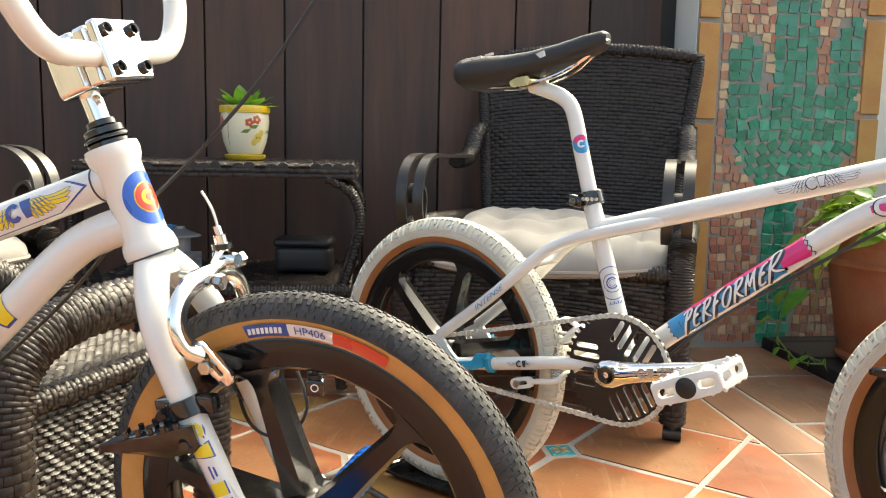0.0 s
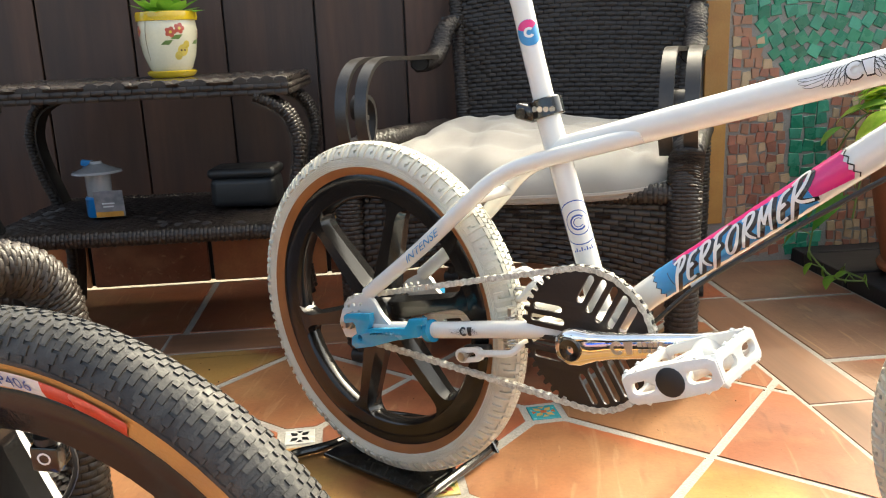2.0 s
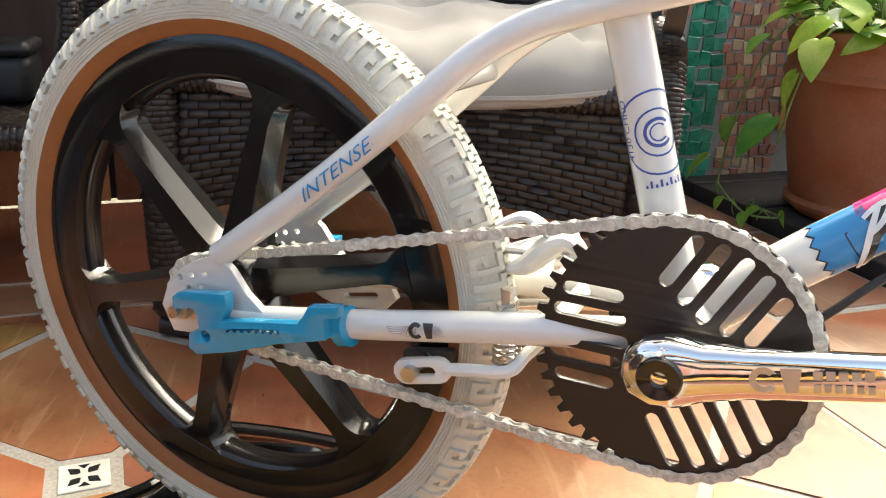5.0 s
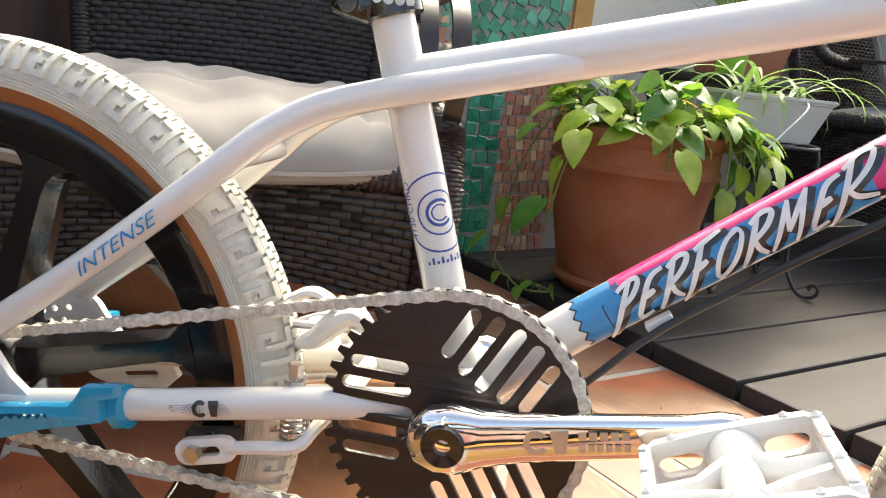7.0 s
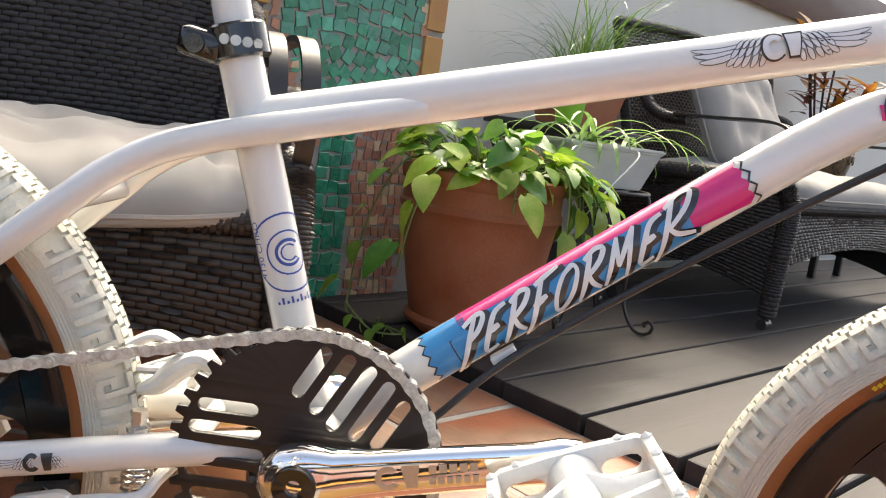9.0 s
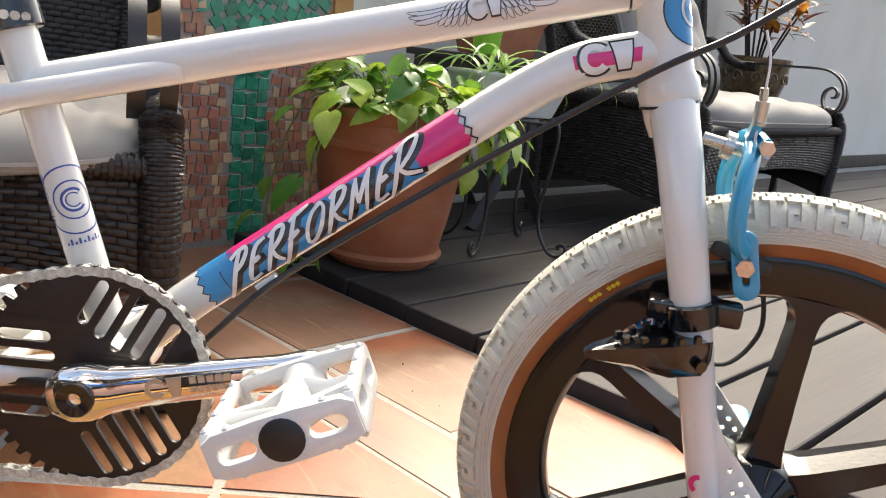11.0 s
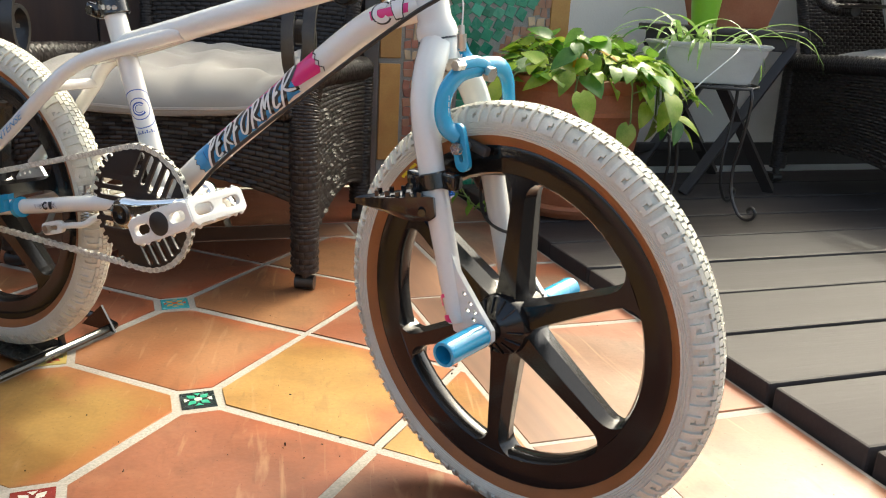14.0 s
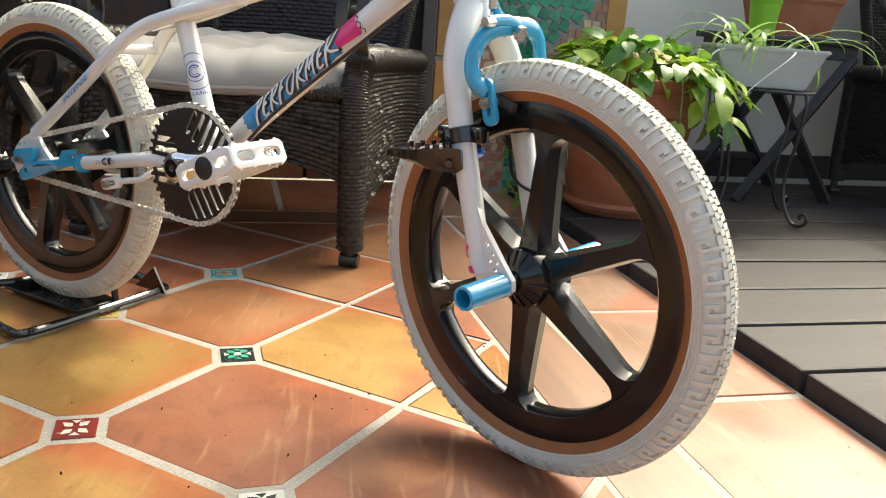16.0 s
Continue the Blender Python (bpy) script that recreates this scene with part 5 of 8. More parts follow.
    for base in (180, 62, -58):
        b = radians(base)
        for k in range(-2, 3):
            o = k * 0.0150
            x1 = math.sqrt(max(0.0765 ** 2 - o * o, 0)) - 0.003
            x0 = 0.031 + 0.003 * abs(k)
            p = [(x0 * math.cos(b) - o * math.sin(b), x0 * math.sin(b) + o * math.cos(b)), (x1 * math.cos(b) - o * math.sin(b), x1 * math.sin(b) + o * math.cos(b))]
            holes.append(slot(*p[0], *p[1], 0.0047, 5))
    bm = outline_mesh([outer] + holes, 0.0016, 0.0004)
    bm.transform(pose(BBX, -0.0445, BBZ, 90))
    ring = part("chainring", bm, M["ring_black"], bike, "black slotted disc chainring")
    # chain: round the ring and the small sprocket, link by link
    rs, rr = 0.0320, rim_r
    c0, c1 = Vector((BBX, BBZ)), Vector((RA, RA_Z))
    dd = c1 - c0
    L = dd.length
    ux = dd / L
    uy = Vector((-ux.y, ux.x))
    sin_b = (rr - rs) / L
    beta = math.asin(sin_b)
    path = []
    def at_c(c, r, a):
        return c + (ux * math.cos(a) + uy * math.sin(a)) * r
    a_t = math.pi / 2 - beta
    for k in range(61):
        a = a_t + (math.tau - 2 * a_t) * k / 60
        path.append(at_c(c0, rr, a))
    for k in range(21):
        a = -a_t + 2 * a_t * k / 20
        path.append(at_c(c1, rs, a))
    path.append(path[0])
    acc = [0.0]
    for a, b in zip(path, path[1:]):
        acc.append(acc[-1] + (b - a).length)
    n_links = int(round(acc[-1] / 0.0127 / 2)) * 2
    step = acc[-1] / n_links
    def on_path(s):
        s %= acc[-1]
        for k in range(len(acc) - 1):
            if acc[k + 1] >= s:
                t = (s - acc[k]) / max(acc[k + 1] - acc[k], 1e-9)
                return path[k].lerp(path[k + 1], t)
        return path[-1]
    bm = bmesh.new()
    lathe(bm, [(0.012, -0.002), (0.028, -0.002), (rs, -0.001), (rs, 0.001), (0.028, 0.002), (0.012, 0.002)], 32, pose(RA, -0.0445, RA_Z, 90), close=True)
    chain = part("sprocket", bm, M["steel"], bike)
    for k in range(n_links):
        p, q = on_path(k * step), on_path((k + 1) * step)
        c = (p + q) / 2
        a = math.degrees(math.atan2(q.y - p.y, q.x - p.x))
        share("chain_link", LINK_OUT if k % 2 else LINK_IN, chain, pose(c.x, -0.0445, c.y, 0, -a, 0))
    for sy in (-1, 1):
        bm = bmesh.new()
        px, pz = ((0.1515, 0.339) if sy < 0 else (-0.1745, 0.267)) if old else ((-0.035, 0.140) if sy < 0 else (0.015, 0.468))
        dirc = Vector((px - BBX, 0, pz - BBZ))
        ln = dirc.length
        a = -math.degrees(math.atan2(dirc.z, dirc.x))
        m = pose(BBX, sy * 0.0700, BBZ, 0, a, 0)
        secs = [(-0.024, 0.004, 0.006), (-0.020, 0.014, 0.011), (-0.008, 0.0215, 0.0125), (0.006, 0.0220, 0.0125), (0.024, 0.0170, 0.0105), (0.045, 0.0150, 0.0085), (0.100, 0.0135, 0.0075), (ln - 0.020, 0.0125, 0.0070), (ln - 0.004, 0.0140, 0.0075), (ln + 0.008, 0.0120, 0.0070), (ln + 0.013, 0.0050, 0.0045)]
        rings = []
        for x, h, w in secs:
            rings.append([bm.verts.new(m @ Vector((x, w * math.copysign(abs(math.cos(k * math.tau / 16)) ** 0.55, math.cos(k * math.tau / 16)), h * math.copysign(abs(math.sin(k * math.tau / 16)) ** 0.75, math.sin(k * math.tau / 16))))) for k in range(16)])
        for q, w in zip(rings, rings[1:]):
            for k in range(16):
                bm.faces.new((q[k], q[(k + 1) % 16], w[(k + 1) % 16], w[k]))
        bm.faces.new(rings[0][::-1])
        bm.faces.new(rings[-1])
        crank = part("crank_arm", bm, M["chrome"], bike, "polished alloy crank arm", 50)
        bm = bmesh.new()
        lathe(bm, [(0.0, 0.0), (0.0045, 0.0), (0.0050, 0.0035), (0.0125, 0.0045), (0.0135, 0.003), (0.0135, -0.004)], 24, pose(BBX, sy * 0.0810, BBZ, 90 if sy < 0 else -90, 0, 0))
        part("crank_bolt", bm, M["black_metal"], crank)
        if sy < 0:
            bm = bmesh.new()
            merge(bm, outline_mesh(block_g(0.056, 0, 0.014) + block_t(0.070, 0, 0.014) + [rect(0.081 + e * 0.0062, 0.0012, 0.0856 + e * 0.0062, 0.0060) for e in range(5)] + [rect(0.081 + e * 0.0052, -0.0055, 0.0846 + e * 0.0052, -0.0015) for e in range(6)], 0.00015))
            bm.transform(m @ pose(0, -0.0083, 0, 90))
            tagged(part("etching", bm, M["alloy_etch"], crank), kind="stuff")
        tube_bm = bmesh.new()
        tube(tube_bm, [(px, sy * 0.070, pz), (px, sy * 0.178, pz)], 0.0065, 12)
        part("pedal_axle", tube_bm, M["steel"], crank)
        # pedal: cast cage
        pm = pose(px, sy * 0.1345, pz, 0, -24, 0)
        bm = bmesh.new()
        for fx in (-1, 1):       # front and back rails, each with two windows
            w = outline_mesh([[(-0.0435, -0.0105), (-0.040, -0.0140), (0.040, -0.0140), (0.0435, -0.0105), (0.0435, 0.0105), (0.040, 0.0140), (-0.040, 0.0140), (-0.0435, 0.0105)], slot(-0.031, 0, -0.014, 0, 0.0072), slot(0.014, 0, 0.031, 0, 0.0072)], 0.0024, 0.0009)
            merge(bm, w, pm @ pose(fx * 0.0455, 0, 0, 90, 0, 90))
        for fy in (-1, 1):       # end plates
            w = outline_mesh([[(-0.047, -0.0100), (-0.040, -0.0140), (-0.012, -0.0155), (0.012, -0.0155), (0.040, -0.0140), (0.047, -0.0100), (0.047, 0.0100), (0.040, 0.0140), (0.012, 0.0155), (-0.012, 0.0155), (-0.040, 0.0140), (-0.047, 0.0100)], slot(-0.035, 0, -0.022, 0, 0.0068), slot(0.022, 0, 0.035, 0, 0.0068)], 0.0028, 0.0010)
            merge(bm, w, pm @ pose(0, fy * 0.0425, 0, 90))
        tube(bm, [pm @ Vector((0, y, 0)) for y in (-0.0435, -0.036, -0.020, 0.0, 0.020, 0.036, 0.0435)], [0.0160, 0.0150, 0.0115, 0.0105, 0.0115, 0.0150, 0.0160], 18)
        for fx in (-1, 1):       # webs that spread from the barrel to the rails
            for e in (-1, 1):
                tube(bm, [pm @ Vector((fx * 0.006, e * 0.020, 0)), pm @ Vector((fx * 0.022, e * 0.008, 0)), pm @ Vector((fx * 0.045, e * 0.004, 0))], [0.0095, 0.0070, 0.0085], 10, flat=(0.8, 1.15))
            for fz in (-1, 1):
                for e in range(4):
                    bmesh.ops.create_icosphere(bm, subdivisions=1, radius=0.0036, matrix=pm @ pose(fx * 0.0455, -0.036 + e * 0.024, fz * 0.0145))
        for fy in (-1, 1):
            for fz in (-1, 1):
                for e in (-0.030, 0.030):
                    bmesh.ops.create_icosphere(bm, subdivisions=1, radius=0.0034, matrix=pm @ pose(e, fy * 0.0425, fz * 0.0150))
        pedal = part("pedal", bm, M["white_alloy"], crank, "white cast alloy platform pedal")
        bm = bmesh.new()
        lathe(bm, [(0.0, 0.003), (0.0125, 0.003), (0.0140, 0.002), (0.0140, -0.002)], 20, pm @ pose(0, sy * 0.0450, 0, 90 if sy < 0 else -90))
        tagged(part("dust_cap", bm, M["black_plastic"], crank), "black dust cap")

    # rear brake under the stays and the blue chain-stay bracket
    bm = bmesh.new()
    for sy in (-1, 1):
        tube(bm, smooth_path([(-0.098, sy * 0.010, 0.282), (-0.105, sy * 0.040, 0.276), (-0.112, sy * 0.052, 0.268), (-0.140, sy * 0.053, 0.262), (-0.158, sy * 0.053, 0.258)], 4), 0.0046, 10)
    rear = part("rear_brake", bm, M["white_alloy"], bike, "white brake under the chain stays")
    for sy in (-1, 1):
        bm = outline_mesh([slot(-0.187, 0.2495, -0.162, 0.2565, 0.0088, 6), slot(-0.181, 0.251, -0.167, 0.255, 0.0040, 5)], 0.0026, 0.0006)
        bm.transform(pose(0, sy * 0.053, 0, 90))
        part("shoe_holder", bm, M["white_alloy"], rear)
        bm = bmesh.new()
        tube(bm, [(-0.182, sy * 0.030, 0.251), (-0.182, sy * 0.058, 0.251)], 0.0040, 8)
        tube(bm, [(-0.182, sy * 0.055, 0.251), (-0.182, sy * 0.062, 0.251)], 0.0062, 6)
        part("bolt", bm, M["steel"], rear)
        bm = bmesh.new()
        box(bm, 0.042, 0.010, 0.011, pose(-0.182, sy * 0.026, 0.251, 0, -12, 0), 0.003)
        part("brake_shoe", bm, M["black_rubber"], rear)
    bm = bmesh.new()
    for k in range(5):
        tube(bm, [(-0.117 + 0.009 * math.cos(a / 6 * math.pi), -0.043 + 0.009 * math.sin(a / 6 * math.pi), 0.268 + k * 0.0042 + a * 0.00035) for a in range(12)], 0.0013, 6)
    part("spring", bm, M["steel"], rear)
    bm = bmesh.new()
    tube(bm, smooth_path([(-0.150, 0, 0.344), (-0.139, 0, 0.354), (-0.124, 0, 0.360), (-0.108, 0, 0.352), (-0.094, 0, 0.340)], 5), 0.0042, 10, flat=(1.9, 0.9))
    part("brake_lever", bm, M["white_alloy"], rear)
    bm = bmesh.new()
    tube(bm, smooth_path([(-0.136, 0, 0.320), (-0.122, 0, 0.326), (-0.108, 0, 0.340), (-0.094, 0, 0.348), (-0.080, 0, 0.338)], 5), [0.0035 + 0.0055 * math.sin(math.pi * k / 20) for k in range(21)], 10, flat=(1.6, 1.0))
    part("brake_body", bm, M["white_alloy"], rear)
    bm = bmesh.new()
    tube(bm, [(-0.121, -0.036, 0.297), (-0.121, -0.036, 0.320)], 0.0052, 6)
    tube(bm, [(-0.121, -0.036, 0.306), (-0.121, -0.036, 0.309)], 0.0078, 14)
    tube(bm, [(-0.150, 0.0, 0.333), (-0.060, 0.0, 0.340)], 0.0032, 8)
    part("bolt", bm, M["steel"], rear)
    bm = outline_mesh([[(-0.340, 0.246), (-0.300, 0.256), (-0.258, 0.263), (-0.252, 0.252), (-0.262, 0.241), (-0.305, 0.234), (-0.325, 0.238)], slot(-0.300, 0.245, -0.272, 0.251, 0.0034)], 0.0030, 0.0006)
    bm.transform(pose(0, 0.054, 0, 90))
    part("slotted_tab", bm, M["white_alloy"], rear)
    if old:
        teeth_in = []
        for k in range(8):
            teeth_in += [(-0.3290 + k * 0.0065, 0.2565 + k * 0.0013), (-0.3258 + k * 0.0065, 0.2600 + k * 0.0013)]
        window = teeth_in + [(-0.2755, 0.2670), (-0.2765, 0.2712), (-0.3180, 0.2625)]
        for sy in (-1, 1):
            hook = [(-0.3732, 0.2753), (-0.3677, 0.2796), (-0.3460, 0.2838), (-0.3244, 0.2870), (-0.3232, 0.2777), (-0.3290, 0.2650), (-0.2604, 0.2785), (-0.2548, 0.2862), (-0.2510, 0.2933), (-0.2287, 0.2980), (-0.2290, 0.2916), (-0.2398, 0.2881),
                    (-0.2385, 0.2726), (-0.2795, 0.2598), (-0.3180, 0.2440), (-0.3527, 0.2333), (-0.3602, 0.2371), (-0.3590, 0.2478), (-0.3488, 0.2545), (-0.3500, 0.2655), (-0.3554, 0.2713), (-0.3728, 0.2667)]
            bm = outline_mesh([hook, window, ring2(0.0055, 10, -0.3440, 0.2500)], 0.0040, 0.0010)
            bm.transform(pose(0, sy * 0.0760, 0, 90))
            bracket = part("stay_bracket", bm, M["blue_anod"], bike, "sky blue toothed bracket round the chain stay")
            bm = bmesh.new()
            tube(bm, [(-0.238, sy * 0.058, 0.274), (-0.230, sy * 0.058, 0.276)], 0.0150, 18)
            part("bracket_band", bm, M["blue_anod"], bracket)
            bm = bmesh.new()
            box(bm, 0.016, 0.012, 0.008, pose(-0.3500, sy * 0.070, 0.2385, 0, -14, 0), 0.003)
            part("bracket_band", bm, M["blue_anod"], bracket)

    # decals on the tubes
    ttd = (TT1 - TT0).normalized()
    sdir = (ST1 - ST0).normalized()
    face = Vector((0, -1, 0))
    inks = ("ink_black", "ink_blue", "ink_pink") if old else ("ink_navy", "ink_yellow", "ink_red")
    bm = bmesh.new()
    mid = TT0 + ttd * 0.337
    if old:
        wings(top_tube, mid, ttd, (0, -1, 0.22), tr, M["ink_black"], M["ink_pale"], label="black outlined feathered wing")
        decal(top_tube, block_g(-0.0052, 0, 0.0155) + block_t(0.0070, 0, 0.0155), mid, ttd, (0, -1, 0.22), tr, M["ink_black"], layer=6)
        decal(top_tube, block_g(-0.0052, 0, 0.0130) + block_t(0.0070, 0, 0.0125), mid, ttd, (0, -1, 0.22), tr, M["ink_pale"], layer=7)
    else:
        decal(top_tube, [[(-0.075, 0), (-0.03, 0.018), (0.052, 0.018), (0.082, 0), (0.04, -0.018), (-0.052, -0.018)]], TT0 + ttd * 0.355, ttd, (0, -1, 0.12), tr, M["ink_navy"], label="navy diamond with yellow wings")
        decal(top_tube, [[(-0.070, 0), (-0.03, 0.0165), (0.050, 0.0165), (0.077, 0), (0.04, -0.0165), (-0.050, -0.0165)]], TT0 + ttd * 0.355, ttd, (0, -1, 0.12), tr, M["ink_white"], layer=2)
        wings(top_tube, TT0 + ttd * 0.355, ttd, (0, -1, 0.12), tr, M["ink_navy"], M["ink_yellow"], 1.15, 3, "yellow feathered wing")
        decal(top_tube, block_g(-0.007, 0, 0.017) + block_t(0.009, 0, 0.017), TT0 + ttd * 0.355, ttd, (0, -1, 0.12), tr, M["ink_navy"], layer=8)
    p0 = Vector((0.052, 0, 0.3631))
    p1 = Vector((0.246, 0, 0.5160))
    dtd = (p1 - p0).normalized()
    if old:
        zig = [(0.013 + 0.004 * (k % 2) - 0.002, -0.020 + k * 0.004) for k in range(11)]
        decal(down_tube, [[(x - 0.0015, y) for x, y in zig] + [(0.075, 0.021), (0.075, -0.021)]], p0, dtd, (0, -1, 0.34), dr, M["ink_black"])
        decal(down_tube, [[(x, y) for x, y in zig] + [(0.045, 0.020), (0.045, 0.003), (0.030, 0.003), (0.030, -0.020)]], p0, dtd, (0, -1, 0.34), dr, M["ink_blue"], layer=2, label="blue and magenta torn-paper decal")
        decal(down_tube, [[(0.031, -0.020)] + [(0.031 + 0.173 * k / 16, -0.0195 + 0.0016 * (k % 2)) for k in range(17)] + [(0.204, 0.0088), (0.045, 0.0098), (0.031, 0.002)]], p0, dtd, (0, -1, 0.34), dr, M["ink_blue"], layer=3)
        decal(down_tube, [[(0.040, 0.0096), (0.204, 0.0086), (0.204, -0.012), (0.243, -0.017)] + [(0.2445 + 0.0035 * (k % 2), -0.015 + k * 0.0044) for k in range(9)] + [(0.204, 0.021), (0.204, 0.0235), (0.040, 0.0235)]], p0, dtd, (0, -1, 0.34), dr, M["ink_pink"], layer=2)
        decal(down_tube, [[(0.2465 + 0.0035 * (k % 2), -0.019 + k * 0.0044) for k in range(10)] + [(0.2482 + 0.0035 * (k % 2), -0.019 + k * 0.0044) for k in range(9, -1, -1)], rect(0.203, 0.0205, 0.2425, 0.0217)], p0, dtd, (0, -1, 0.34), dr, M["ink_black"], layer=3)
        for ch, x, wide, y0, high in (("P", 0.0435, 0.017, -0.0175, 0.0270), ("E", 0.0605, 0.0145, -0.0165, 0.0240), ("R", 0.0790, 0.0165, -0.0155, 0.0240), ("F", 0.0955, 0.0155, -0.0170, 0.0265), ("O", 0.1145, 0.0165, -0.0150, 0.0220),
                                      ("R", 0.1345, 0.0170, -0.0155, 0.0240), ("M", 0.1555, 0.0185, -0.0150, 0.0235), ("E", 0.1755, 0.0150, -0.0160, 0.0240), ("K", 0.1950, 0.0210, -0.0170, 0.0290)):
            for key, layer, grow, ox, oy in (("ink_black", 4, 0.0011, 0.0026, -0.0016), ("ink_white", 7, 0.0, 0.0, 0.0)):
                bm = brush_letter(ch, x + ox, y0 + oy, wide, high, 0.78, 0.0030 if ch in "OM" else 0.0034, grow)
                wrap(bm, p0, dtd, (0, -1, 0.34), dr, 0.0003 * layer)
                part("lettering", bm, M[key], down_tube)
        h0 = Vector((0.342, 0, 0.5760))
        hd = Vector((0.039, 0, 0.010)).normalized()
        decal(down_tube, [[(-0.024, -0.006), (0.024, -0.006), (0.026, 0.004), (-0.025, 0.004)]], h0, hd, (0, -1, 0.15), dr, M["ink_pink"], layer=1)
        decal(down_tube, block_g(-0.009, 0.0, 0.025) + block_t(0.0115, 0.0, 0.024), h0, hd, (0, -1, 0.15), dr, M["ink_black"], layer=2, label="bold outlined emblem on magenta")
        decal(down_tube, block_g(-0.009, 0.0, 0.021) + block_t(0.0115, 0.0, 0.020), h0, hd, (0, -1, 0.15), dr, M["ink_white"], layer=3)
        sc = ST0 + sdir * 0.131
        decal(seat_tube, [ring2(0.0265, 32), ring2(0.0252, 32)], sc, sdir, (0.80, -1, 0), 0.0145, M["ink_navy"], label="blue ring emblem", m2=pose(0, 0, 0, 0, 0, 0))
        decal(seat_tube, [ring2(0.0150, 24), ring2(0.0138, 24)], sc, sdir, (0.80, -1, 0), 0.0145, M["ink_navy"])
        decal(seat_tube, block_g(0, 0, 0.017), sc, sdir, (0.80, -1, 0), 0.0145, M["ink_navy"], layer=2, m2=pose(0, 0, 0, 0, 0, -90))
        decal(seat_tube, [[(x * 0.93, y * 0.93) for x, y in arc_band(0.0062, 0.0078, 0.75, 5.5, 16)]], sc, sdir, (0.80, -1, 0), 0.0145, M["ink_white"], layer=3, m2=pose(0, 0, 0, 0, 0, -90))
        lettering(seat_tube, "4130 CHRO", 0.0075, sc, sdir, (0.80, -1, 0), 0.0145, M["ink_navy"], m2=pose(0.004, 0.0200, 0, 0, 0, 0), layer=2)
        decal(seat_tube, [rect(-0.0335, -0.012 + e * 0.003, -0.0315 + 0.0025 * (e % 2), -0.0105 + e * 0.003) for e in range(9)], sc, sdir, (0.80, -1, 0), 0.0145, M["ink_navy"], layer=2)
        pd = Vector((-0.030, 0, 0.111)).normalized()
        pc = Vector((-0.1135, 0, 0.645))
        decal(post, [ring2(0.0150, 28)], pc, pd, (0.8, -1, 0), 0.0127, M["ink_blue"], label="round blue and magenta sticker")
        decal(post, [arc_band(0.004, 0.0145, -0.9, 1.1, 12)], pc, pd, (0.8, -1, 0), 0.0127, M["ink_pink"], layer=2)
        decal(post, block_g(0, 0, 0.011), pc, pd, (0.8, -1, 0), 0.0127, M["ink_white"], layer=3, m2=pose(0, 0, 0, 0, 0, -90))
        hc = HT0.lerp(HT1, 0.56)
        decal(head, [ring2(0.0265, 32)], hc, AXIS, (1, -0.45, 0), 0.0192 * hs, M["ink_black"], label="round blue and magenta head badge")
        decal(head, [ring2(0.0255, 32)], hc, AXIS, (1, -0.45, 0), 0.0192 * hs, M["ink_blue"], layer=2)
        decal(head, [arc_band(0.010, 0.0250, -0.9, 1.0, 14)], hc, AXIS, (1, -0.45, 0), 0.0192 * hs, M["ink_pink"], layer=3)
        decal(head, [ring2(0.0135, 24)], hc, AXIS, (1, -0.45, 0), 0.0192 * hs, M["ink_white"], layer=4)
        decal(head, block_g(0, 0, 0.020), hc, AXIS, (1, -0.45, 0), 0.0192 * hs, M["ink_blue"], layer=5, m2=pose(0, 0, 0, 0, 0, -90))
        s0, s1 = Vector((-0.270, -0.052, 0.3640)), Vector((-0.2185, -0.0462, 0.4085))
        lettering(bike, "INTENSE", 0.0150, (s0 + s1) / 2, s1 - s0, (0, -1, 0), 0.0100, M["ink_blue"], layer=4, shear=0.4, m2=Matrix.Diagonal((1.15, 0.8, 1, 1)))
        s0, s1 = Vector((-0.196, -0.0515, 0.282)), Vector((-0.150, -0.048, 0.290))
        wings(bike, (s0 + s1) / 2, s1 - s0, (0, -1, 0.1), 0.0112, M["ink_black"], M["ink_pale"], 0.48)
        decal(bike, block_g(-0.0042, 0, 0.0095) + block_t(0.0052, 0, 0.0095), (s0 + s1) / 2, s1 - s0, (0, -1, 0.1), 0.0112, M["ink_black"], layer=7)
        fp0, fp1 = Vector((0.462, -0.052, 0.306)), Vector((0.4755, -0.052, 0.252))
        mb = outline_mesh(block_g(-0.010, 0, 0.016) + block_t(0.010, 0, 0.014))
        wrap(mb, (fp0 + fp1) / 2 - Vector((0, 0, 0.012)), fp1 - fp0, (0, -1, 0), 0.0122, 0.0004)
        mb.transform(S)
        part("decal", mb, M["ink_pink"], fork)
        fw = [o for o in bike.children if o.name.startswith("front_wheel")][0]
        vm = pose(0.4060, 0, 0.3785, 0, -40, 0)
        nb = bmesh.new()
        tube(nb, [vm @ Vector((0, 0, 0.004)), vm @ Vector((0, 0, 0.032))], 0.0040, 10)
        nb.transform(S)
        valve = part("valve", nb, M["black_plastic"], fw)
        nb = bmesh.new()
        box(nb, 0.0180, 0.0180, 0.0180, S @ vm @ pose(0, 0, -0.002, 0, 0, 12), 0.0016, 2)
        part("valve_cap", nb, M["blue_metal"], valve, "blue cube-shaped valve cap")
        nb = text_bm("19", 0.0135, depth=0.0002)
        nb.transform(S @ vm @ pose(0, 0, -0.002, 0, 0, 12) @ pose(0, -0.0092, 0, 90))
        part("lettering", nb, M["ink_white"], valve)
        wm = S @ pose(FA, 0, FA_Z, 90)
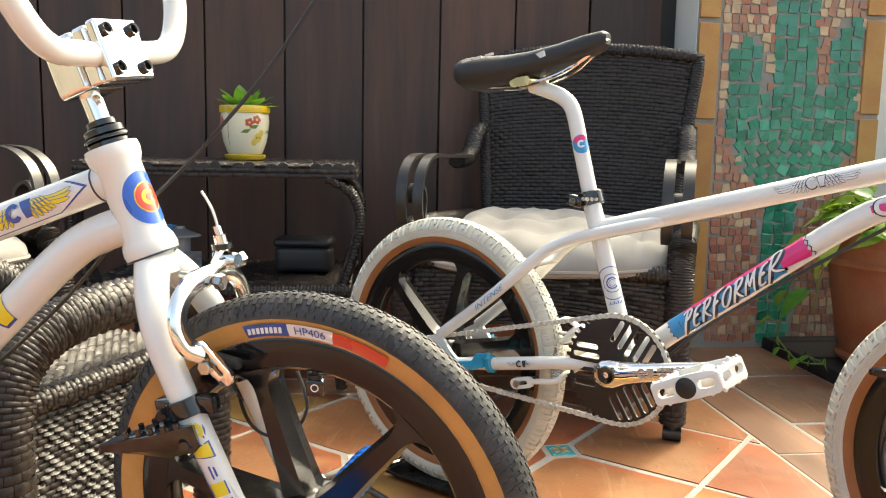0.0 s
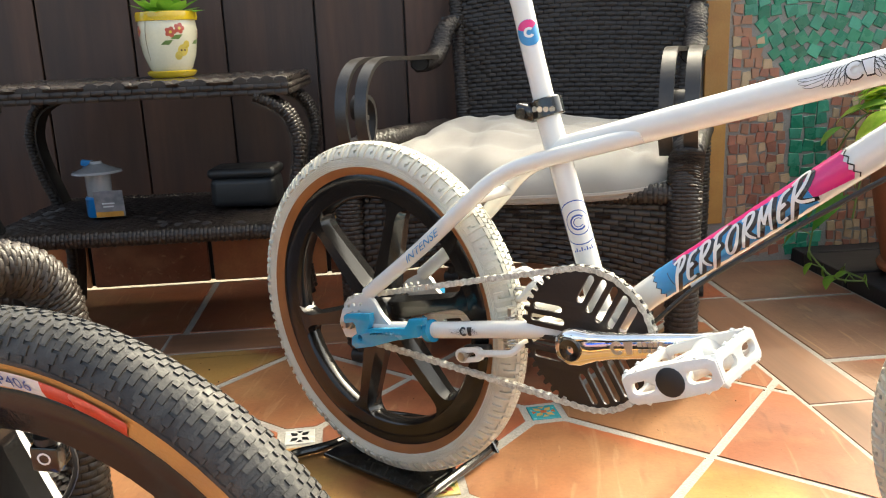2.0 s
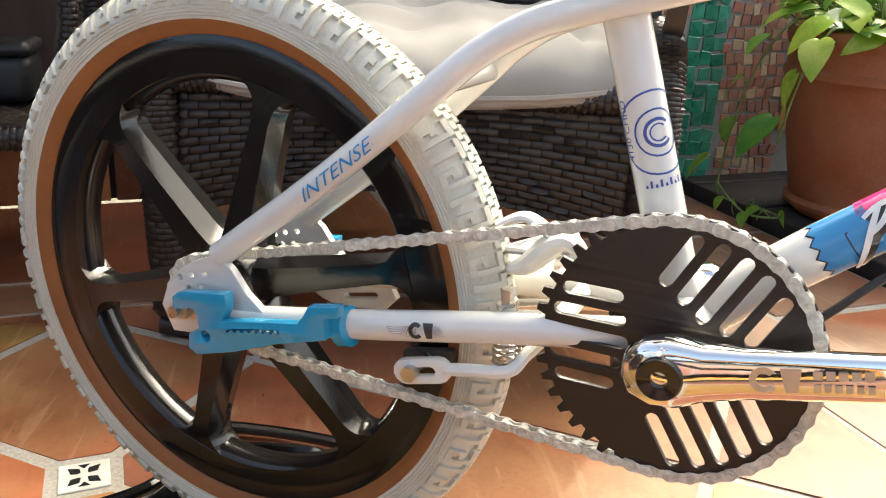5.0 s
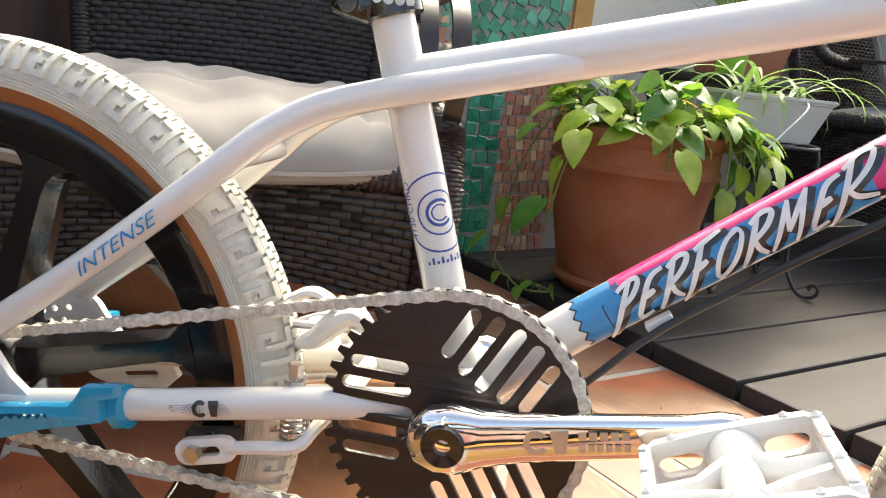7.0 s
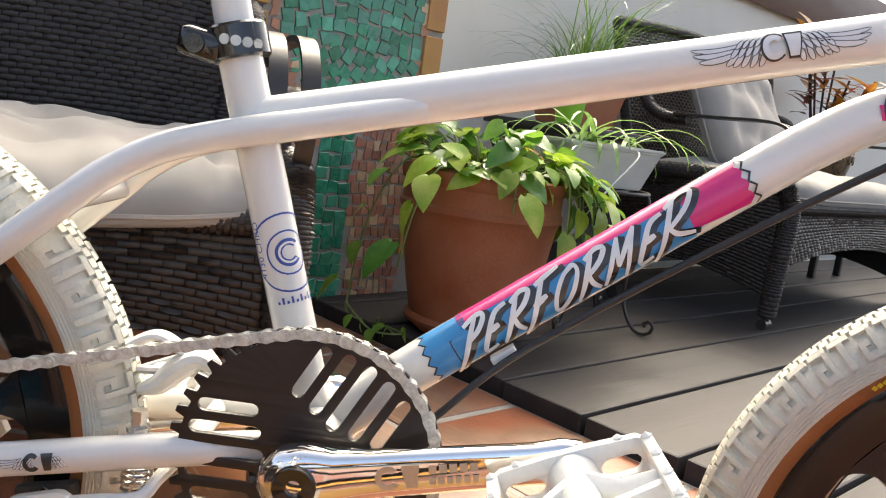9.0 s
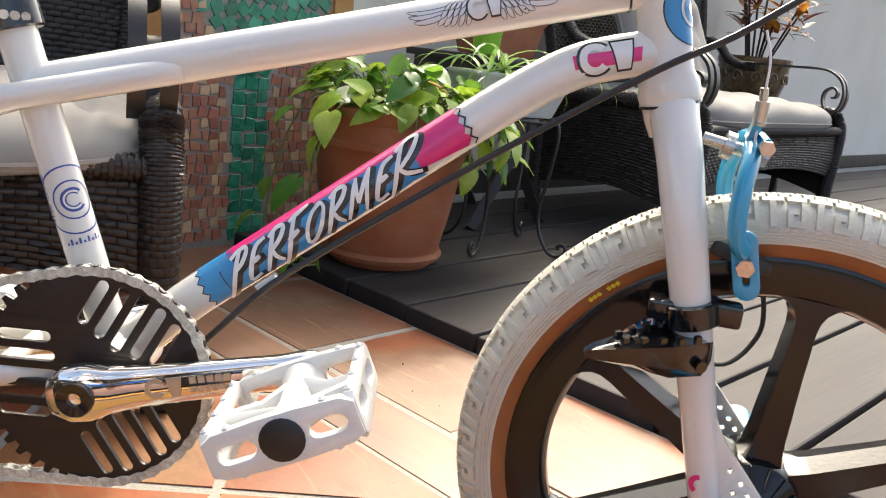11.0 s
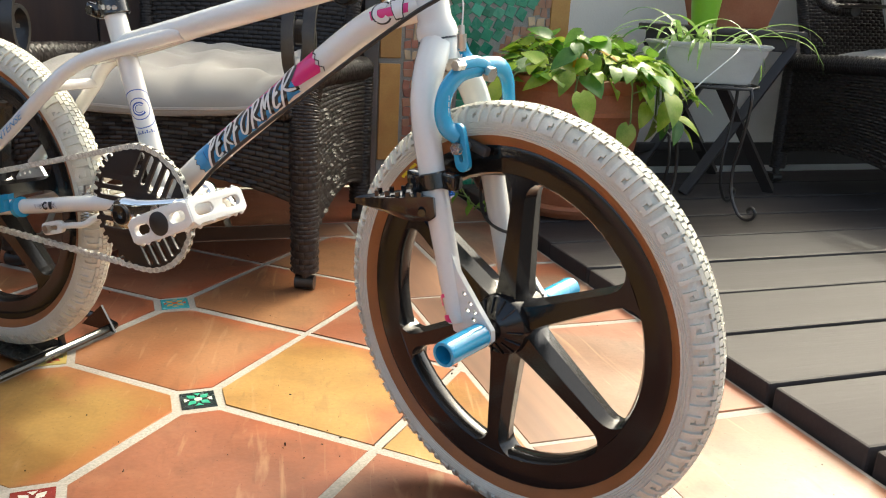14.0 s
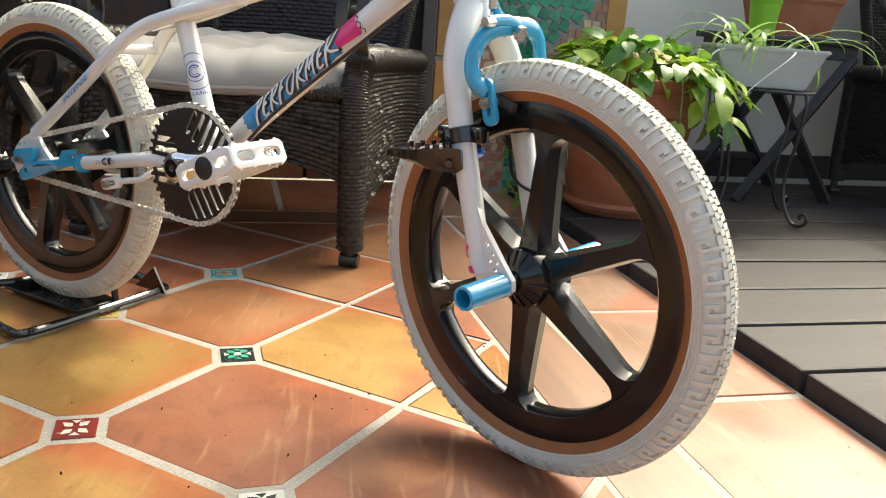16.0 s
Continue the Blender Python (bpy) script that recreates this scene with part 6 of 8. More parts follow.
        for a0 in (135.3, 130.6):
            nb = bmesh.new()
            for e in range(3):
                a = radians(a0 + 1.1 - e * 1.1)
                box(nb, 0.0036, 0.0030, 0.0006, wm @ pose(0.2085 * math.cos(a), 0.2085 * math.sin(a), 0.0206, 0, 0, math.degrees(a)) @ pose(0, 0, 0, 0, -24, 20))
            part("marking", nb, M["ink_yellow"], fw)
        nb = bmesh.new()
        for k in range(5):
            box(nb, 0.003, 0.0006, 0.0050, S @ pose(0.4585, -0.0565, 0.474 + k * 0.0066, 0, 0, 8))
        part("marking", nb, M["ink_white"], brake)
    else:
        hc = HT0.lerp(HT1, 0.48)
        for r, key, ly in ((0.0270, "ink_white", 1), (0.0258, "ink_navy", 2), (0.0150, "ink_yellow", 3), (0.0138, "ink_red", 4)):
            decal(head, [ring2(r, 36, sx=1.1)], hc, AXIS, (1, -0.30, 0), 0.0192 * hs, M[key if key != "ink_navy" else "ink_blue_deep"], layer=ly, label="round blue and red head badge" if ly == 2 else "")
        decal(head, block_g(0, 0, 0.015), hc, AXIS, (1, -0.30, 0), 0.0192 * hs, M["ink_yellow"], layer=5, m2=pose(0, 0, 0, 0, 0, -90))
        q0, q1 = Vector((0.158, 0, 0.4465)), Vector((0.246, 0, 0.5160))
        decal(down_tube, block_t(0.086, 0, 0.036) + block_g(0.052, 0, 0.036), q0, q1 - q0, (0, -1, 0.1), dr, M["ink_navy"], layer=1)
        decal(down_tube, block_t(0.087, 0.001, 0.031) + block_g(0.053, 0.001, 0.031), q0, q1 - q0, (0, -1, 0.1), dr, M["ink_yellow"], layer=2, label="yellow and navy block emblem")
        decal(down_tube, [rect(-0.09 + e * 0.024, -0.012, -0.072 + e * 0.024, 0.012) for e in range(4)], q0, q1 - q0, (0, -1, 0.1), dr, M["ink_navy"], layer=1)
        f0, f1 = Vector((0.4395, -0.0518, 0.396)), Vector((0.470, -0.052, 0.275))
        for ly, key, sc2 in ((1, "ink_navy", 1.0), (2, "ink_yellow", 0.82)):
            mb = outline_mesh(block_g(0.012, 0, 0.022 * sc2) + block_t(0.033, 0, 0.022 * sc2) + [rect(0.066 + e * 0.018, -0.009 * sc2, 0.080 + e * 0.018, 0.009 * sc2) for e in range(3)])
            wrap(mb, f0, f1 - f0, (0.3, -1, 0), 0.0138, 0.0003 * ly)
            mb.transform(SF)
            part("decal", mb, M[key], fork)
        mb = outline_mesh([rect(0.048, -0.001, 0.062, 0.001), rect(0.050, 0.003, 0.060, 0.005), rect(0.045, -0.011, 0.120, -0.0095)])
        wrap(mb, f0, f1 - f0, (0.3, -1, 0), 0.0138, 0.0003)
        mb.transform(SF)
        part("decal", mb, M["ink_navy"], fork)
        bm = bmesh.new()
        tube(bm, [(0.540, 0, 0.415), (0.5435, 0, 0.434)], 0.0036, 10)
        tube(bm, [(0.539, 0, 0.412), (0.5395, 0, 0.417)], 0.0075, 12)
        bm.transform(SF)
        valve = part("valve", bm, M["black_plastic"], [o for o in bike.children if o.name.startswith("front_wheel")][0])
        bm = bmesh.new()
        box(bm, 0.0175, 0.0175, 0.0175, SF @ pose(0.5385, 0, 0.4035, 0, 8, 20), 0.002, 2)
        cap = part("valve_cap", bm, M["black_metal"], valve, "black cube-shaped valve cap")
        bm = bmesh.new()
        merge(bm, outline_mesh([ring2(0.0042, 12, 0, 0.001), ring2(0.0030, 12, 0, 0.001)], 0.0001), SF @ pose(0.5385, 0, 0.4035, 0, 8, 20) @ pose(0, -0.0089, 0, 90))
        merge(bm, outline_mesh([ring2(0.0040, 12), ring2(0.0028, 12)], 0.0001), SF @ pose(0.5385, 0, 0.4035, 0, 8, 20) @ pose(-0.0089, 0, 0, 90, 0, -90))
        part("marking", bm, M["ink_white"], valve)
        # tyre label: coloured patches on the near sidewall
        fw = [o for o in bike.children if o.name.startswith("front_wheel")][0]
        wm = S @ pose(FA + rake, 0, FA_Z + drop, 90)
        for a0, a1, key in ((104, 91, "ink_navy"), (91, 78, "ink_white"), (78, 62, "ink_red")):
            nb = bmesh.new()
            n = 8
            vs = [[nb.verts.new(wm @ Vector((r * math.cos(radians(a0 + (a1 - a0) * k / n)), r * math.sin(radians(a0 + (a1 - a0) * k / n)), y))) for r, y in ((0.2050, 0.0188), (0.2110, 0.0220), (0.2190, 0.0243))] for k in range(n + 1)]
            for q, w in zip(vs, vs[1:]):
                for e in range(2):
                    nb.faces.new((q[e], w[e], w[e + 1], q[e + 1]))
            part("label", nb, M[key], fw)
        for s, a_mid, key, size in (("HP406", 84.5, "ink_navy", 0.0125),):
            nb = text_bm(s, size)
            for v in nb.verts:
                a = radians(a_mid) - v.co.x / 0.2125
                r = 0.2120 + v.co.y
                v.co = wm @ Vector((r * math.cos(a), r * math.sin(a), 0.0229 + (r - 0.2120) * 0.38))
            part("lettering", nb, M[key], fw)
        nb = bmesh.new()
        for e in range(8):
            a = radians(102.6 - e * 1.35)
            box(nb, 0.0060, 0.0032, 0.0006, wm @ pose(0.2120 * math.cos(a), 0.2120 * math.sin(a), 0.0229, 0, 0, math.degrees(a)))
        part("marking", nb, M["ink_white"], fw)
    return bike


M["ink_blue_deep"] = mat("ink_blue_deep", (0.02, 0.10, 0.50), 0.3, vary=0.04, bump=0, coat=0.4)
BIKE_B = pose(0.6388, 1.0104, 0, 0, 0, -33.5)
make_bike("white freestyle bicycle with white tyres, black six-spoke wheels and blue pegs", BIKE_B, -14.5, True)
A_POSE = pose(-0.2921, 0.5899, -0.014, 0, 0, -4.1) @ pose(0, 0, 0, 1.9, 0, 0) @ pose(0, 0, 0, 0, -1.5, 0)
bike_a = make_bike("white freestyle bicycle with black tyres, amber sidewalls and chrome brake", A_POSE, -10.8, False)


def slacken(bike, degrees):
    """Lay the front of a frame back about its front axle; the rear end stays where it is."""
    hub = pose(FA + 0.026, 0, FA_Z - 0.006)
    turn = pose(0, 0, -0.008) @ hub @ pose(0, 0, 0, 0, -degrees, 0) @ hub.inverted()
    for child in bike.children:
        if "wheel" in child.name:
            continue
        for ob in [child] + list(child.children_recursive):
            if ob.type != "MESH" or ob.data.users > 1:
                continue
            for v in ob.data.vertices:
                q = min(1.0, max(0.0, (v.co.x - RA) / (0.26 - RA)))
                v.co = v.co.lerp(turn @ v.co, q * q * (3 - 2 * q))


slacken(bike_a, 4.3)

# ---- woven furniture ----
wr = random.Random(3)
WK = [M["wicker"], M["gap_shade"]]

def weave(bm, f, su, sv, cell=0.024, row=0.0095, lift=0.0058, flip=1.0, s0=0.0, s1=1.0, keep=None):
    """Rows of flat strands over a surface f(s, t); su, sv: its size in metres."""
    rows = max(2, int(sv / row))
    cols = max(2, int(su / cell))
    e = 1e-3
    for j in range(rows):
        for i in range(-1, cols + 1):
            a = (i + (0.5 if j % 2 else 0.0)) / cols
            b = a + 0.94 / cols
            a, b = max(a, s0), min(b, s1)
            up = lift * wr.uniform(0.75, 1.45)
            if b - a < 0.25 / cols:
                continue
            sh = wr.uniform(-0.05, 0.05)
            t0, t1 = max((j + 0.03 + sh) / rows, 0), min((j + 0.97 + sh) / rows, 1)
            if keep and not keep((a + b) / 2, (t0 + t1) / 2):
                continue
            grid = []
            for s, hs in ((a, 0.1), (a + (b - a) * 0.3, 1.0), (a + (b - a) * 0.7, 1.0), (b, 0.1)):
                p, ps, pt = f(s, (t0 + t1) / 2), f(min(s + e, 1), (t0 + t1) / 2), f(s, min((t0 + t1) / 2 + e, 1))
                if s + e > 1:
                    ps = p + (p - f(s - e, (t0 + t1) / 2))
                n = (ps - p).cross(pt - p)
                n = n.normalized() * flip if n.length > 1e-12 else Vector((0, 0, 1))
                grid.append([f(s, t0) + n * (up * hs * 0.25), p + n * (up * (0.35 + hs * 0.65)), f(s, t1) + n * (up * hs * 0.25)])
            vs = [[bm.verts.new(q) for q in r] for r in grid]
            for r, w in zip(vs, vs[1:]):
                for k in range(2):
                    q = (r[k], w[k], w[k + 1], r[k + 1])
                    bm.faces.new(q if flip > 0 else q[::-1])
    return bm


def sheet(bm, f, n=8, m=8, thick=0.006, flip=1.0):
    """A thin backing of the same surface, its faces near-black as shade between strands."""
    e = 1e-3
    lay = []
    for o in (-0.0008, -thick):
        g = []
        for i in range(n + 1):
            row = []
            for j in range(m + 1):
                s, t = i / n, j / m
                p = f(s, t)
                a, b = f(min(s + e, 1), t) - f(max(s - e, 0), t), f(s, min(t + e, 1)) - f(s, max(t - e, 0))
                nn = a.cross(b)
                nn = nn.normalized() * flip if nn.length > 1e-12 else Z3
                row.append(bm.verts.new(p + nn * o))
            g.append(row)
        lay.append(g)
    for g, s in zip(lay, (1, -1)):
        for i in range(n):
            for j in range(m):
                q = (g[i][j], g[i + 1][j], g[i + 1][j + 1], g[i][j + 1])
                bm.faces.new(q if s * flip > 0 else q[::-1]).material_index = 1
    edge = [(i, 0) for i in range(n)] + [(n, j) for j in range(m)] + [(n - i, m) for i in range(n)] + [(0, m - j) for j in range(m)]
    for (a, b), (c, d) in zip(edge, edge[1:] + edge[:1]):
        bm.faces.new((lay[0][a][b], lay[1][a][b], lay[1][c][d], lay[0][c][d]))
    return bm


def roll(bm, pts, r, turns=0.011, seg=10, flat=(1, 1)):
    """A bar wrapped in woven strands: a core coloured near-black as their shade, and strands laid over it."""
    pts = [Vector(p) for p in pts]
    out = []
    for a, b in zip(pts, pts[1:]):
        n = max(1, int((b - a).length / 0.022))
        out += [a.lerp(b, k / n) for k in range(n)]
    out.append(pts[-1])
    first = len(bm.faces)
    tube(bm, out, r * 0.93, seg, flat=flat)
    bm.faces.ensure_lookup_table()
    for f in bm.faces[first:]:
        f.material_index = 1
    fr = frames_along(out)
    n = len(fr) - 1

    def around(s, t):
        k = min(int(t * n), n - 1)
        q = t * n - k
        (p0, a0, b0), (p1, a1, b1) = fr[k], fr[k + 1]
        c, d = math.cos(s * math.tau) * r * flat[0], math.sin(s * math.tau) * r * flat[1]
        return p0.lerp(p1, q) + a0.lerp(a1, q) * c + b0.lerp(b1, q) * d

    length = sum((b - a).length for a, b in zip(out, out[1:]))
    weave(bm, around, math.tau * r, length, max(0.017, math.tau * r / 9.0), 0.0085, 0.0032, around_sign(around))
    return bm


def around_sign(f):
    """+1 where f's own normal looks outwards from the bar."""
    p, c = f(0.0, 0.5), (f(0.0, 0.5) + f(0.5, 0.5)) / 2
    nrm = (f(0.01, 0.5) - p).cross(f(0.0, 0.51) - p)
    return 1.0 if nrm.dot(p - c) > 0 else -1.0


def sag_front(x, y):
    """How far the front of a cushion hangs over the seat's edge."""
    f = min(max((-y - 0.25) / 0.75, 0.0), 1.0)
    return f * f * (0.50 + 0.50 * math.cos(x * 1.7 + 0.25))


def cushion_bm(sx, sy, sz, seed, soft=0.010, sag=0.0, n=30, droop=0.0):
    """A stuffed box cushion with tufted wrinkles, centred, its base at z=0."""
    bm = bmesh.new()
    top, bot = [], []
    for i in range(n + 1):
        rt, rb = [], []
        for j in range(n + 1):
            x, y = math.sin(math.pi / 2 * (i / n * 2 - 1)), math.sin(math.pi / 2 * (j / n * 2 - 1))
            e = (1 - abs(x) ** 5) * (1 - abs(y) ** 5)
            e = max(e, 0) ** 0.42
            rc = 1 - 0.035 * (abs(x) ** 6 * abs(y) ** 6) * 3
            px, py = x * sx / 2 * rc, y * sy / 2 * rc
            w = noise.noise(Vector((px * 5 + seed, py * 5, seed))) * soft * 1.1 + noise.noise(Vector((px * 13 + seed, py * 11, 3.1))) * soft * 0.75
            w += -(max(0.0, 1 - 5 * abs(noise.noise(Vector((px * 8 + 2 * seed, py * 5 + px * 5, 8.8)))))) * soft * 0.5
            for bu in (-0.52, 0.0, 0.52):          # buttons pull the cover in
                for bv in (-0.45, 0.25):
                    w -= soft * 1.5 * math.exp(-((x - bu) ** 2 + (y - bv) ** 2) / 0.030)
            rt.append(bm.verts.new((px, py, sz * 0.32 + sz * 0.68 * e + w * e - sag * (1 - x * x) * (1 - y * y))))
            rb.append(bm.verts.new((px, py, sz * 0.32 - sz * 0.32 * e + 0.2 * w * e)) if 0 < i < n and 0 < j < n else rt[-1])
        top.append(rt)
        bot.append(rb)
    for v in bm.verts:
        v.co.z -= droop * sag_front(v.co.x / (sx / 2), v.co.y / (sy / 2))
    for i in range(n):
        for j in range(n):
            bm.faces.new((top[i][j], top[i + 1][j], top[i + 1][j + 1], top[i][j + 1]))
            try:
                bm.faces.new((bot[i][j + 1], bot[i + 1][j + 1], bot[i + 1][j], bot[i][j]))
            except ValueError:
                pass
    return bm


def piping(bm, sx, sy, z, r=0.0045, droop=0.0):
    pts = []
    for k in range(48):
        a = k * math.tau / 48
        c, s = math.cos(a), math.sin(a)
        pts.append((sx / 2 * 0.995 * math.copysign(abs(c) ** 0.28, c), sy / 2 * 0.995 * math.copysign(abs(s) ** 0.28, s), z - droop * sag_front(math.copysign(abs(c) ** 0.28, c), math.copysign(abs(s) ** 0.28, s))))
    tube(bm, pts, r, 6, closed=True)
    return bm


M["piping"] = mat("piping", (0.34, 0.30, 0.26), 0.8, vary=0.08, bump=0.1)
M["glass_top"] = mat("glass_top", (0.10, 0.085, 0.075), 0.12, vary=0.15, scale=8, fine=120, bump=0.04, second=(0.16, 0.14, 0.12), coat=0.5)


def make_chair(name, label, at, width, category="armchair", arms=True):
    """A wicker seat with iron arms; faces -y; the origin on the ground under its middle."""
    ch = thing(name, label, category, at, "wicker armchairs" if category == "armchair" else "")
    hw = width / 2
    wk, ir = WK, M["wrought_iron"]
    # front apron with an arched foot
    bm = bmesh.new()
    f = lambda s, t: Vector(((s - 0.5) * (width - 0.08), -0.322 - 0.012 * math.sin(t * math.pi), (0.185 + 0.05 * (1 - (2 * s - 1) ** 2)) * (1 - t) + 0.365 * t))
    weave(bm, f, width - 0.08, 0.16, 0.027, 0.0105)
    sheet(bm, f, 10, 3)
    apron = tagged(part("front_apron", bm, wk, ch, "", 80), kind="stuff")
    bm = bmesh.new()
    roll(bm, [(-hw + 0.03, -0.330, 0.372), (hw - 0.03, -0.330, 0.372)], 0.017)
    part("seat_rail", bm, wk, ch, "", 80)
    # sides
    for sx in (-1, 1):
        bm = bmesh.new()
        f = lambda s, t: Vector((sx * (hw - 0.006), -0.300 + s * 0.590, (0.10 + 0.05 * math.sin(s * math.pi)) * (1 - t) + (0.425 - 0.02 * s) * t))
        weave(bm, f, 0.59, 0.30, 0.028, 0.0110, flip=sx)
        sheet(bm, f, 8, 4, flip=sx)
        tagged(part("side_panel", bm, wk, ch, "", 80), kind="stuff")
        bm = bmesh.new()
        pts = smooth_path([(sx * (hw - 0.012), -0.318, 0.04), (sx * (hw - 0.012), -0.328, 0.25), (sx * (hw - 0.012), -0.330, 0.36), (sx * (hw - 0.012), -0.310, 0.415), (sx * (hw - 0.012), -0.270, 0.438), (sx * (hw - 0.012), -0.10, 0.436), (sx * (hw - 0.012), 0.27, 0.418)], 5)
        roll(bm, pts, 0.027, 0.012, 12)
        part("side_rim", bm, wk, ch, "", 80)
        bm = bmesh.new()
        roll(bm, [(sx * (hw - 0.015), 0.275, 0.05), (sx * (hw - 0.015), 0.285, 0.42)], 0.026, 0.012, 10)
        tagged(part("leg", bm, wk, ch, "", 80), kind="stuff")
        for y in (-0.318, 0.275):
            bm = bmesh.new()
            tube(bm, [(sx * (hw - 0.012) - 0.020, y, 0.016), (sx * (hw - 0.012) + 0.020, y, 0.016)], 0.0155, 14)
            tube(bm, [(sx * (hw - 0.012), y, 0.016), (sx * (hw - 0.012), y, 0.055)], 0.012, 10)
            part("foot", bm, ir, ch)
        # arm: a woven bracket from the back, then two flat iron bars ending in a scroll
        if arms:
            bm = bmesh.new()
            roll(bm, smooth_path([(sx * (hw - 0.03), 0.300, 0.690), (sx * (hw - 0.028), 0.245, 0.672), (sx * (hw - 0.026), 0.200, 0.625), (sx * (hw - 0.026), 0.140, 0.600), (sx * (hw - 0.026), 0.060, 0.597)], 4), 0.023, 0.012, 10, flat=(1.0, 0.75))
            part("arm_bracket", bm, wk, ch, "", 80)
            bm = bmesh.new()
            box(bm, 0.050, 0.030, 0.010, pose(sx * (hw - 0.028), 0.300, 0.700), 0.003)
            part("arm_cap", bm, ir, ch)
            for off in (-0.021, 0.021):
                x = sx * (hw - 0.026) + off
                bm = bmesh.new()
                band(bm, smooth_path([(x, 0.100, 0.610), (x, -0.05, 0.612), (x, -0.195, 0.616), (x, -0.265, 0.606), (x, -0.312, 0.570), (x, -0.328, 0.515), (x, -0.318, 0.465), (x, -0.290, 0.437)], 6), 0.024, 0.0085, (1, 0, 0))
                part("arm_bar", bm, ir, ch)
            bm = bmesh.new()
            x = sx * (hw - 0.026)
            band(bm, smooth_path([(x, -0.300, 0.437), (x, -0.262, 0.452), (x, -0.243, 0.492), (x, -0.248, 0.528), (x, -0.275, 0.545), (x, -0.296, 0.530), (x, -0.292, 0.508), (x, -0.277, 0.505)], 6), 0.030, 0.0085, (1, 0, 0))
            part("arm_scroll", bm, ir, ch)
    # back: leaning, wider at the top, with a bowed head
    zb0, zb1 = 0.36, 0.900
    def fb(s, t):
        w = (width - 0.14) * (1 - t) + (width - 0.02) * t
        z = zb0 + (zb1 - zb0 + 0.030 * (1 - (2 * s - 1) ** 2)) * t
        return Vector(((s - 0.5) * w, 0.255 + 0.125 * t + 0.02 * (1 - (2 * s - 1) ** 2) * (1 - t), z))
    bm = bmesh.new()
    weave(bm, fb, width - 0.06, 0.56, 0.028, 0.0110)
    sheet(bm, fb, 12, 6, 0.02)
    tagged(part("backrest", bm, wk, ch, "", 80), kind="stuff")
    bm = bmesh.new()
    pts = [fb(0, k / 6) for k in range(7)] + [fb(k / 10, 1) for k in range(1, 11)] + [fb(1, 1 - k / 6) for k in range(1, 7)]
    roll(bm, pts, 0.0165, 0.012, 8)
    part("back_rim", bm, wk, ch, "", 80)
    bm = bmesh.new()
    f = lambda s, t: Vector(((s - 0.5) * (width - 0.06), -0.31 + t * 0.58, 0.350))
    sheet(bm, f, 2, 2, 0.02)
    part("seat_deck", bm, wk, ch)
    return ch


# the chair behind the bicycle
CH = pose(0.573, 1.905, 0, 0, 0, -13.2) @ Matrix.Diagonal((0.995, 1.0, 0.99, 1))
make_chair("wicker_armchair", "dark brown wicker armchair with black iron scroll arms on the tiles", CH, 0.66)
cu = thing("seat_cushion", "beige crumpled seat cushion hanging over the front of an armchair", "cushion", CH @ pose(0.0, -0.060, 0.374, 2), "armchair cushions")
part("cover", cushion_bm(0.605, 0.590, 0.088, 3.0, 0.019, 0.0, 60, 0.034), M["cushion"], cu, "", 80)
part("piping", piping(bmesh.new(), 0.605, 0.590, 0.032, 0.0045, 0.034), M["piping"], cu)
# the chair at the far end of the table
CH2 = pose(-0.929, 1.204, 0, 0, 0, 70)
make_chair("wicker_armchair", "dark brown wicker armchair with scroll arms beside the side table", CH2, 0.66)
cu = thing("seat_cushion", "beige seat cushion on the armchair by the table", "cushion", CH2 @ pose(0, -0.045, 0.362), "armchair cushions")
part("cover", cushion_bm(0.575, 0.600, 0.105, 9.0, 0.012), M["cushion"], cu, "", 80)
part("piping", piping(bmesh.new(), 0.575, 0.600, 0.034), M["piping"], cu)
# the two-seater on the deck
LS = wpose(3.53, 1.845, 0.034, 1.8)
make_chair("wicker_loveseat", "dark wicker two-seater with iron scroll arms on the deck", LS, 1.26, "sofa")
cu = thing("seat_cushion", "long pale seat cushion on the wicker two-seater", "cushion", LS @ pose(0, -0.045, 0.362))
part("cover", cushion_bm(1.16, 0.610, 0.125, 5.0, 0.014), M["cushion"], cu, "", 80)
part("piping", piping(bmesh.new(), 1.16, 0.610, 0.040), M["piping"], cu)
cu = thing("back_cushion", "pale stuffed cushion leaning on the two-seater's back", "cushion", LS @ pose(-0.14, 0.11, 0.650, 62, 6, 0) @ pose(0, 0, -0.06))
part("cover", cushion_bm(0.60, 0.50, 0.13, 7.0, 0.012), M["cushion"], cu, "", 80)
part("piping", piping(bmesh.new(), 0.60, 0.50, 0.042), M["piping"], cu)

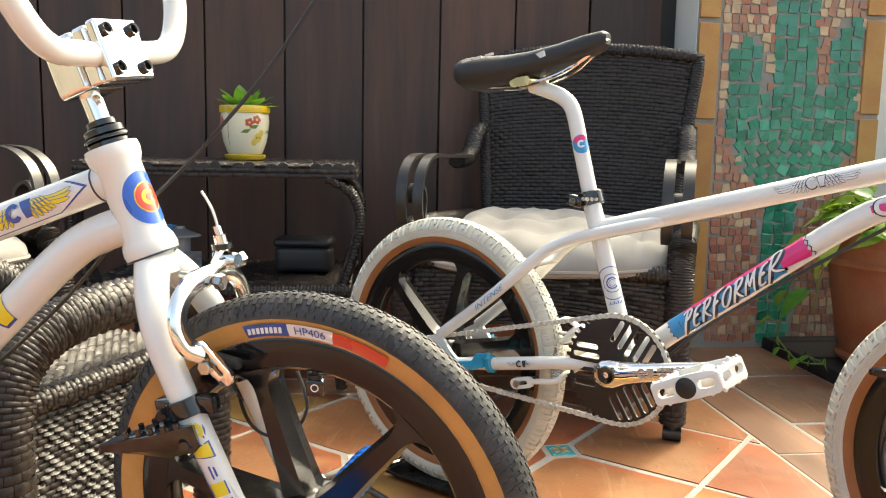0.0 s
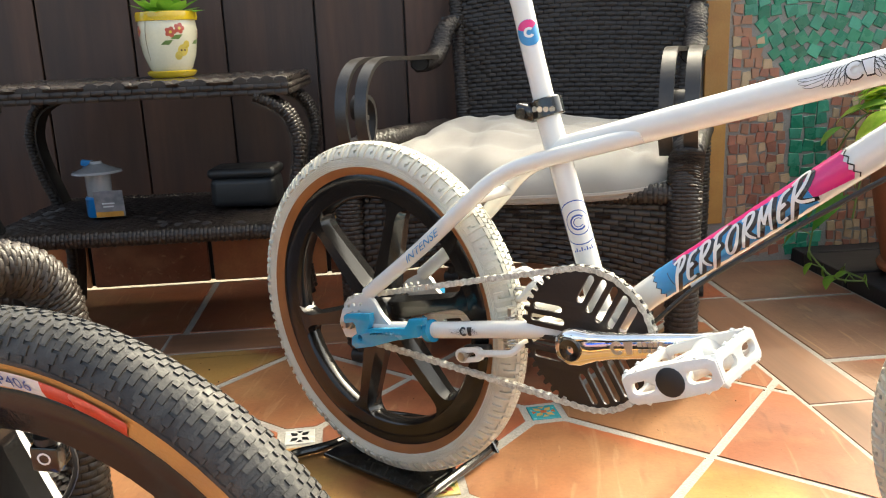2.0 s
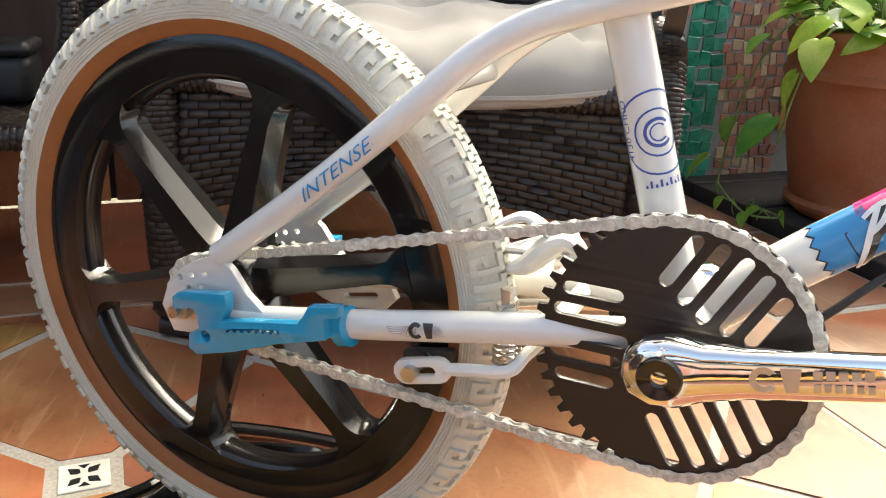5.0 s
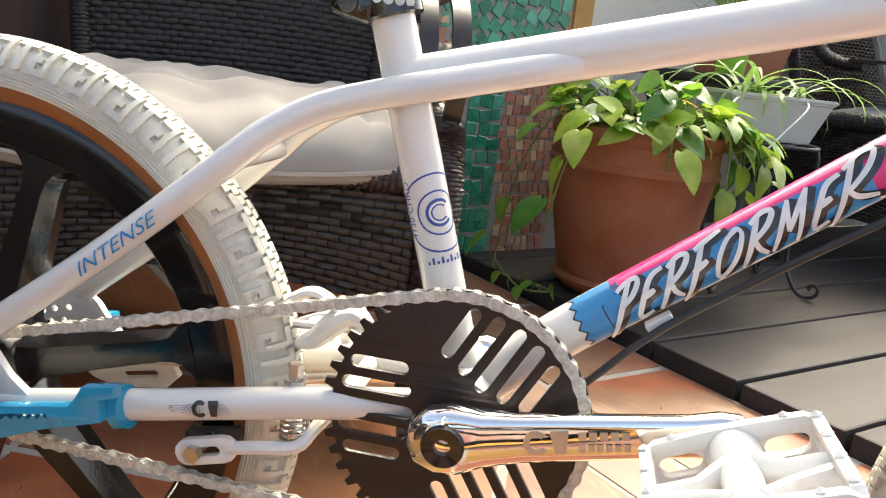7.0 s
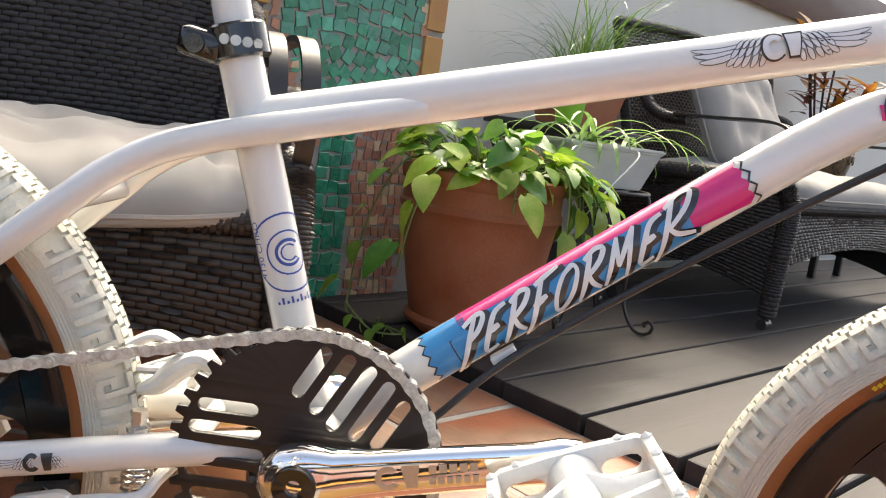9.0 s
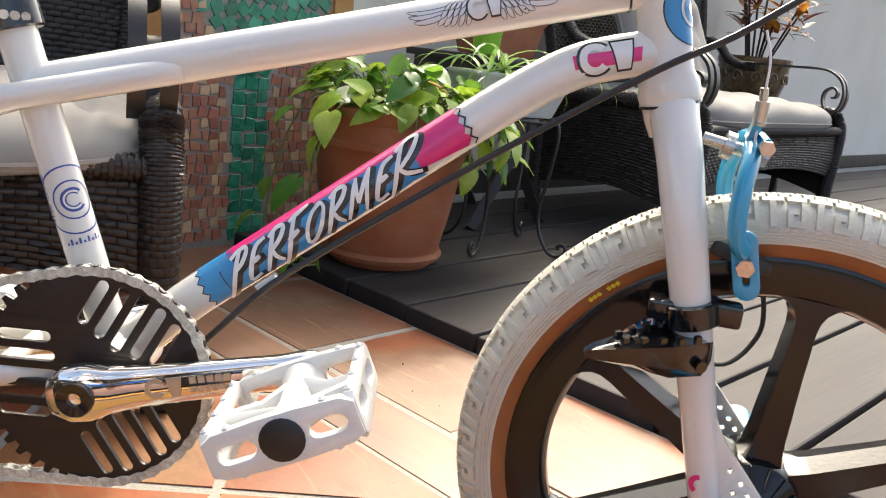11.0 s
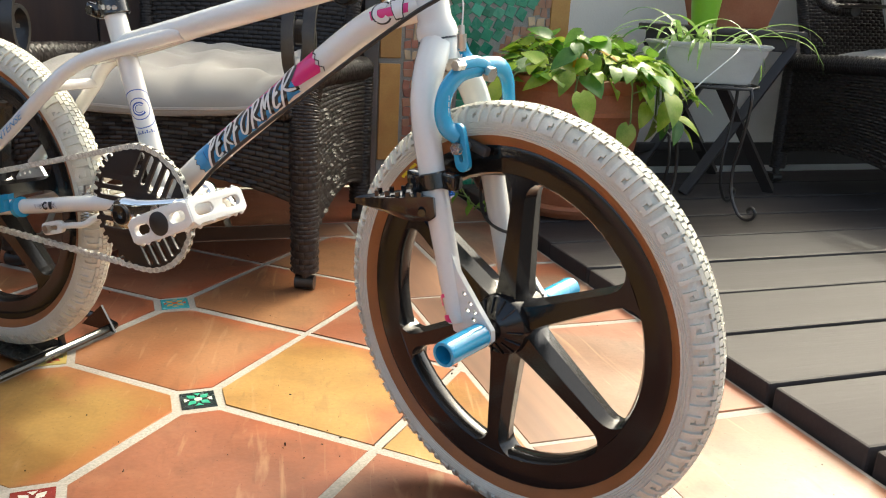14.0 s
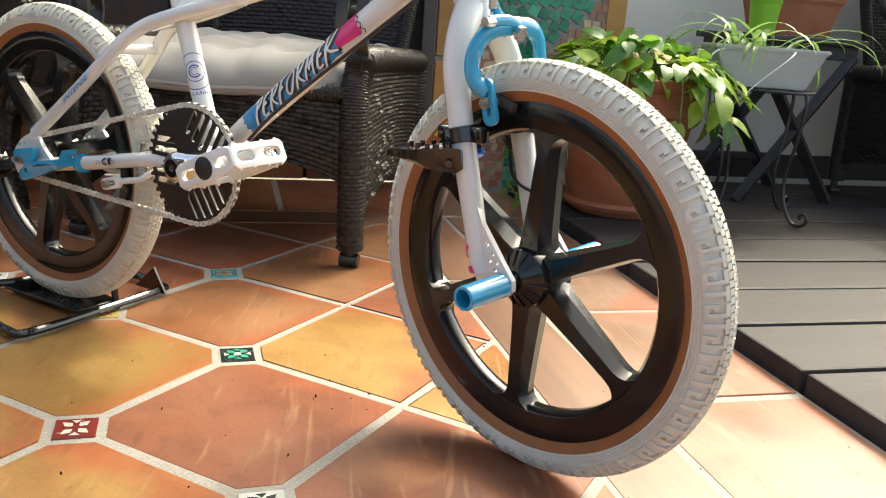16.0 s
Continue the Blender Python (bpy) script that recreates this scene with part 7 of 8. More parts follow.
# low woven stool in the near corner, with a hooped rim on each long side
st = thing("wicker_stool", "low dark wicker footstool with hooped rims", "stool", pose(-0.277, 0.855, 0, 0, 0, 76))
L2, W2 = 0.20, 0.19
for sy in (-1, 1):
    bm = bmesh.new()
    f = lambda s, t: Vector(((s - 0.5) * 2 * (L2 - 0.02), sy * W2, 0.10 + t * 0.215))
    weave(bm, f, 2 * L2, 0.215, 0.019, 0.0075, flip=-sy)
    sheet(bm, f, 4, 3, flip=-sy)
    tagged(part("side_panel", bm, WK, st, "", 80), kind="stuff")
    bm = bmesh.new()
    roll(bm, [(-L2, sy * W2, 0.325), (L2, sy * W2, 0.325)], 0.014)
    part("seat_rail", bm, WK, st, "", 80)
    bm = bmesh.new()
    pts = smooth_path([(-L2, sy * W2, 0.03), (-L2 - 0.008, sy * W2, 0.25), (-L2, sy * W2, 0.352), (-L2 + 0.05, sy * W2, 0.402), (-L2 + 0.13, sy * W2, 0.418), (L2 - 0.13, sy * W2, 0.418), (L2 - 0.05, sy * W2, 0.402), (L2, sy * W2, 0.352), (L2 + 0.008, sy * W2, 0.25), (L2, sy * W2, 0.03)], 5)
    roll(bm, pts, 0.030, 0.013, 12, flat=(1.0, 0.85))
    part("hoop_rim", bm, WK, st, "", 80)
for sx in (-1, 1):
    bm = bmesh.new()
    f = lambda s, t: Vector((sx * (L2 - 0.01), (s - 0.5) * 2 * W2, 0.10 + t * 0.215))
    weave(bm, f, 2 * W2, 0.215, 0.019, 0.0075, flip=sx)
    sheet(bm, f, 4, 3, flip=sx)
    tagged(part("end_panel", bm, WK, st, "", 80), kind="stuff")
bm = bmesh.new()
f = lambda s, t: Vector(((s - 0.5) * 2 * L2, (t - 0.5) * 2 * W2, 0.318))
weave(bm, f, 2 * L2, 2 * W2, 0.019, 0.0075)
sheet(bm, f, 4, 4)
tagged(part("seat", bm, WK, st, "", 80), kind="stuff")

# ---- side table ----
TB = pose(-0.3035, 1.896, 0, 0, 0, 9)
tb = thing("side_table", "two-tier dark wicker side table with an inset top", "table", TB)
TX, TY, TZ = 0.335, 0.215, 0.578
bm = bmesh.new()
box(bm, 2 * TX - 0.05, 2 * TY - 0.05, 0.012, pose(0, 0, TZ - 0.004), 0.001)
part("top_panel", bm, M["glass_top"], tb, "smoked inset table top")
for (x0, y0, x1, y1) in ((-TX, -TY, TX, -TY), (TX, -TY, TX, TY), (TX, TY, -TX, TY), (-TX, TY, -TX, -TY)):
    bm = bmesh.new()
    a, b = Vector((x0, y0, TZ - 0.014)), Vector((x1, y1, TZ - 0.014))
    d = (b - a).normalized()
    inw = Vector((-d.y, d.x, 0))
    f = lambda s, t: a.lerp(b, s) + (Vector((0, 0, -0.016 + 0.03 * t * 2)) if t < 0.5 else Vector((0, 0, 0.014)) + inw * ((t - 0.5) * 0.06))
    weave(bm, f, (b - a).length, 0.055, 0.026, 0.0105, flip=1.0)
    box(bm, (b - a).length, 0.026, 0.026, Matrix.Translation((a + b) / 2 + inw * 0.014) @ Matrix.Rotation(math.atan2(d.y, d.x), 4, "Z"))
    tagged(part("top_rim", bm, WK, tb, "", 80), kind="stuff")
bm = bmesh.new()
f = lambda s, t: Vector(((s - 0.5) * 2 * (TX - 0.01), (t - 0.5) * 2 * TY, 0.278))
weave(bm, f, 2 * TX, 2 * TY, 0.03, 0.011)
sheet(bm, f, 4, 4, 0.022)
for sy in (-1, 1):
    roll(bm, [(-TX, sy * TY, 0.270), (TX, sy * TY, 0.270)], 0.015)
tagged(part("lower_shelf", bm, WK, tb, "", 80), kind="stuff")
for sx in (-1, 1):
    for sy in (-1, 1):
        path = smooth_path([(sx * (TX - 0.070), 0, TZ - 0.030), (sx * (TX - 0.012), 0, TZ - 0.062), (sx * (TX + 0.012), 0, TZ - 0.130), (sx * (TX - 0.002), 0, TZ - 0.215), (sx * (TX - 0.030), 0, 0.275), (sx * (TX - 0.045), 0, 0.16), (sx * (TX - 0.030), 0, 0.02)], 5)
        n = len(path) - 1
        def fl(s, t, path=path, n=n, sx=sx, sy=sy):
            k = min(int(t * n), n - 1)
            p = path[k].lerp(path[k + 1], t * n - k)
            return Vector((p.x, sy * (TY - 0.030) + (s - 0.5) * 0.056, p.z))
        bm = bmesh.new()
        weave(bm, fl, 0.056, 0.64, 0.019, 0.0105, flip=-sx)
        weave(bm, fl, 0.056, 0.64, 0.019, 0.0105, flip=sx)
        sheet(bm, fl, 1, 20, 0.016, flip=-sx)
        for e in (0, 1):
            roll(bm, [fl(e, t / 20) for t in range(21)], 0.0095, 0.011, 6)
        tagged(part("leg", bm, WK, tb, "", 80), kind="stuff")

# things on the table
M["cream_glaze"] = mat("cream_glaze", (0.70, 0.64, 0.46), 0.22, vary=0.05, scale=12, fine=200, bump=0.03, coat=0.5)
M["yellow_glaze"] = mat("yellow_glaze", (0.62, 0.42, 0.02), 0.2, vary=0.08, scale=14, fine=200, bump=0.03, coat=0.5)
M["leaf_fresh"] = None
TOPZ = TZ + 0.003
PX, PY = -0.312, 2.050
pot = thing("flower_pot", "cream glazed pot with yellow rim and painted flowers on the table", "flower pot", pose(PX, PY, TOPZ))
prof = [(0.0, 0.016), (0.046, 0.016), (0.050, 0.022), (0.060, 0.050), (0.066, 0.085), (0.068, 0.110), (0.066, 0.128), (0.0655, 0.132)]
bm = bmesh.new()
lathe(bm, prof + [(0.056, 0.132), (0.056, 0.110), (0.0, 0.110)], 40)
body = part("body", bm, M["cream_glaze"], pot)
bm = bmesh.new()
lathe(bm, [(0.0655, 0.130), (0.0705, 0.131), (0.0715, 0.140), (0.0700, 0.151), (0.066, 0.152), (0.058, 0.150), (0.056, 0.130)], 40, close=True)
part("rim", bm, M["yellow_glaze"], pot, "yellow glazed rim")
bm = bmesh.new()
lathe(bm, [(0.0, 0.0), (0.048, 0.0), (0.056, 0.006), (0.059, 0.014), (0.056, 0.016), (0.050, 0.010), (0.0, 0.009)], 40)
part("saucer", bm, M["yellow_glaze"], pot, "yellow glazed saucer")
bm = bmesh.new()
lathe(bm, [(0.0, 0.138), (0.040, 0.139), (0.057, 0.136)], 24, cap=False)
part("soil", bm, M["soil"], pot)
PAINT = {"red": mat("paint_red", (0.45, 0.07, 0.04), 0.3, vary=0.1, bump=0, coat=0.4), "green": mat("paint_green", (0.12, 0.20, 0.04), 0.3, vary=0.1, bump=0, coat=0.4), "yellow": mat("paint_yellow", (0.65, 0.48, 0.08), 0.3, vary=0.1, bump=0, coat=0.4), "brown": mat("paint_brown", (0.12, 0.06, 0.03), 0.3, vary=0.1, bump=0)}


def pot_r(z):
    for (r0, z0), (r1, z1) in zip(prof[1:], prof[2:]):
        if z0 <= z <= z1:
            return r0 + (r1 - r0) * (z - z0) / max(z1 - z0, 1e-6)
    return 0.066


def paint(loops, ang, zc, key, layer=1):
    b = outline_mesh(loops)
    bmesh.ops.subdivide_edges(b, edges=[e for e in b.edges if e.calc_length() > 0.008], cuts=1)
    for v in b.verts:
        z = zc + v.co.y
        r = pot_r(z) + 0.0004 * layer
        a = radians(ang) + v.co.x / 0.066
        v.co = Vector((r * math.cos(a), r * math.sin(a), z))
    part("painted_motif", b, PAINT[key], body)


for a0, zc in ((-62, 0.104), (-44, 0.112), (-140, 0.108), (20, 0.10), (150, 0.10)):
    for k in range(5):
        t = k * math.tau / 5
        paint([ring2(0.0055, 8, 0.0075 * math.cos(t), 0.0075 * math.sin(t))], a0, zc, "red")
    paint([ring2(0.0035, 8)], a0, zc, "yellow", 2)
for a0, zc in ((-70, 0.080), (-50, 0.092), (-150, 0.082), (0, 0.08), (160, 0.08)):
    paint([[(-0.016, -0.004), (-0.004, 0.005), (0.014, 0.006), (0.004, -0.005)]], a0, zc, "green")
for a0, zc, r in ((-38, 0.062, 0.014), (-48, 0.050, 0.010), (-30, 0.075, 0.009), (-165, 0.06, 0.010)):
    paint([ring2(r, 12)], a0, zc, "yellow")
for a0 in (-34, -42):
    paint([ring2(0.0028, 6)], a0, 0.062, "brown", 2)
paint([[(-0.001, 0.045), (0.001, 0.045), (-0.003, 0.0), (-0.007, -0.045), (-0.009, -0.045), (-0.005, 0.0)]], -112, 0.085, "brown", 2)

bx = thing("black_box", "small black hard case on the table's lower shelf", "case", TB @ pose(0.195, 0.005, 0.288, 0, 0, -4))
bm = bmesh.new()
box(bm, 0.150, 0.105, 0.070, pose(0, 0, 0.036), 0.016, 4)
part("base", bm, M["black_plastic"], bx)
bm = bmesh.new()
box(bm, 0.156, 0.111, 0.022, pose(0, 0, 0.080), 0.010, 3)
part("lid", bm, M["black_plastic"], bx)
lan = thing("camping_lantern", "small blue lantern with a clear shade and its paper tag", "lantern", TB @ pose(-0.125, -0.045, 0.288))
M["cyan_plastic"] = mat("cyan_plastic", (0.01, 0.22, 0.55), 0.35, vary=0.05, bump=0.03)
M["clear_plastic"] = mat("clear_plastic", (0.30, 0.30, 0.31), 0.2, vary=0.05, bump=0.02, coat=0.5)
M["card"] = mat("card", (0.13, 0.13, 0.14), 0.45, vary=0.1, scale=40, bump=0.02, second=(0.28, 0.25, 0.26))
M["card_orange"] = mat("card_orange", (0.62, 0.28, 0.05), 0.45, vary=0.1, scale=60, bump=0.02)
bm = bmesh.new()
lathe(bm, [(0, 0), (0.030, 0), (0.032, 0.004), (0.032, 0.042), (0.029, 0.046), (0, 0.046)], 24)
part("base", bm, M["cyan_plastic"], lan)
bm = bmesh.new()
lathe(bm, [(0.027, 0.046), (0.028, 0.100), (0, 0.100)], 24)
part("globe", bm, M["clear_plastic"], lan)
bm = bmesh.new()
lathe(bm, [(0.055, 0.098), (0.052, 0.103), (0.026, 0.112), (0.014, 0.118), (0.012, 0.124), (0, 0.124), (0, 0.112), (0.026, 0.106)], 28)
part("shade", bm, M["clear_plastic"], lan, "frosted plastic brim")
bm = bmesh.new()
box(bm, 0.036, 0.010, 0.014, pose(-0.018, 0.010, 0.118, 0, 8, 0), 0.003)
part("cap", bm, M["cyan_plastic"], lan)
bm = bmesh.new()
box(bm, 0.062, 0.0016, 0.060, pose(0.030, -0.036, 0.032, 8, 0, 6), 0.0004)
tag = part("paper_tag", bm, M["card"], lan)
bm = bmesh.new()
box(bm, 0.028, 0.0006, 0.009, pose(0.044, -0.0335, 0.0565, 8, 0, 6))
box(bm, 0.058, 0.0006, 0.012, pose(0.030, -0.0402, 0.0092, 8, 0, 6))
part("marking", bm, M["card_orange"], tag)
bm = bmesh.new()
for k in range(5):
    box(bm, 0.0066, 0.0006, 0.007, pose(0.010 + k * 0.0085, -0.0356 - 0.0, 0.0470, 8, 0, 6))
box(bm, 0.026, 0.0006, 0.003, pose(0.028, -0.0375, 0.033, 8, 0, 6))
box(bm, 0.022, 0.0006, 0.003, pose(0.028, -0.0385, 0.026, 8, 0, 6))
part("marking", bm, M["ink_white"], tag)

# display stand under the rear wheel
bs = thing("bicycle_stand", "black bent-rod display stand under the rear wheel", "stand", BIKE_B)
bm = bmesh.new()
tube(bm, smooth_path([(-0.500, 0.010, 0.011), (-0.528, -0.060, 0.011), (-0.525, -0.095, 0.011), (-0.500, -0.108, 0.011), (-0.380, -0.140, 0.011), (-0.300, -0.155, 0.011), (-0.270, -0.140, 0.011), (-0.275, 0.00, 0.011), (-0.285, 0.130, 0.011), (-0.300, 0.150, 0.011), (-0.380, 0.160, 0.011), (-0.500, 0.130, 0.011), (-0.522, 0.100, 0.011)], 6, True), 0.0070, 10, closed=True)
part("base_rod", bm, M["black_metal"], bs)
for sy in (1,):
    bm = bmesh.new()
    tube(bm, smooth_path([(-0.490, sy * 0.032, 0.012), (-0.474, sy * 0.034, 0.044), (-0.410, sy * 0.036, 0.066), (-0.340, sy * 0.036, 0.084), (-0.312, sy * 0.034, 0.084), (-0.292, sy * 0.034, 0.056), (-0.284, sy * 0.034, 0.012)], 6), 0.0060, 10)
    part("side_hoop", bm, M["black_metal"], bs)
bm = bmesh.new()
box(bm, 0.20, 0.085, 0.006, pose(-0.385, 0, 0.0135), 0.002)
part("plate", bm, M["black_metal"], bs)
bm = bmesh.new()
prism(bm, [(-0.35, 0), (-0.27, 0), (-0.30, 0.045)], 0.004, pose(0, 0.135, 0.006, 90))
part("gusset", bm, M["black_metal"], bs)

# ---- plants ----
def leaf_mat(name, base, second, rnd=0.2, rough=0.38):
    m = mat(name, base, rough, vary=0.15, scale=30, fine=250, bump=0.1, second=second, rnd=rnd, coat=0.15)
    nt = m.node_tree
    N, L = nt.nodes, nt.links
    b = N["Principled BSDF"]
    tr = N.new("ShaderNodeBsdfTranslucent")
    L.new(b.inputs["Base Color"].links[0].from_socket, tr.inputs["Color"])
    mx = N.new("ShaderNodeMixShader")
    mx.inputs[0].default_value = 0.45
    L.new(b.outputs[0], mx.inputs[1])
    L.new(tr.outputs[0], mx.inputs[2])
    L.new(mx.outputs[0], N["Material Output"].inputs[0])
    return m


M["pothos"] = leaf_mat("pothos", (0.25, 0.42, 0.028), (0.46, 0.56, 0.08))
M["pothos_dark"] = leaf_mat("pothos_dark", (0.14, 0.31, 0.03), (0.24, 0.42, 0.06))
M["pothos_deep"] = leaf_mat("pothos_deep", (0.055, 0.19, 0.022), (0.11, 0.27, 0.035))
M["leaf_yellow"] = leaf_mat("leaf_yellow", (0.66, 0.36, 0.010), (0.52, 0.24, 0.015))
M["succulent"] = leaf_mat("succulent", (0.10, 0.26, 0.025), (0.17, 0.34, 0.04))
M["spider"] = leaf_mat("spider", (0.34, 0.48, 0.16), (0.16, 0.32, 0.06))
M["grass_leaf"] = leaf_mat("grass_leaf", (0.15, 0.27, 0.05), (0.10, 0.20, 0.035))
M["croton_red"] = leaf_mat("croton_red", (0.30, 0.06, 0.03), (0.06, 0.05, 0.02))
M["croton_gold"] = leaf_mat("croton_gold", (0.48, 0.24, 0.03), (0.30, 0.08, 0.02))
M["stem"] = mat("stem", (0.16, 0.22, 0.05), 0.5, vary=0.15, bump=0.1)
M["bark"] = mat("bark", (0.05, 0.04, 0.03), 0.8, vary=0.2, bump=0.3)
lr = random.Random(12)


def heart_leaf(name, material, ln=0.075, wd=0.055, curl=0.3, fold=0.25):
    """A heart-shaped leaf; stalk at the origin, along +x, face up."""
    bm = bmesh.new()
    rows = []
    sec = [(0.0, 0.0), (-0.10, 0.30), (0.02, 0.70), (0.18, 0.95), (0.36, 1.0), (0.55, 0.86), (0.72, 0.62), (0.87, 0.33), (1.0, 0.0)]
    for x, w in sec:
        a = max(x, 0)
        z = -curl * ln * a * a
        base = max(x, 0.0) if w < 0.35 and x <= 0 else x
        mid = Vector((max(x, 0.0) * ln, 0, z))
        row = [mid]
        for k, f in ((1, 0.55), (2, 1.0)):
            row.append(Vector((x * ln * (1 if x > 0 else k / 2), f * w * wd / 2, z + fold * wd * 0.5 * f * w * (1 - 0.5 * f))))
        rows.append(row)
    vs = []
    for row in rows:
        left = [bm.verts.new(p) for p in row]
        right = [left[0]] + [bm.verts.new((p.x, -p.y, p.z)) for p in row[1:]]
        vs.append((left, right))
    for (l0, r0), (l1, r1) in zip(vs, vs[1:]):
        for k in range(2):
            bm.faces.new((l0[k], l1[k], l1[k + 1], l0[k + 1]))
            bm.faces.new((r0[k + 1], r1[k + 1], r1[k], r0[k]))
    bmesh.ops.remove_doubles(bm, verts=bm.verts, dist=1e-5)
    me = bpy.data.meshes.new(name)
    for f in bm.faces:
        f.smooth = True
    bm.normal_update()
    bm.to_mesh(me)
    bm.free()
    me.materials.append(material)
    return me


def put_leaf(parent, mesh, at, direction, up=(0, 0, 1), s=1.0, name="leaf"):
    d = Vector(direction).normalized()
    n = Vector(up) - d * Vector(up).dot(d)
    n = n.normalized() if n.length > 1e-3 else d.orthogonal().normalized()
    y = n.cross(d)
    m = Matrix((d, y, n)).transposed().to_4x4()
    return share(name, mesh, parent, Matrix.Translation(at) @ m @ Matrix.Scale(s, 4))


def strap(bm, base, az, el, ln, wd, droop, n=9, twist=0.0):
    """A long narrow arching leaf."""
    p = Vector(base)
    a, e = az, el
    prev = None
    for k in range(n + 1):
        t = k / n
        d = Vector((math.cos(a) * math.cos(e), math.sin(a) * math.cos(e), math.sin(e)))
        side = Vector((-math.sin(a), math.cos(a), 0))
        up = side.cross(d) * -1
        w = wd * (0.55 + 0.45 * math.sin(min(t * 2.2, 1) * math.pi / 2)) * (1 - t ** 3)
        q = [bm.verts.new(p + side * w / 2 + up * w * 0.15), bm.verts.new(p), bm.verts.new(p - side * w / 2 + up * w * 0.15)]
        if prev:
            bm.faces.new((prev[0], q[0], q[1], prev[1]))
            bm.faces.new((prev[1], q[1], q[2], prev[2]))
        prev = q
        p = p + d * ln / n
        e -= droop / n * (0.5 + t)
        a += twist / n
    return bm


# succulent in the painted pot
sc = heart_leaf("leaf", M["succulent"], 0.055, 0.040, 0.1, 0.35)
pl = thing("succulent", "bright green leafy succulent in the painted pot", "plant", pose(PX, PY, TOPZ))
for k in range(17):
    a = k * 2.4
    e = radians(15 + 60 * (k / 17) + lr.uniform(-8, 8))
    r = 0.018 + 0.020 * (1 - k / 17)
    put_leaf(pl, sc, (r * math.cos(a), r * math.sin(a), 0.142 + 0.012 * k / 17), (math.cos(a) * math.cos(e), math.sin(a) * math.cos(e), math.sin(e)), s=lr.uniform(0.85, 1.2))
bm = bmesh.new()
tube(bm, [(0, 0, 0.13), (0.004, 0, 0.16)], 0.006, 8)
part("stem", bm, M["stem"], pl)

# terracotta pot with trailing pothos, on the deck
QX, QY, QZ = 1.525, 2.120, 0.036
tp = thing("terracotta_pot", "large terracotta pot with a banded rim on the deck", "flower pot", pose(QX + 0.012, QY, QZ) @ Matrix.Diagonal((1.05, 1.05, 1.05, 1)))
prof2 = [(0.0, 0.0), (0.118, 0.0), (0.124, 0.006), (0.138, 0.055), (0.152, 0.120), (0.166, 0.200), (0.174, 0.255), (0.178, 0.268), (0.184, 0.276), (0.184, 0.286), (0.179, 0.292), (0.179, 0.330), (0.184, 0.336), (0.188, 0.350), (0.186, 0.362), (0.178, 0.366), (0.166, 0.362), (0.164, 0.330), (0.0, 0.325)]
bm = bmesh.new()
lathe(bm, prof2, 56)
part("body", bm, M["terracotta"], tp)
bm = bmesh.new()
lathe(bm, [(0.128, 0.016), (0.141, 0.018), (0.145, 0.028), (0.140, 0.036), (0.132, 0.038)], 56, cap=False)
part("foot_band", bm, M["terracotta"], tp)
bm = bmesh.new()
for k in range(140):
    a, r = lr.uniform(0, math.tau), 0.160 * math.sqrt(lr.random())
    bmesh.ops.create_icosphere(bm, subdivisions=1, radius=lr.uniform(0.006, 0.014), matrix=pose(r * math.cos(a), r * math.sin(a), 0.330 + lr.uniform(0, 0.010)))
tagged(part("soil", bm, M["soil"], tp), kind="stuff")
po = thing("pothos", "lush yellow-green pothos trailing over the terracotta pot", "plant", pose(QX + 0.012, QY, QZ) @ Matrix.Diagonal((1.05, 1.05, 1.05, 1)))
pm1 = heart_leaf("leaf", M["pothos"], 0.074, 0.054, 0.45, 0.22)
pm2 = heart_leaf("leaf", M["pothos_dark"], 0.066, 0.046, 0.35, 0.30)
pm4 = heart_leaf("leaf", M["pothos_deep"], 0.080, 0.056, 0.25, 0.32)
pm3 = heart_leaf("leaf", M["leaf_yellow"], 0.085, 0.065, 0.3, 0.2)
stems = bmesh.new()


def vine(pts, leaves, size=1.0, mesh=None):
    pp = smooth_path(pts, 5)
    tube(stems, pp, 0.0022, 6)
    n = len(pp)
    for k in range(leaves):
        i = min(int((k + 0.6) / leaves * (n - 1)), n - 2)
        p, t = pp[i], (pp[i + 1] - pp[i]).normalized()
        side = t.cross(Z3)
        side = side.normalized() if side.length > 0.1 else Vector((1, 0, 0))
        sgn = 1 if k % 2 else -1
        out = Vector((p.x, p.y, 0))
        out = out.normalized() if out.length > 0.02 else side
        d = side * sgn * 0.7 + out * 0.75 + Vector((0, 0, lr.uniform(-0.75, 0.10))) + t * 0.4
        q = p + (side * sgn * 0.016 + out * 0.016) + Vector((0, 0, 0.012))
        tube(stems, [p, q], 0.0014, 5)
        put_leaf(po, mesh or lr.choice([pm1, pm1, pm2, pm4]), q, d, Vector((0, 0, 1)) + out * 0.6, size * lr.uniform(0.75, 1.2))


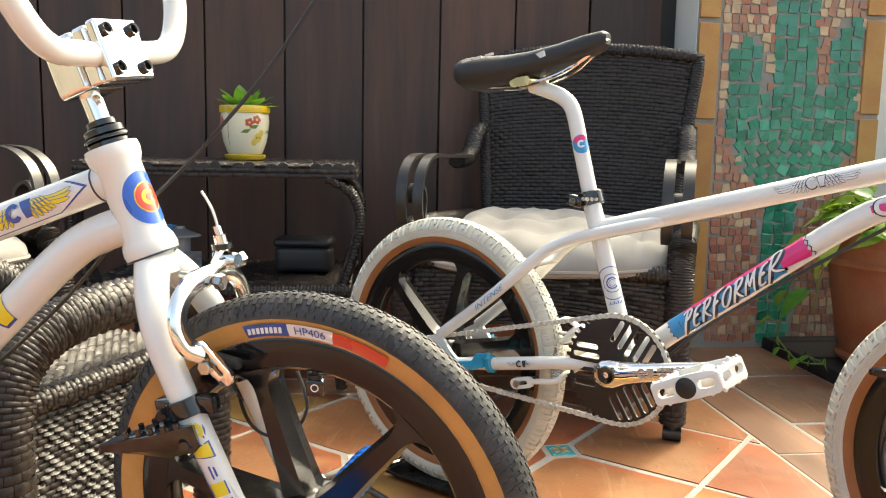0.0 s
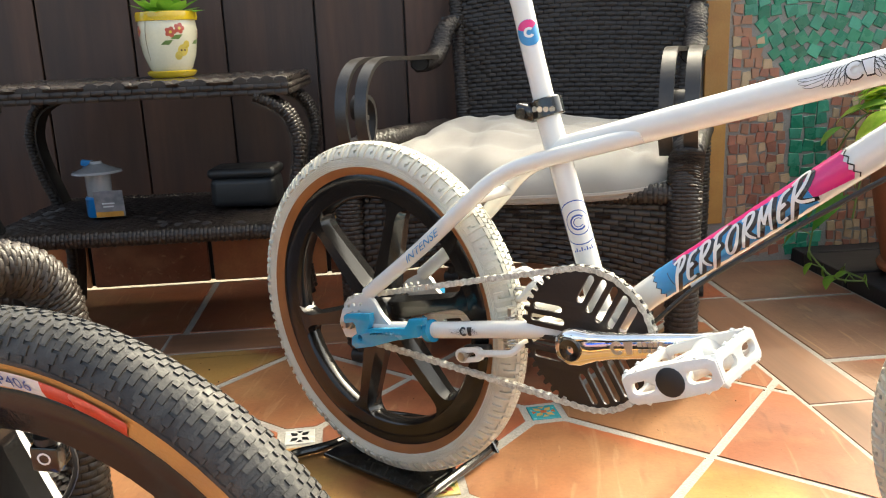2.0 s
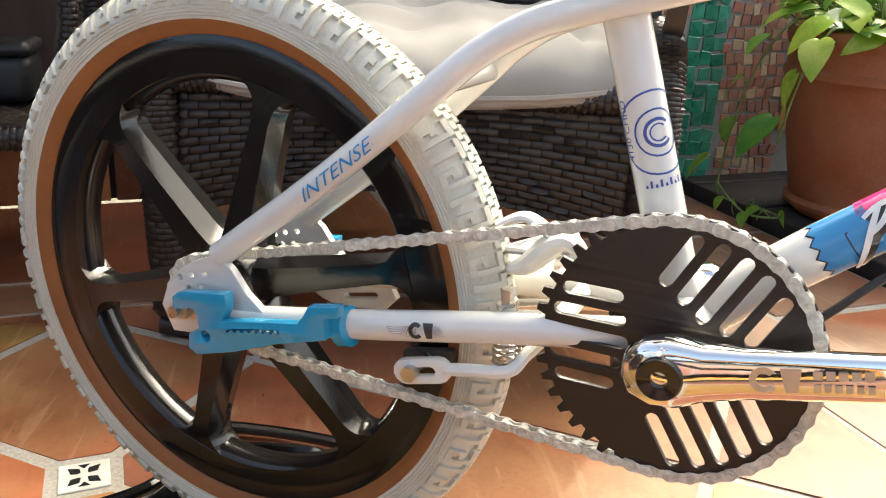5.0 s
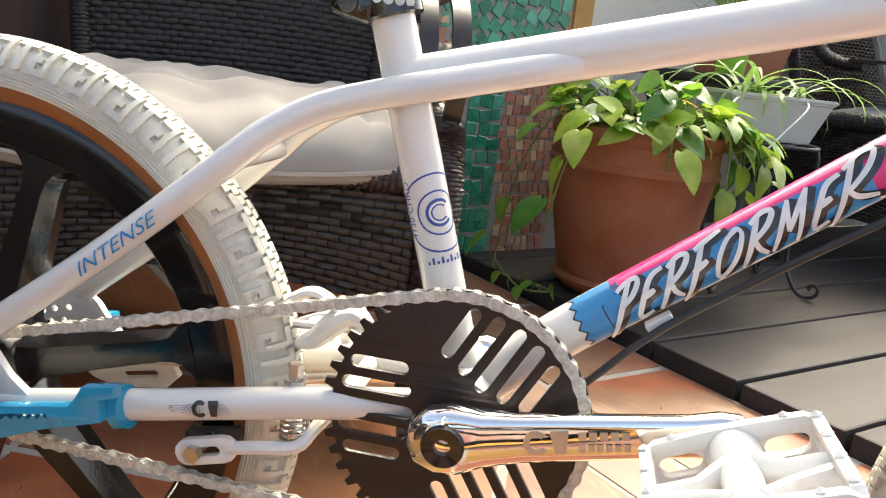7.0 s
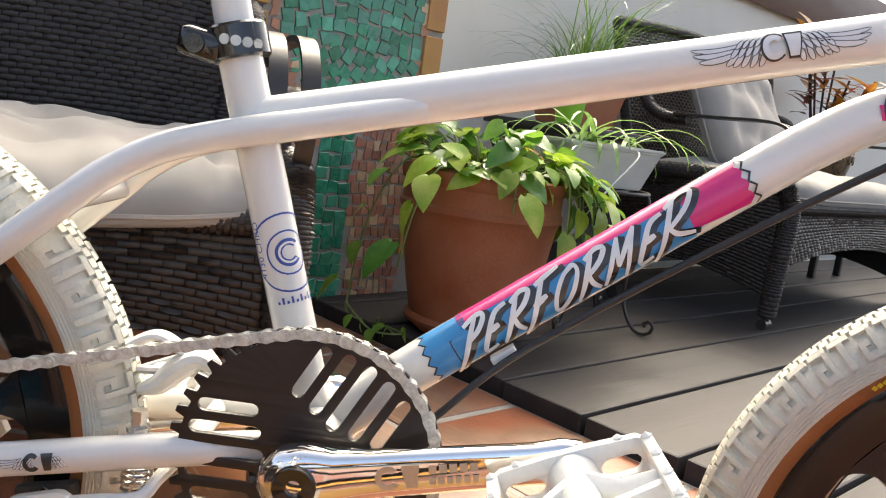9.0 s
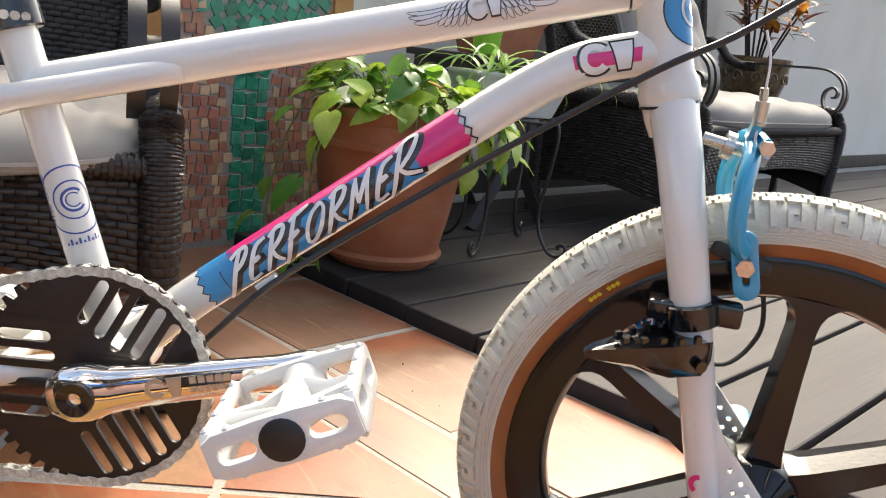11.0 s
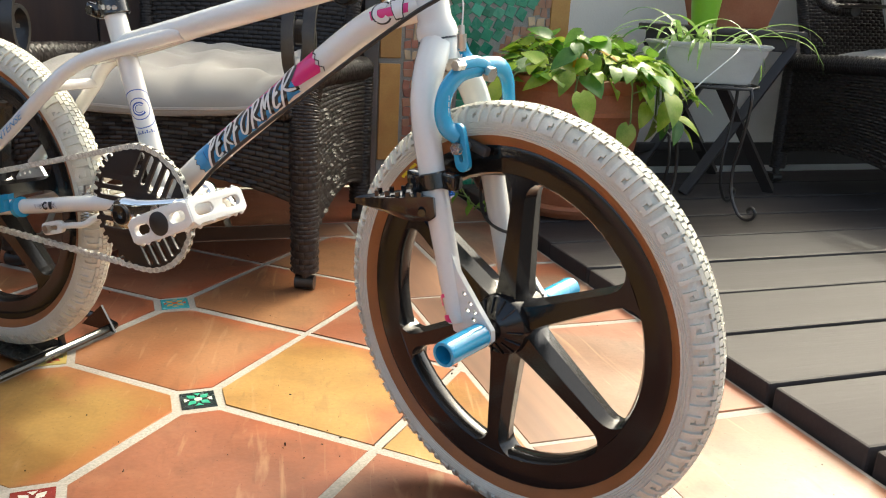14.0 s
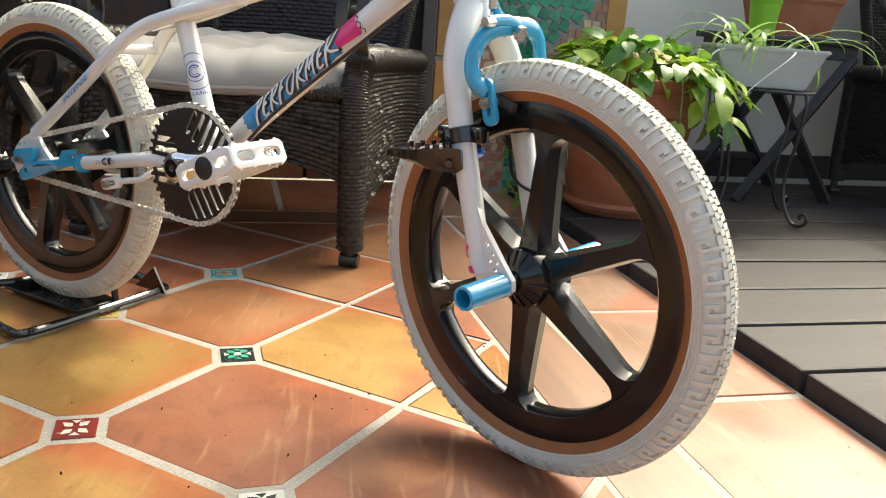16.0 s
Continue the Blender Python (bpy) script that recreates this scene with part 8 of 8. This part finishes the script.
for k in range(150):
    a = lr.uniform(0, math.tau)
    r = 0.165 * math.sqrt(lr.uniform(0.03, 1.0))
    h = lr.uniform(0.02, 0.09) + 0.06 * (1 - r / 0.165) + 0.02 * math.sin(3 * a + 1)
    c, s = math.cos(a), math.sin(a)
    p0, p1, p2 = Vector((c * r * 0.6, s * r * 0.6, 0.335)), Vector((c * r * 0.9, s * r * 0.9, 0.335 + h * 0.8)), Vector((c * (r + 0.02), s * (r + 0.02), 0.335 + h))
    tube(stems, smooth_path([p0, p1, p2], 4), 0.0019, 5)
    e = lr.uniform(-0.9, 0.7)
    put_leaf(po, lr.choice([pm1, pm1, pm2, pm2, pm4]), p2, (c + lr.uniform(-.9, .9), s + lr.uniform(-.9, .9), e), Vector((c * 0.7 + lr.uniform(-.5, .5), s * 0.7 + lr.uniform(-.5, .5), 1)), lr.uniform(0.55, 1.1))
# trailing vines: to the pillar side, over the rim and down in front
vine([(-0.10, -0.06, 0.36), (-0.19, -0.10, 0.37), (-0.235, -0.10, 0.28), (-0.245, -0.08, 0.16)], 5)
vine([(-0.12, 0.02, 0.36), (-0.20, 0.00, 0.38), (-0.25, 0.02, 0.30), (-0.28, 0.03, 0.18), (-0.30, 0.02, 0.06)], 6, 0.85)
vine([(-0.30, 0.02, 0.06), (-0.26, -0.03, 0.012), (-0.20, -0.06, 0.012), (-0.22, 0.03, 0.012)], 8, 0.55, pm2)
vine([(0.10, -0.08, 0.36), (0.19, -0.11, 0.38), (0.225, -0.12, 0.33), (0.230, -0.12, 0.25)], 7)
vine([(0.08, -0.13, 0.36), (0.14, -0.18, 0.37), (0.165, -0.20, 0.32), (0.17, -0.20, 0.25)], 6)
vine([(0.15, 0.00, 0.36), (0.22, 0.00, 0.38), (0.245, -0.02, 0.31), (0.245, -0.03, 0.22)], 7)
for k in range(7):
    a = radians(-70 + 14 * k)
    c, q, h = math.cos(a), math.sin(a), lr.uniform(0.05, 0.15)
    vine([(0.11 * c, 0.11 * q, 0.36), (0.18 * c, 0.18 * q, 0.395), (0.215 * c, 0.215 * q, 0.36), (0.225 * c, 0.225 * q, 0.37 - h)], 7, 0.8)
vine([(-0.04, -0.14, 0.36), (-0.06, -0.19, 0.37), (-0.07, -0.205, 0.30)], 3)
tagged(part("stem", stems, M["stem"], po), kind="stuff")
put_leaf(po, pm3, (-0.035, -0.130, 0.425), (-0.25, -0.65, -0.55), (0.6, -1.0, 0.5), 0.85)
put_leaf(po, pm3, (0.020, -0.100, 0.430), (0.5, -0.5, -0.1), (0.3, -0.3, 1.0), 0.6)

# iron plant stand with a grey planter and its spider plant
SX, SY = 1.945, 2.165
ps = thing("plant_stand", "black wrought-iron plant stand with curled feet", "plant stand", pose(SX, SY, QZ))
for r in (0.130, 0.075):
    bm = bmesh.new()
    tube(bm, [(r * math.cos(k * math.tau / 32), r * math.sin(k * math.tau / 32), 0.368) for k in range(32)], 0.0045, 8, closed=True)
    part("ring", bm, M["wrought_iron"], ps)
for k in range(6):
    a = k * math.tau / 6
    bm = bmesh.new()
    tube(bm, [(0, 0, 0.368), (0.130 * math.cos(a), 0.130 * math.sin(a), 0.368)], 0.0035, 6)
    part("spoke", bm, M["wrought_iron"], ps)
for k in range(4):
    a = radians(-60 + k * 90)
    c, s = math.cos(a), math.sin(a)
    bm = bmesh.new()
    prof3 = [(0.130, 0.368), (0.138, 0.330), (0.128, 0.230), (0.112, 0.140), (0.118, 0.070), (0.145, 0.020), (0.170, 0.006), (0.194, 0.012), (0.202, 0.030), (0.190, 0.042), (0.178, 0.034), (0.184, 0.026)]
    tube(bm, smooth_path([(r * c, r * s, z) for r, z in prof3], 5), 0.0050, 8)
    part("leg", bm, M["wrought_iron"], ps)
gp = thing("planter_box", "pale grey plastic trough planter on the iron stand", "planter", pose(SX - 0.028, SY - 0.005, QZ + 0.374, 0, 0, -3) @ Matrix.Diagonal((1.08, 0.95, 0.84, 1)))
bm = bmesh.new()
lo, hi = rect(-0.105, -0.060, 0.105, 0.060), rect(-0.140, -0.080, 0.140, 0.080)
vs = [[bm.verts.new((x, y, z)) for x, y in q] for q, z in ((lo, 0.0), (hi, 0.118), ([(x * 1.05, y * 1.08) for x, y in hi], 0.120), ([(x * 1.05, y * 1.08) for x, y in hi], 0.132), ([(x * 0.97, y * 0.95) for x, y in hi], 0.132), ([(x * 0.95, y * 0.92) for x, y in hi], 0.105))]
for q, w in zip(vs, vs[1:]):
    for k in range(4):
        bm.faces.new((q[k], q[(k + 1) % 4], w[(k + 1) % 4], w[k]))
bm.faces.new(vs[0][::-1])
bm.faces.new(vs[-1])
bmesh.ops.bevel(bm, geom=bm.edges[:], offset=0.004, segments=2, affect="EDGES", clamp_overlap=True)
part("trough", bm, M["grey_plastic"], gp)
bm = bmesh.new()
box(bm, 0.25, 0.13, 0.01, pose(0, 0, 0.112))
part("soil", bm, M["soil"], gp)
sp = thing("spider_plant", "spider plant with striped arching leaves in the grey trough", "plant", pose(SX - 0.028, SY - 0.005, QZ + 0.374, 0, 0, -3) @ Matrix.Diagonal((1.08, 0.95, 0.84, 1)))
for k in range(26):
    bm = bmesh.new()
    strap(bm, (lr.uniform(-0.09, 0.09), lr.uniform(-0.03, 0.03), 0.115), lr.uniform(0, math.tau), radians(lr.uniform(15, 58)), lr.uniform(0.20, 0.34), lr.uniform(0.012, 0.018), lr.uniform(1.8, 3.2))
    part("leaf", bm, M["spider"], sp, "", 80)
for pts in ([(-0.10, -0.06, 0.12), (-0.16, -0.11, 0.10), (-0.19, -0.13, 0.0), (-0.17, -0.12, -0.10), (-0.06, -0.05, -0.20)], [(0.06, -0.07, 0.125), (0.03, -0.12, 0.10), (-0.06, -0.14, 0.0), (-0.16, -0.15, -0.14)]):
    bm = bmesh.new()
    tube(bm, smooth_path(pts, 6), 0.0022, 6)
    part("runner", bm, M["white_alloy"], sp)

# dark table against the wall with crossed legs; planters on it
t2 = thing("plant_table", "dark wooden plant table with crossed legs by the wall", "table", wpose(2.575, 2.09, QZ))
bm = bmesh.new()
box(bm, 0.40, 0.36, 0.022, pose(0, 0, 0.512), 0.004)
part("tabletop", bm, M["dark_wood"], t2)
bm = bmesh.new()
box(bm, 0.36, 0.32, 0.045, pose(0, 0, 0.480), 0.003)
part("apron", bm, M["dark_wood"], t2)
for sy in (-1, 1):
    for x0, x1 in ((-0.17, 0.17), (0.17, -0.17)):
        bm = bmesh.new()
        tube(bm, [(x0, sy * 0.155, 0.002), (x1, sy * 0.155, 0.470)], 0.022, 4)
        part("leg", bm, M["dark_wood"], t2, "", 20)
bm = bmesh.new()
box(bm, 0.34, 0.03, 0.03, pose(0, 0.155, 0.10), 0.003)
part("stretcher", bm, M["dark_wood"], t2)
bx2 = thing("terracotta_planter", "square terracotta planter on the dark plant table", "planter", wpose(2.60, 2.09, QZ + 0.524))
bm = bmesh.new()
lo, hi = rect(-0.10, -0.075, 0.10, 0.075), rect(-0.125, -0.090, 0.125, 0.090)
vs = [[bm.verts.new((x, y, z)) for x, y in q] for q, z in ((lo, 0.0), (hi, 0.105), ([(x * 1.05, y * 1.06) for x, y in hi], 0.106), ([(x * 1.05, y * 1.06) for x, y in hi], 0.130), ([(x * 0.94, y * 0.93) for x, y in hi], 0.130), ([(x * 0.92, y * 0.90) for x, y in hi], 0.105))]
for q, w in zip(vs, vs[1:]):
    for k in range(4):
        bm.faces.new((q[k], q[(k + 1) % 4], w[(k + 1) % 4], w[k]))
bm.faces.new(vs[0][::-1])
bm.faces.new(vs[-1])
bmesh.ops.bevel(bm, geom=bm.edges[:], offset=0.004, segments=2, affect="EDGES", clamp_overlap=True)
part("trough", bm, M["terracotta"], bx2)
gr = thing("grass_plant", "tall arching grassy plant in the terracotta planter", "plant", wpose(2.60, 2.09, QZ + 0.524))
bm = bmesh.new()
for k in range(150):
    strap(bm, (lr.uniform(-0.08, 0.08), lr.uniform(-0.06, 0.06), 0.10), lr.uniform(0, math.tau), radians(lr.uniform(45, 88)), lr.uniform(0.22, 0.50), lr.uniform(0.0030, 0.0055), lr.uniform(0.9, 2.6), 8)
tagged(part("foliage", bm, M["grass_leaf"], gr, "", 80), kind="stuff")
lc = thing("lime_pot", "bright lime green small pot on the plant table", "flower pot", wpose(2.43, 1.98, QZ + 0.524))
bm = bmesh.new()
lathe(bm, [(0, 0), (0.034, 0), (0.038, 0.004), (0.046, 0.085), (0.048, 0.090), (0.048, 0.100), (0.043, 0.100), (0.041, 0.085), (0, 0.083)], 28)
part("body", bm, mat("lime_plastic", (0.24, 0.50, 0.03), 0.35, vary=0.06, bump=0.03), lc)

# croton in a patterned pot beyond the two-seater
cp = thing("patterned_pot", "brown glazed pot with a raised scroll pattern", "flower pot", wpose(4.52, 2.12, QZ + 0.42))
M["gold_glaze"] = mat("gold_glaze", (0.23, 0.14, 0.06), 0.3, vary=0.25, scale=30, fine=120, bump=0.3, second=(0.08, 0.05, 0.025), coat=0.3)
bm = bmesh.new()
lathe(bm, [(0, 0), (0.10, 0), (0.135, 0.04), (0.160, 0.12), (0.165, 0.19), (0.172, 0.20), (0.172, 0.225), (0.155, 0.225), (0.150, 0.20), (0, 0.195)], 40)
body = part("body", bm, M["gold_glaze"], cp)
for k in range(12):
    bm = bmesh.new()
    a = k * math.tau / 12
    tube(bm, [Vector((0.162 * math.cos(a + 0.16 * math.cos(t * 0.7) * (1 - t / 14)), 0.162 * math.sin(a + 0.16 * math.cos(t * 0.7) * (1 - t / 14)), 0.13 + 0.030 * math.sin(t * 0.7) * (1 - t / 14))) for t in range(12)], 0.005, 6)
    part("relief", bm, M["gold_glaze"], body)
stl = thing("pot_stool", "dark low stool carrying the patterned pot", "stool", wpose(4.52, 2.12, QZ))
bm = bmesh.new()
box(bm, 0.36, 0.36, 0.03, pose(0, 0, 0.403), 0.004)
part("seat", bm, M["dark_wood"], stl)
for sx in (-1, 1):
    for sy in (-1, 1):
        bm = bmesh.new()
        box(bm, 0.03, 0.03, 0.389, pose(sx * 0.15, sy * 0.15, 0.1945), 0.003)
        part("leg", bm, M["dark_wood"], stl)
cr = thing("croton", "croton with red and golden leaves in the patterned pot", "plant", wpose(4.52, 2.12, QZ + 0.42))
c1 = heart_leaf("leaf", M["croton_red"], 0.13, 0.042, 0.25, 0.3)
c2 = heart_leaf("leaf", M["croton_gold"], 0.12, 0.042, 0.2, 0.3)
stems = bmesh.new()
for k in range(11):
    a = k * 2.4
    r, h = lr.uniform(0.03, 0.14), lr.uniform(0.25, 0.55)
    top = Vector((r * math.cos(a) * 1.4, r * math.sin(a) * 1.4, 0.20 + h))
    tube(stems, [(r * 0.4 * math.cos(a), r * 0.4 * math.sin(a), 0.19), top], 0.005, 6)
    for e in range(9):
        b = e * 2.4 + k
        el = lr.uniform(-0.1, 0.9)
        put_leaf(cr, c2 if e > 5 or lr.random() < 0.25 else c1, top - Vector((0, 0, 0.018 * (8 - e))), (math.cos(b) * math.cos(el), math.sin(b) * math.cos(el), math.sin(el)), s=lr.uniform(0.7, 1.1))
tagged(part("stem", stems, M["bark"], cr), kind="stuff")
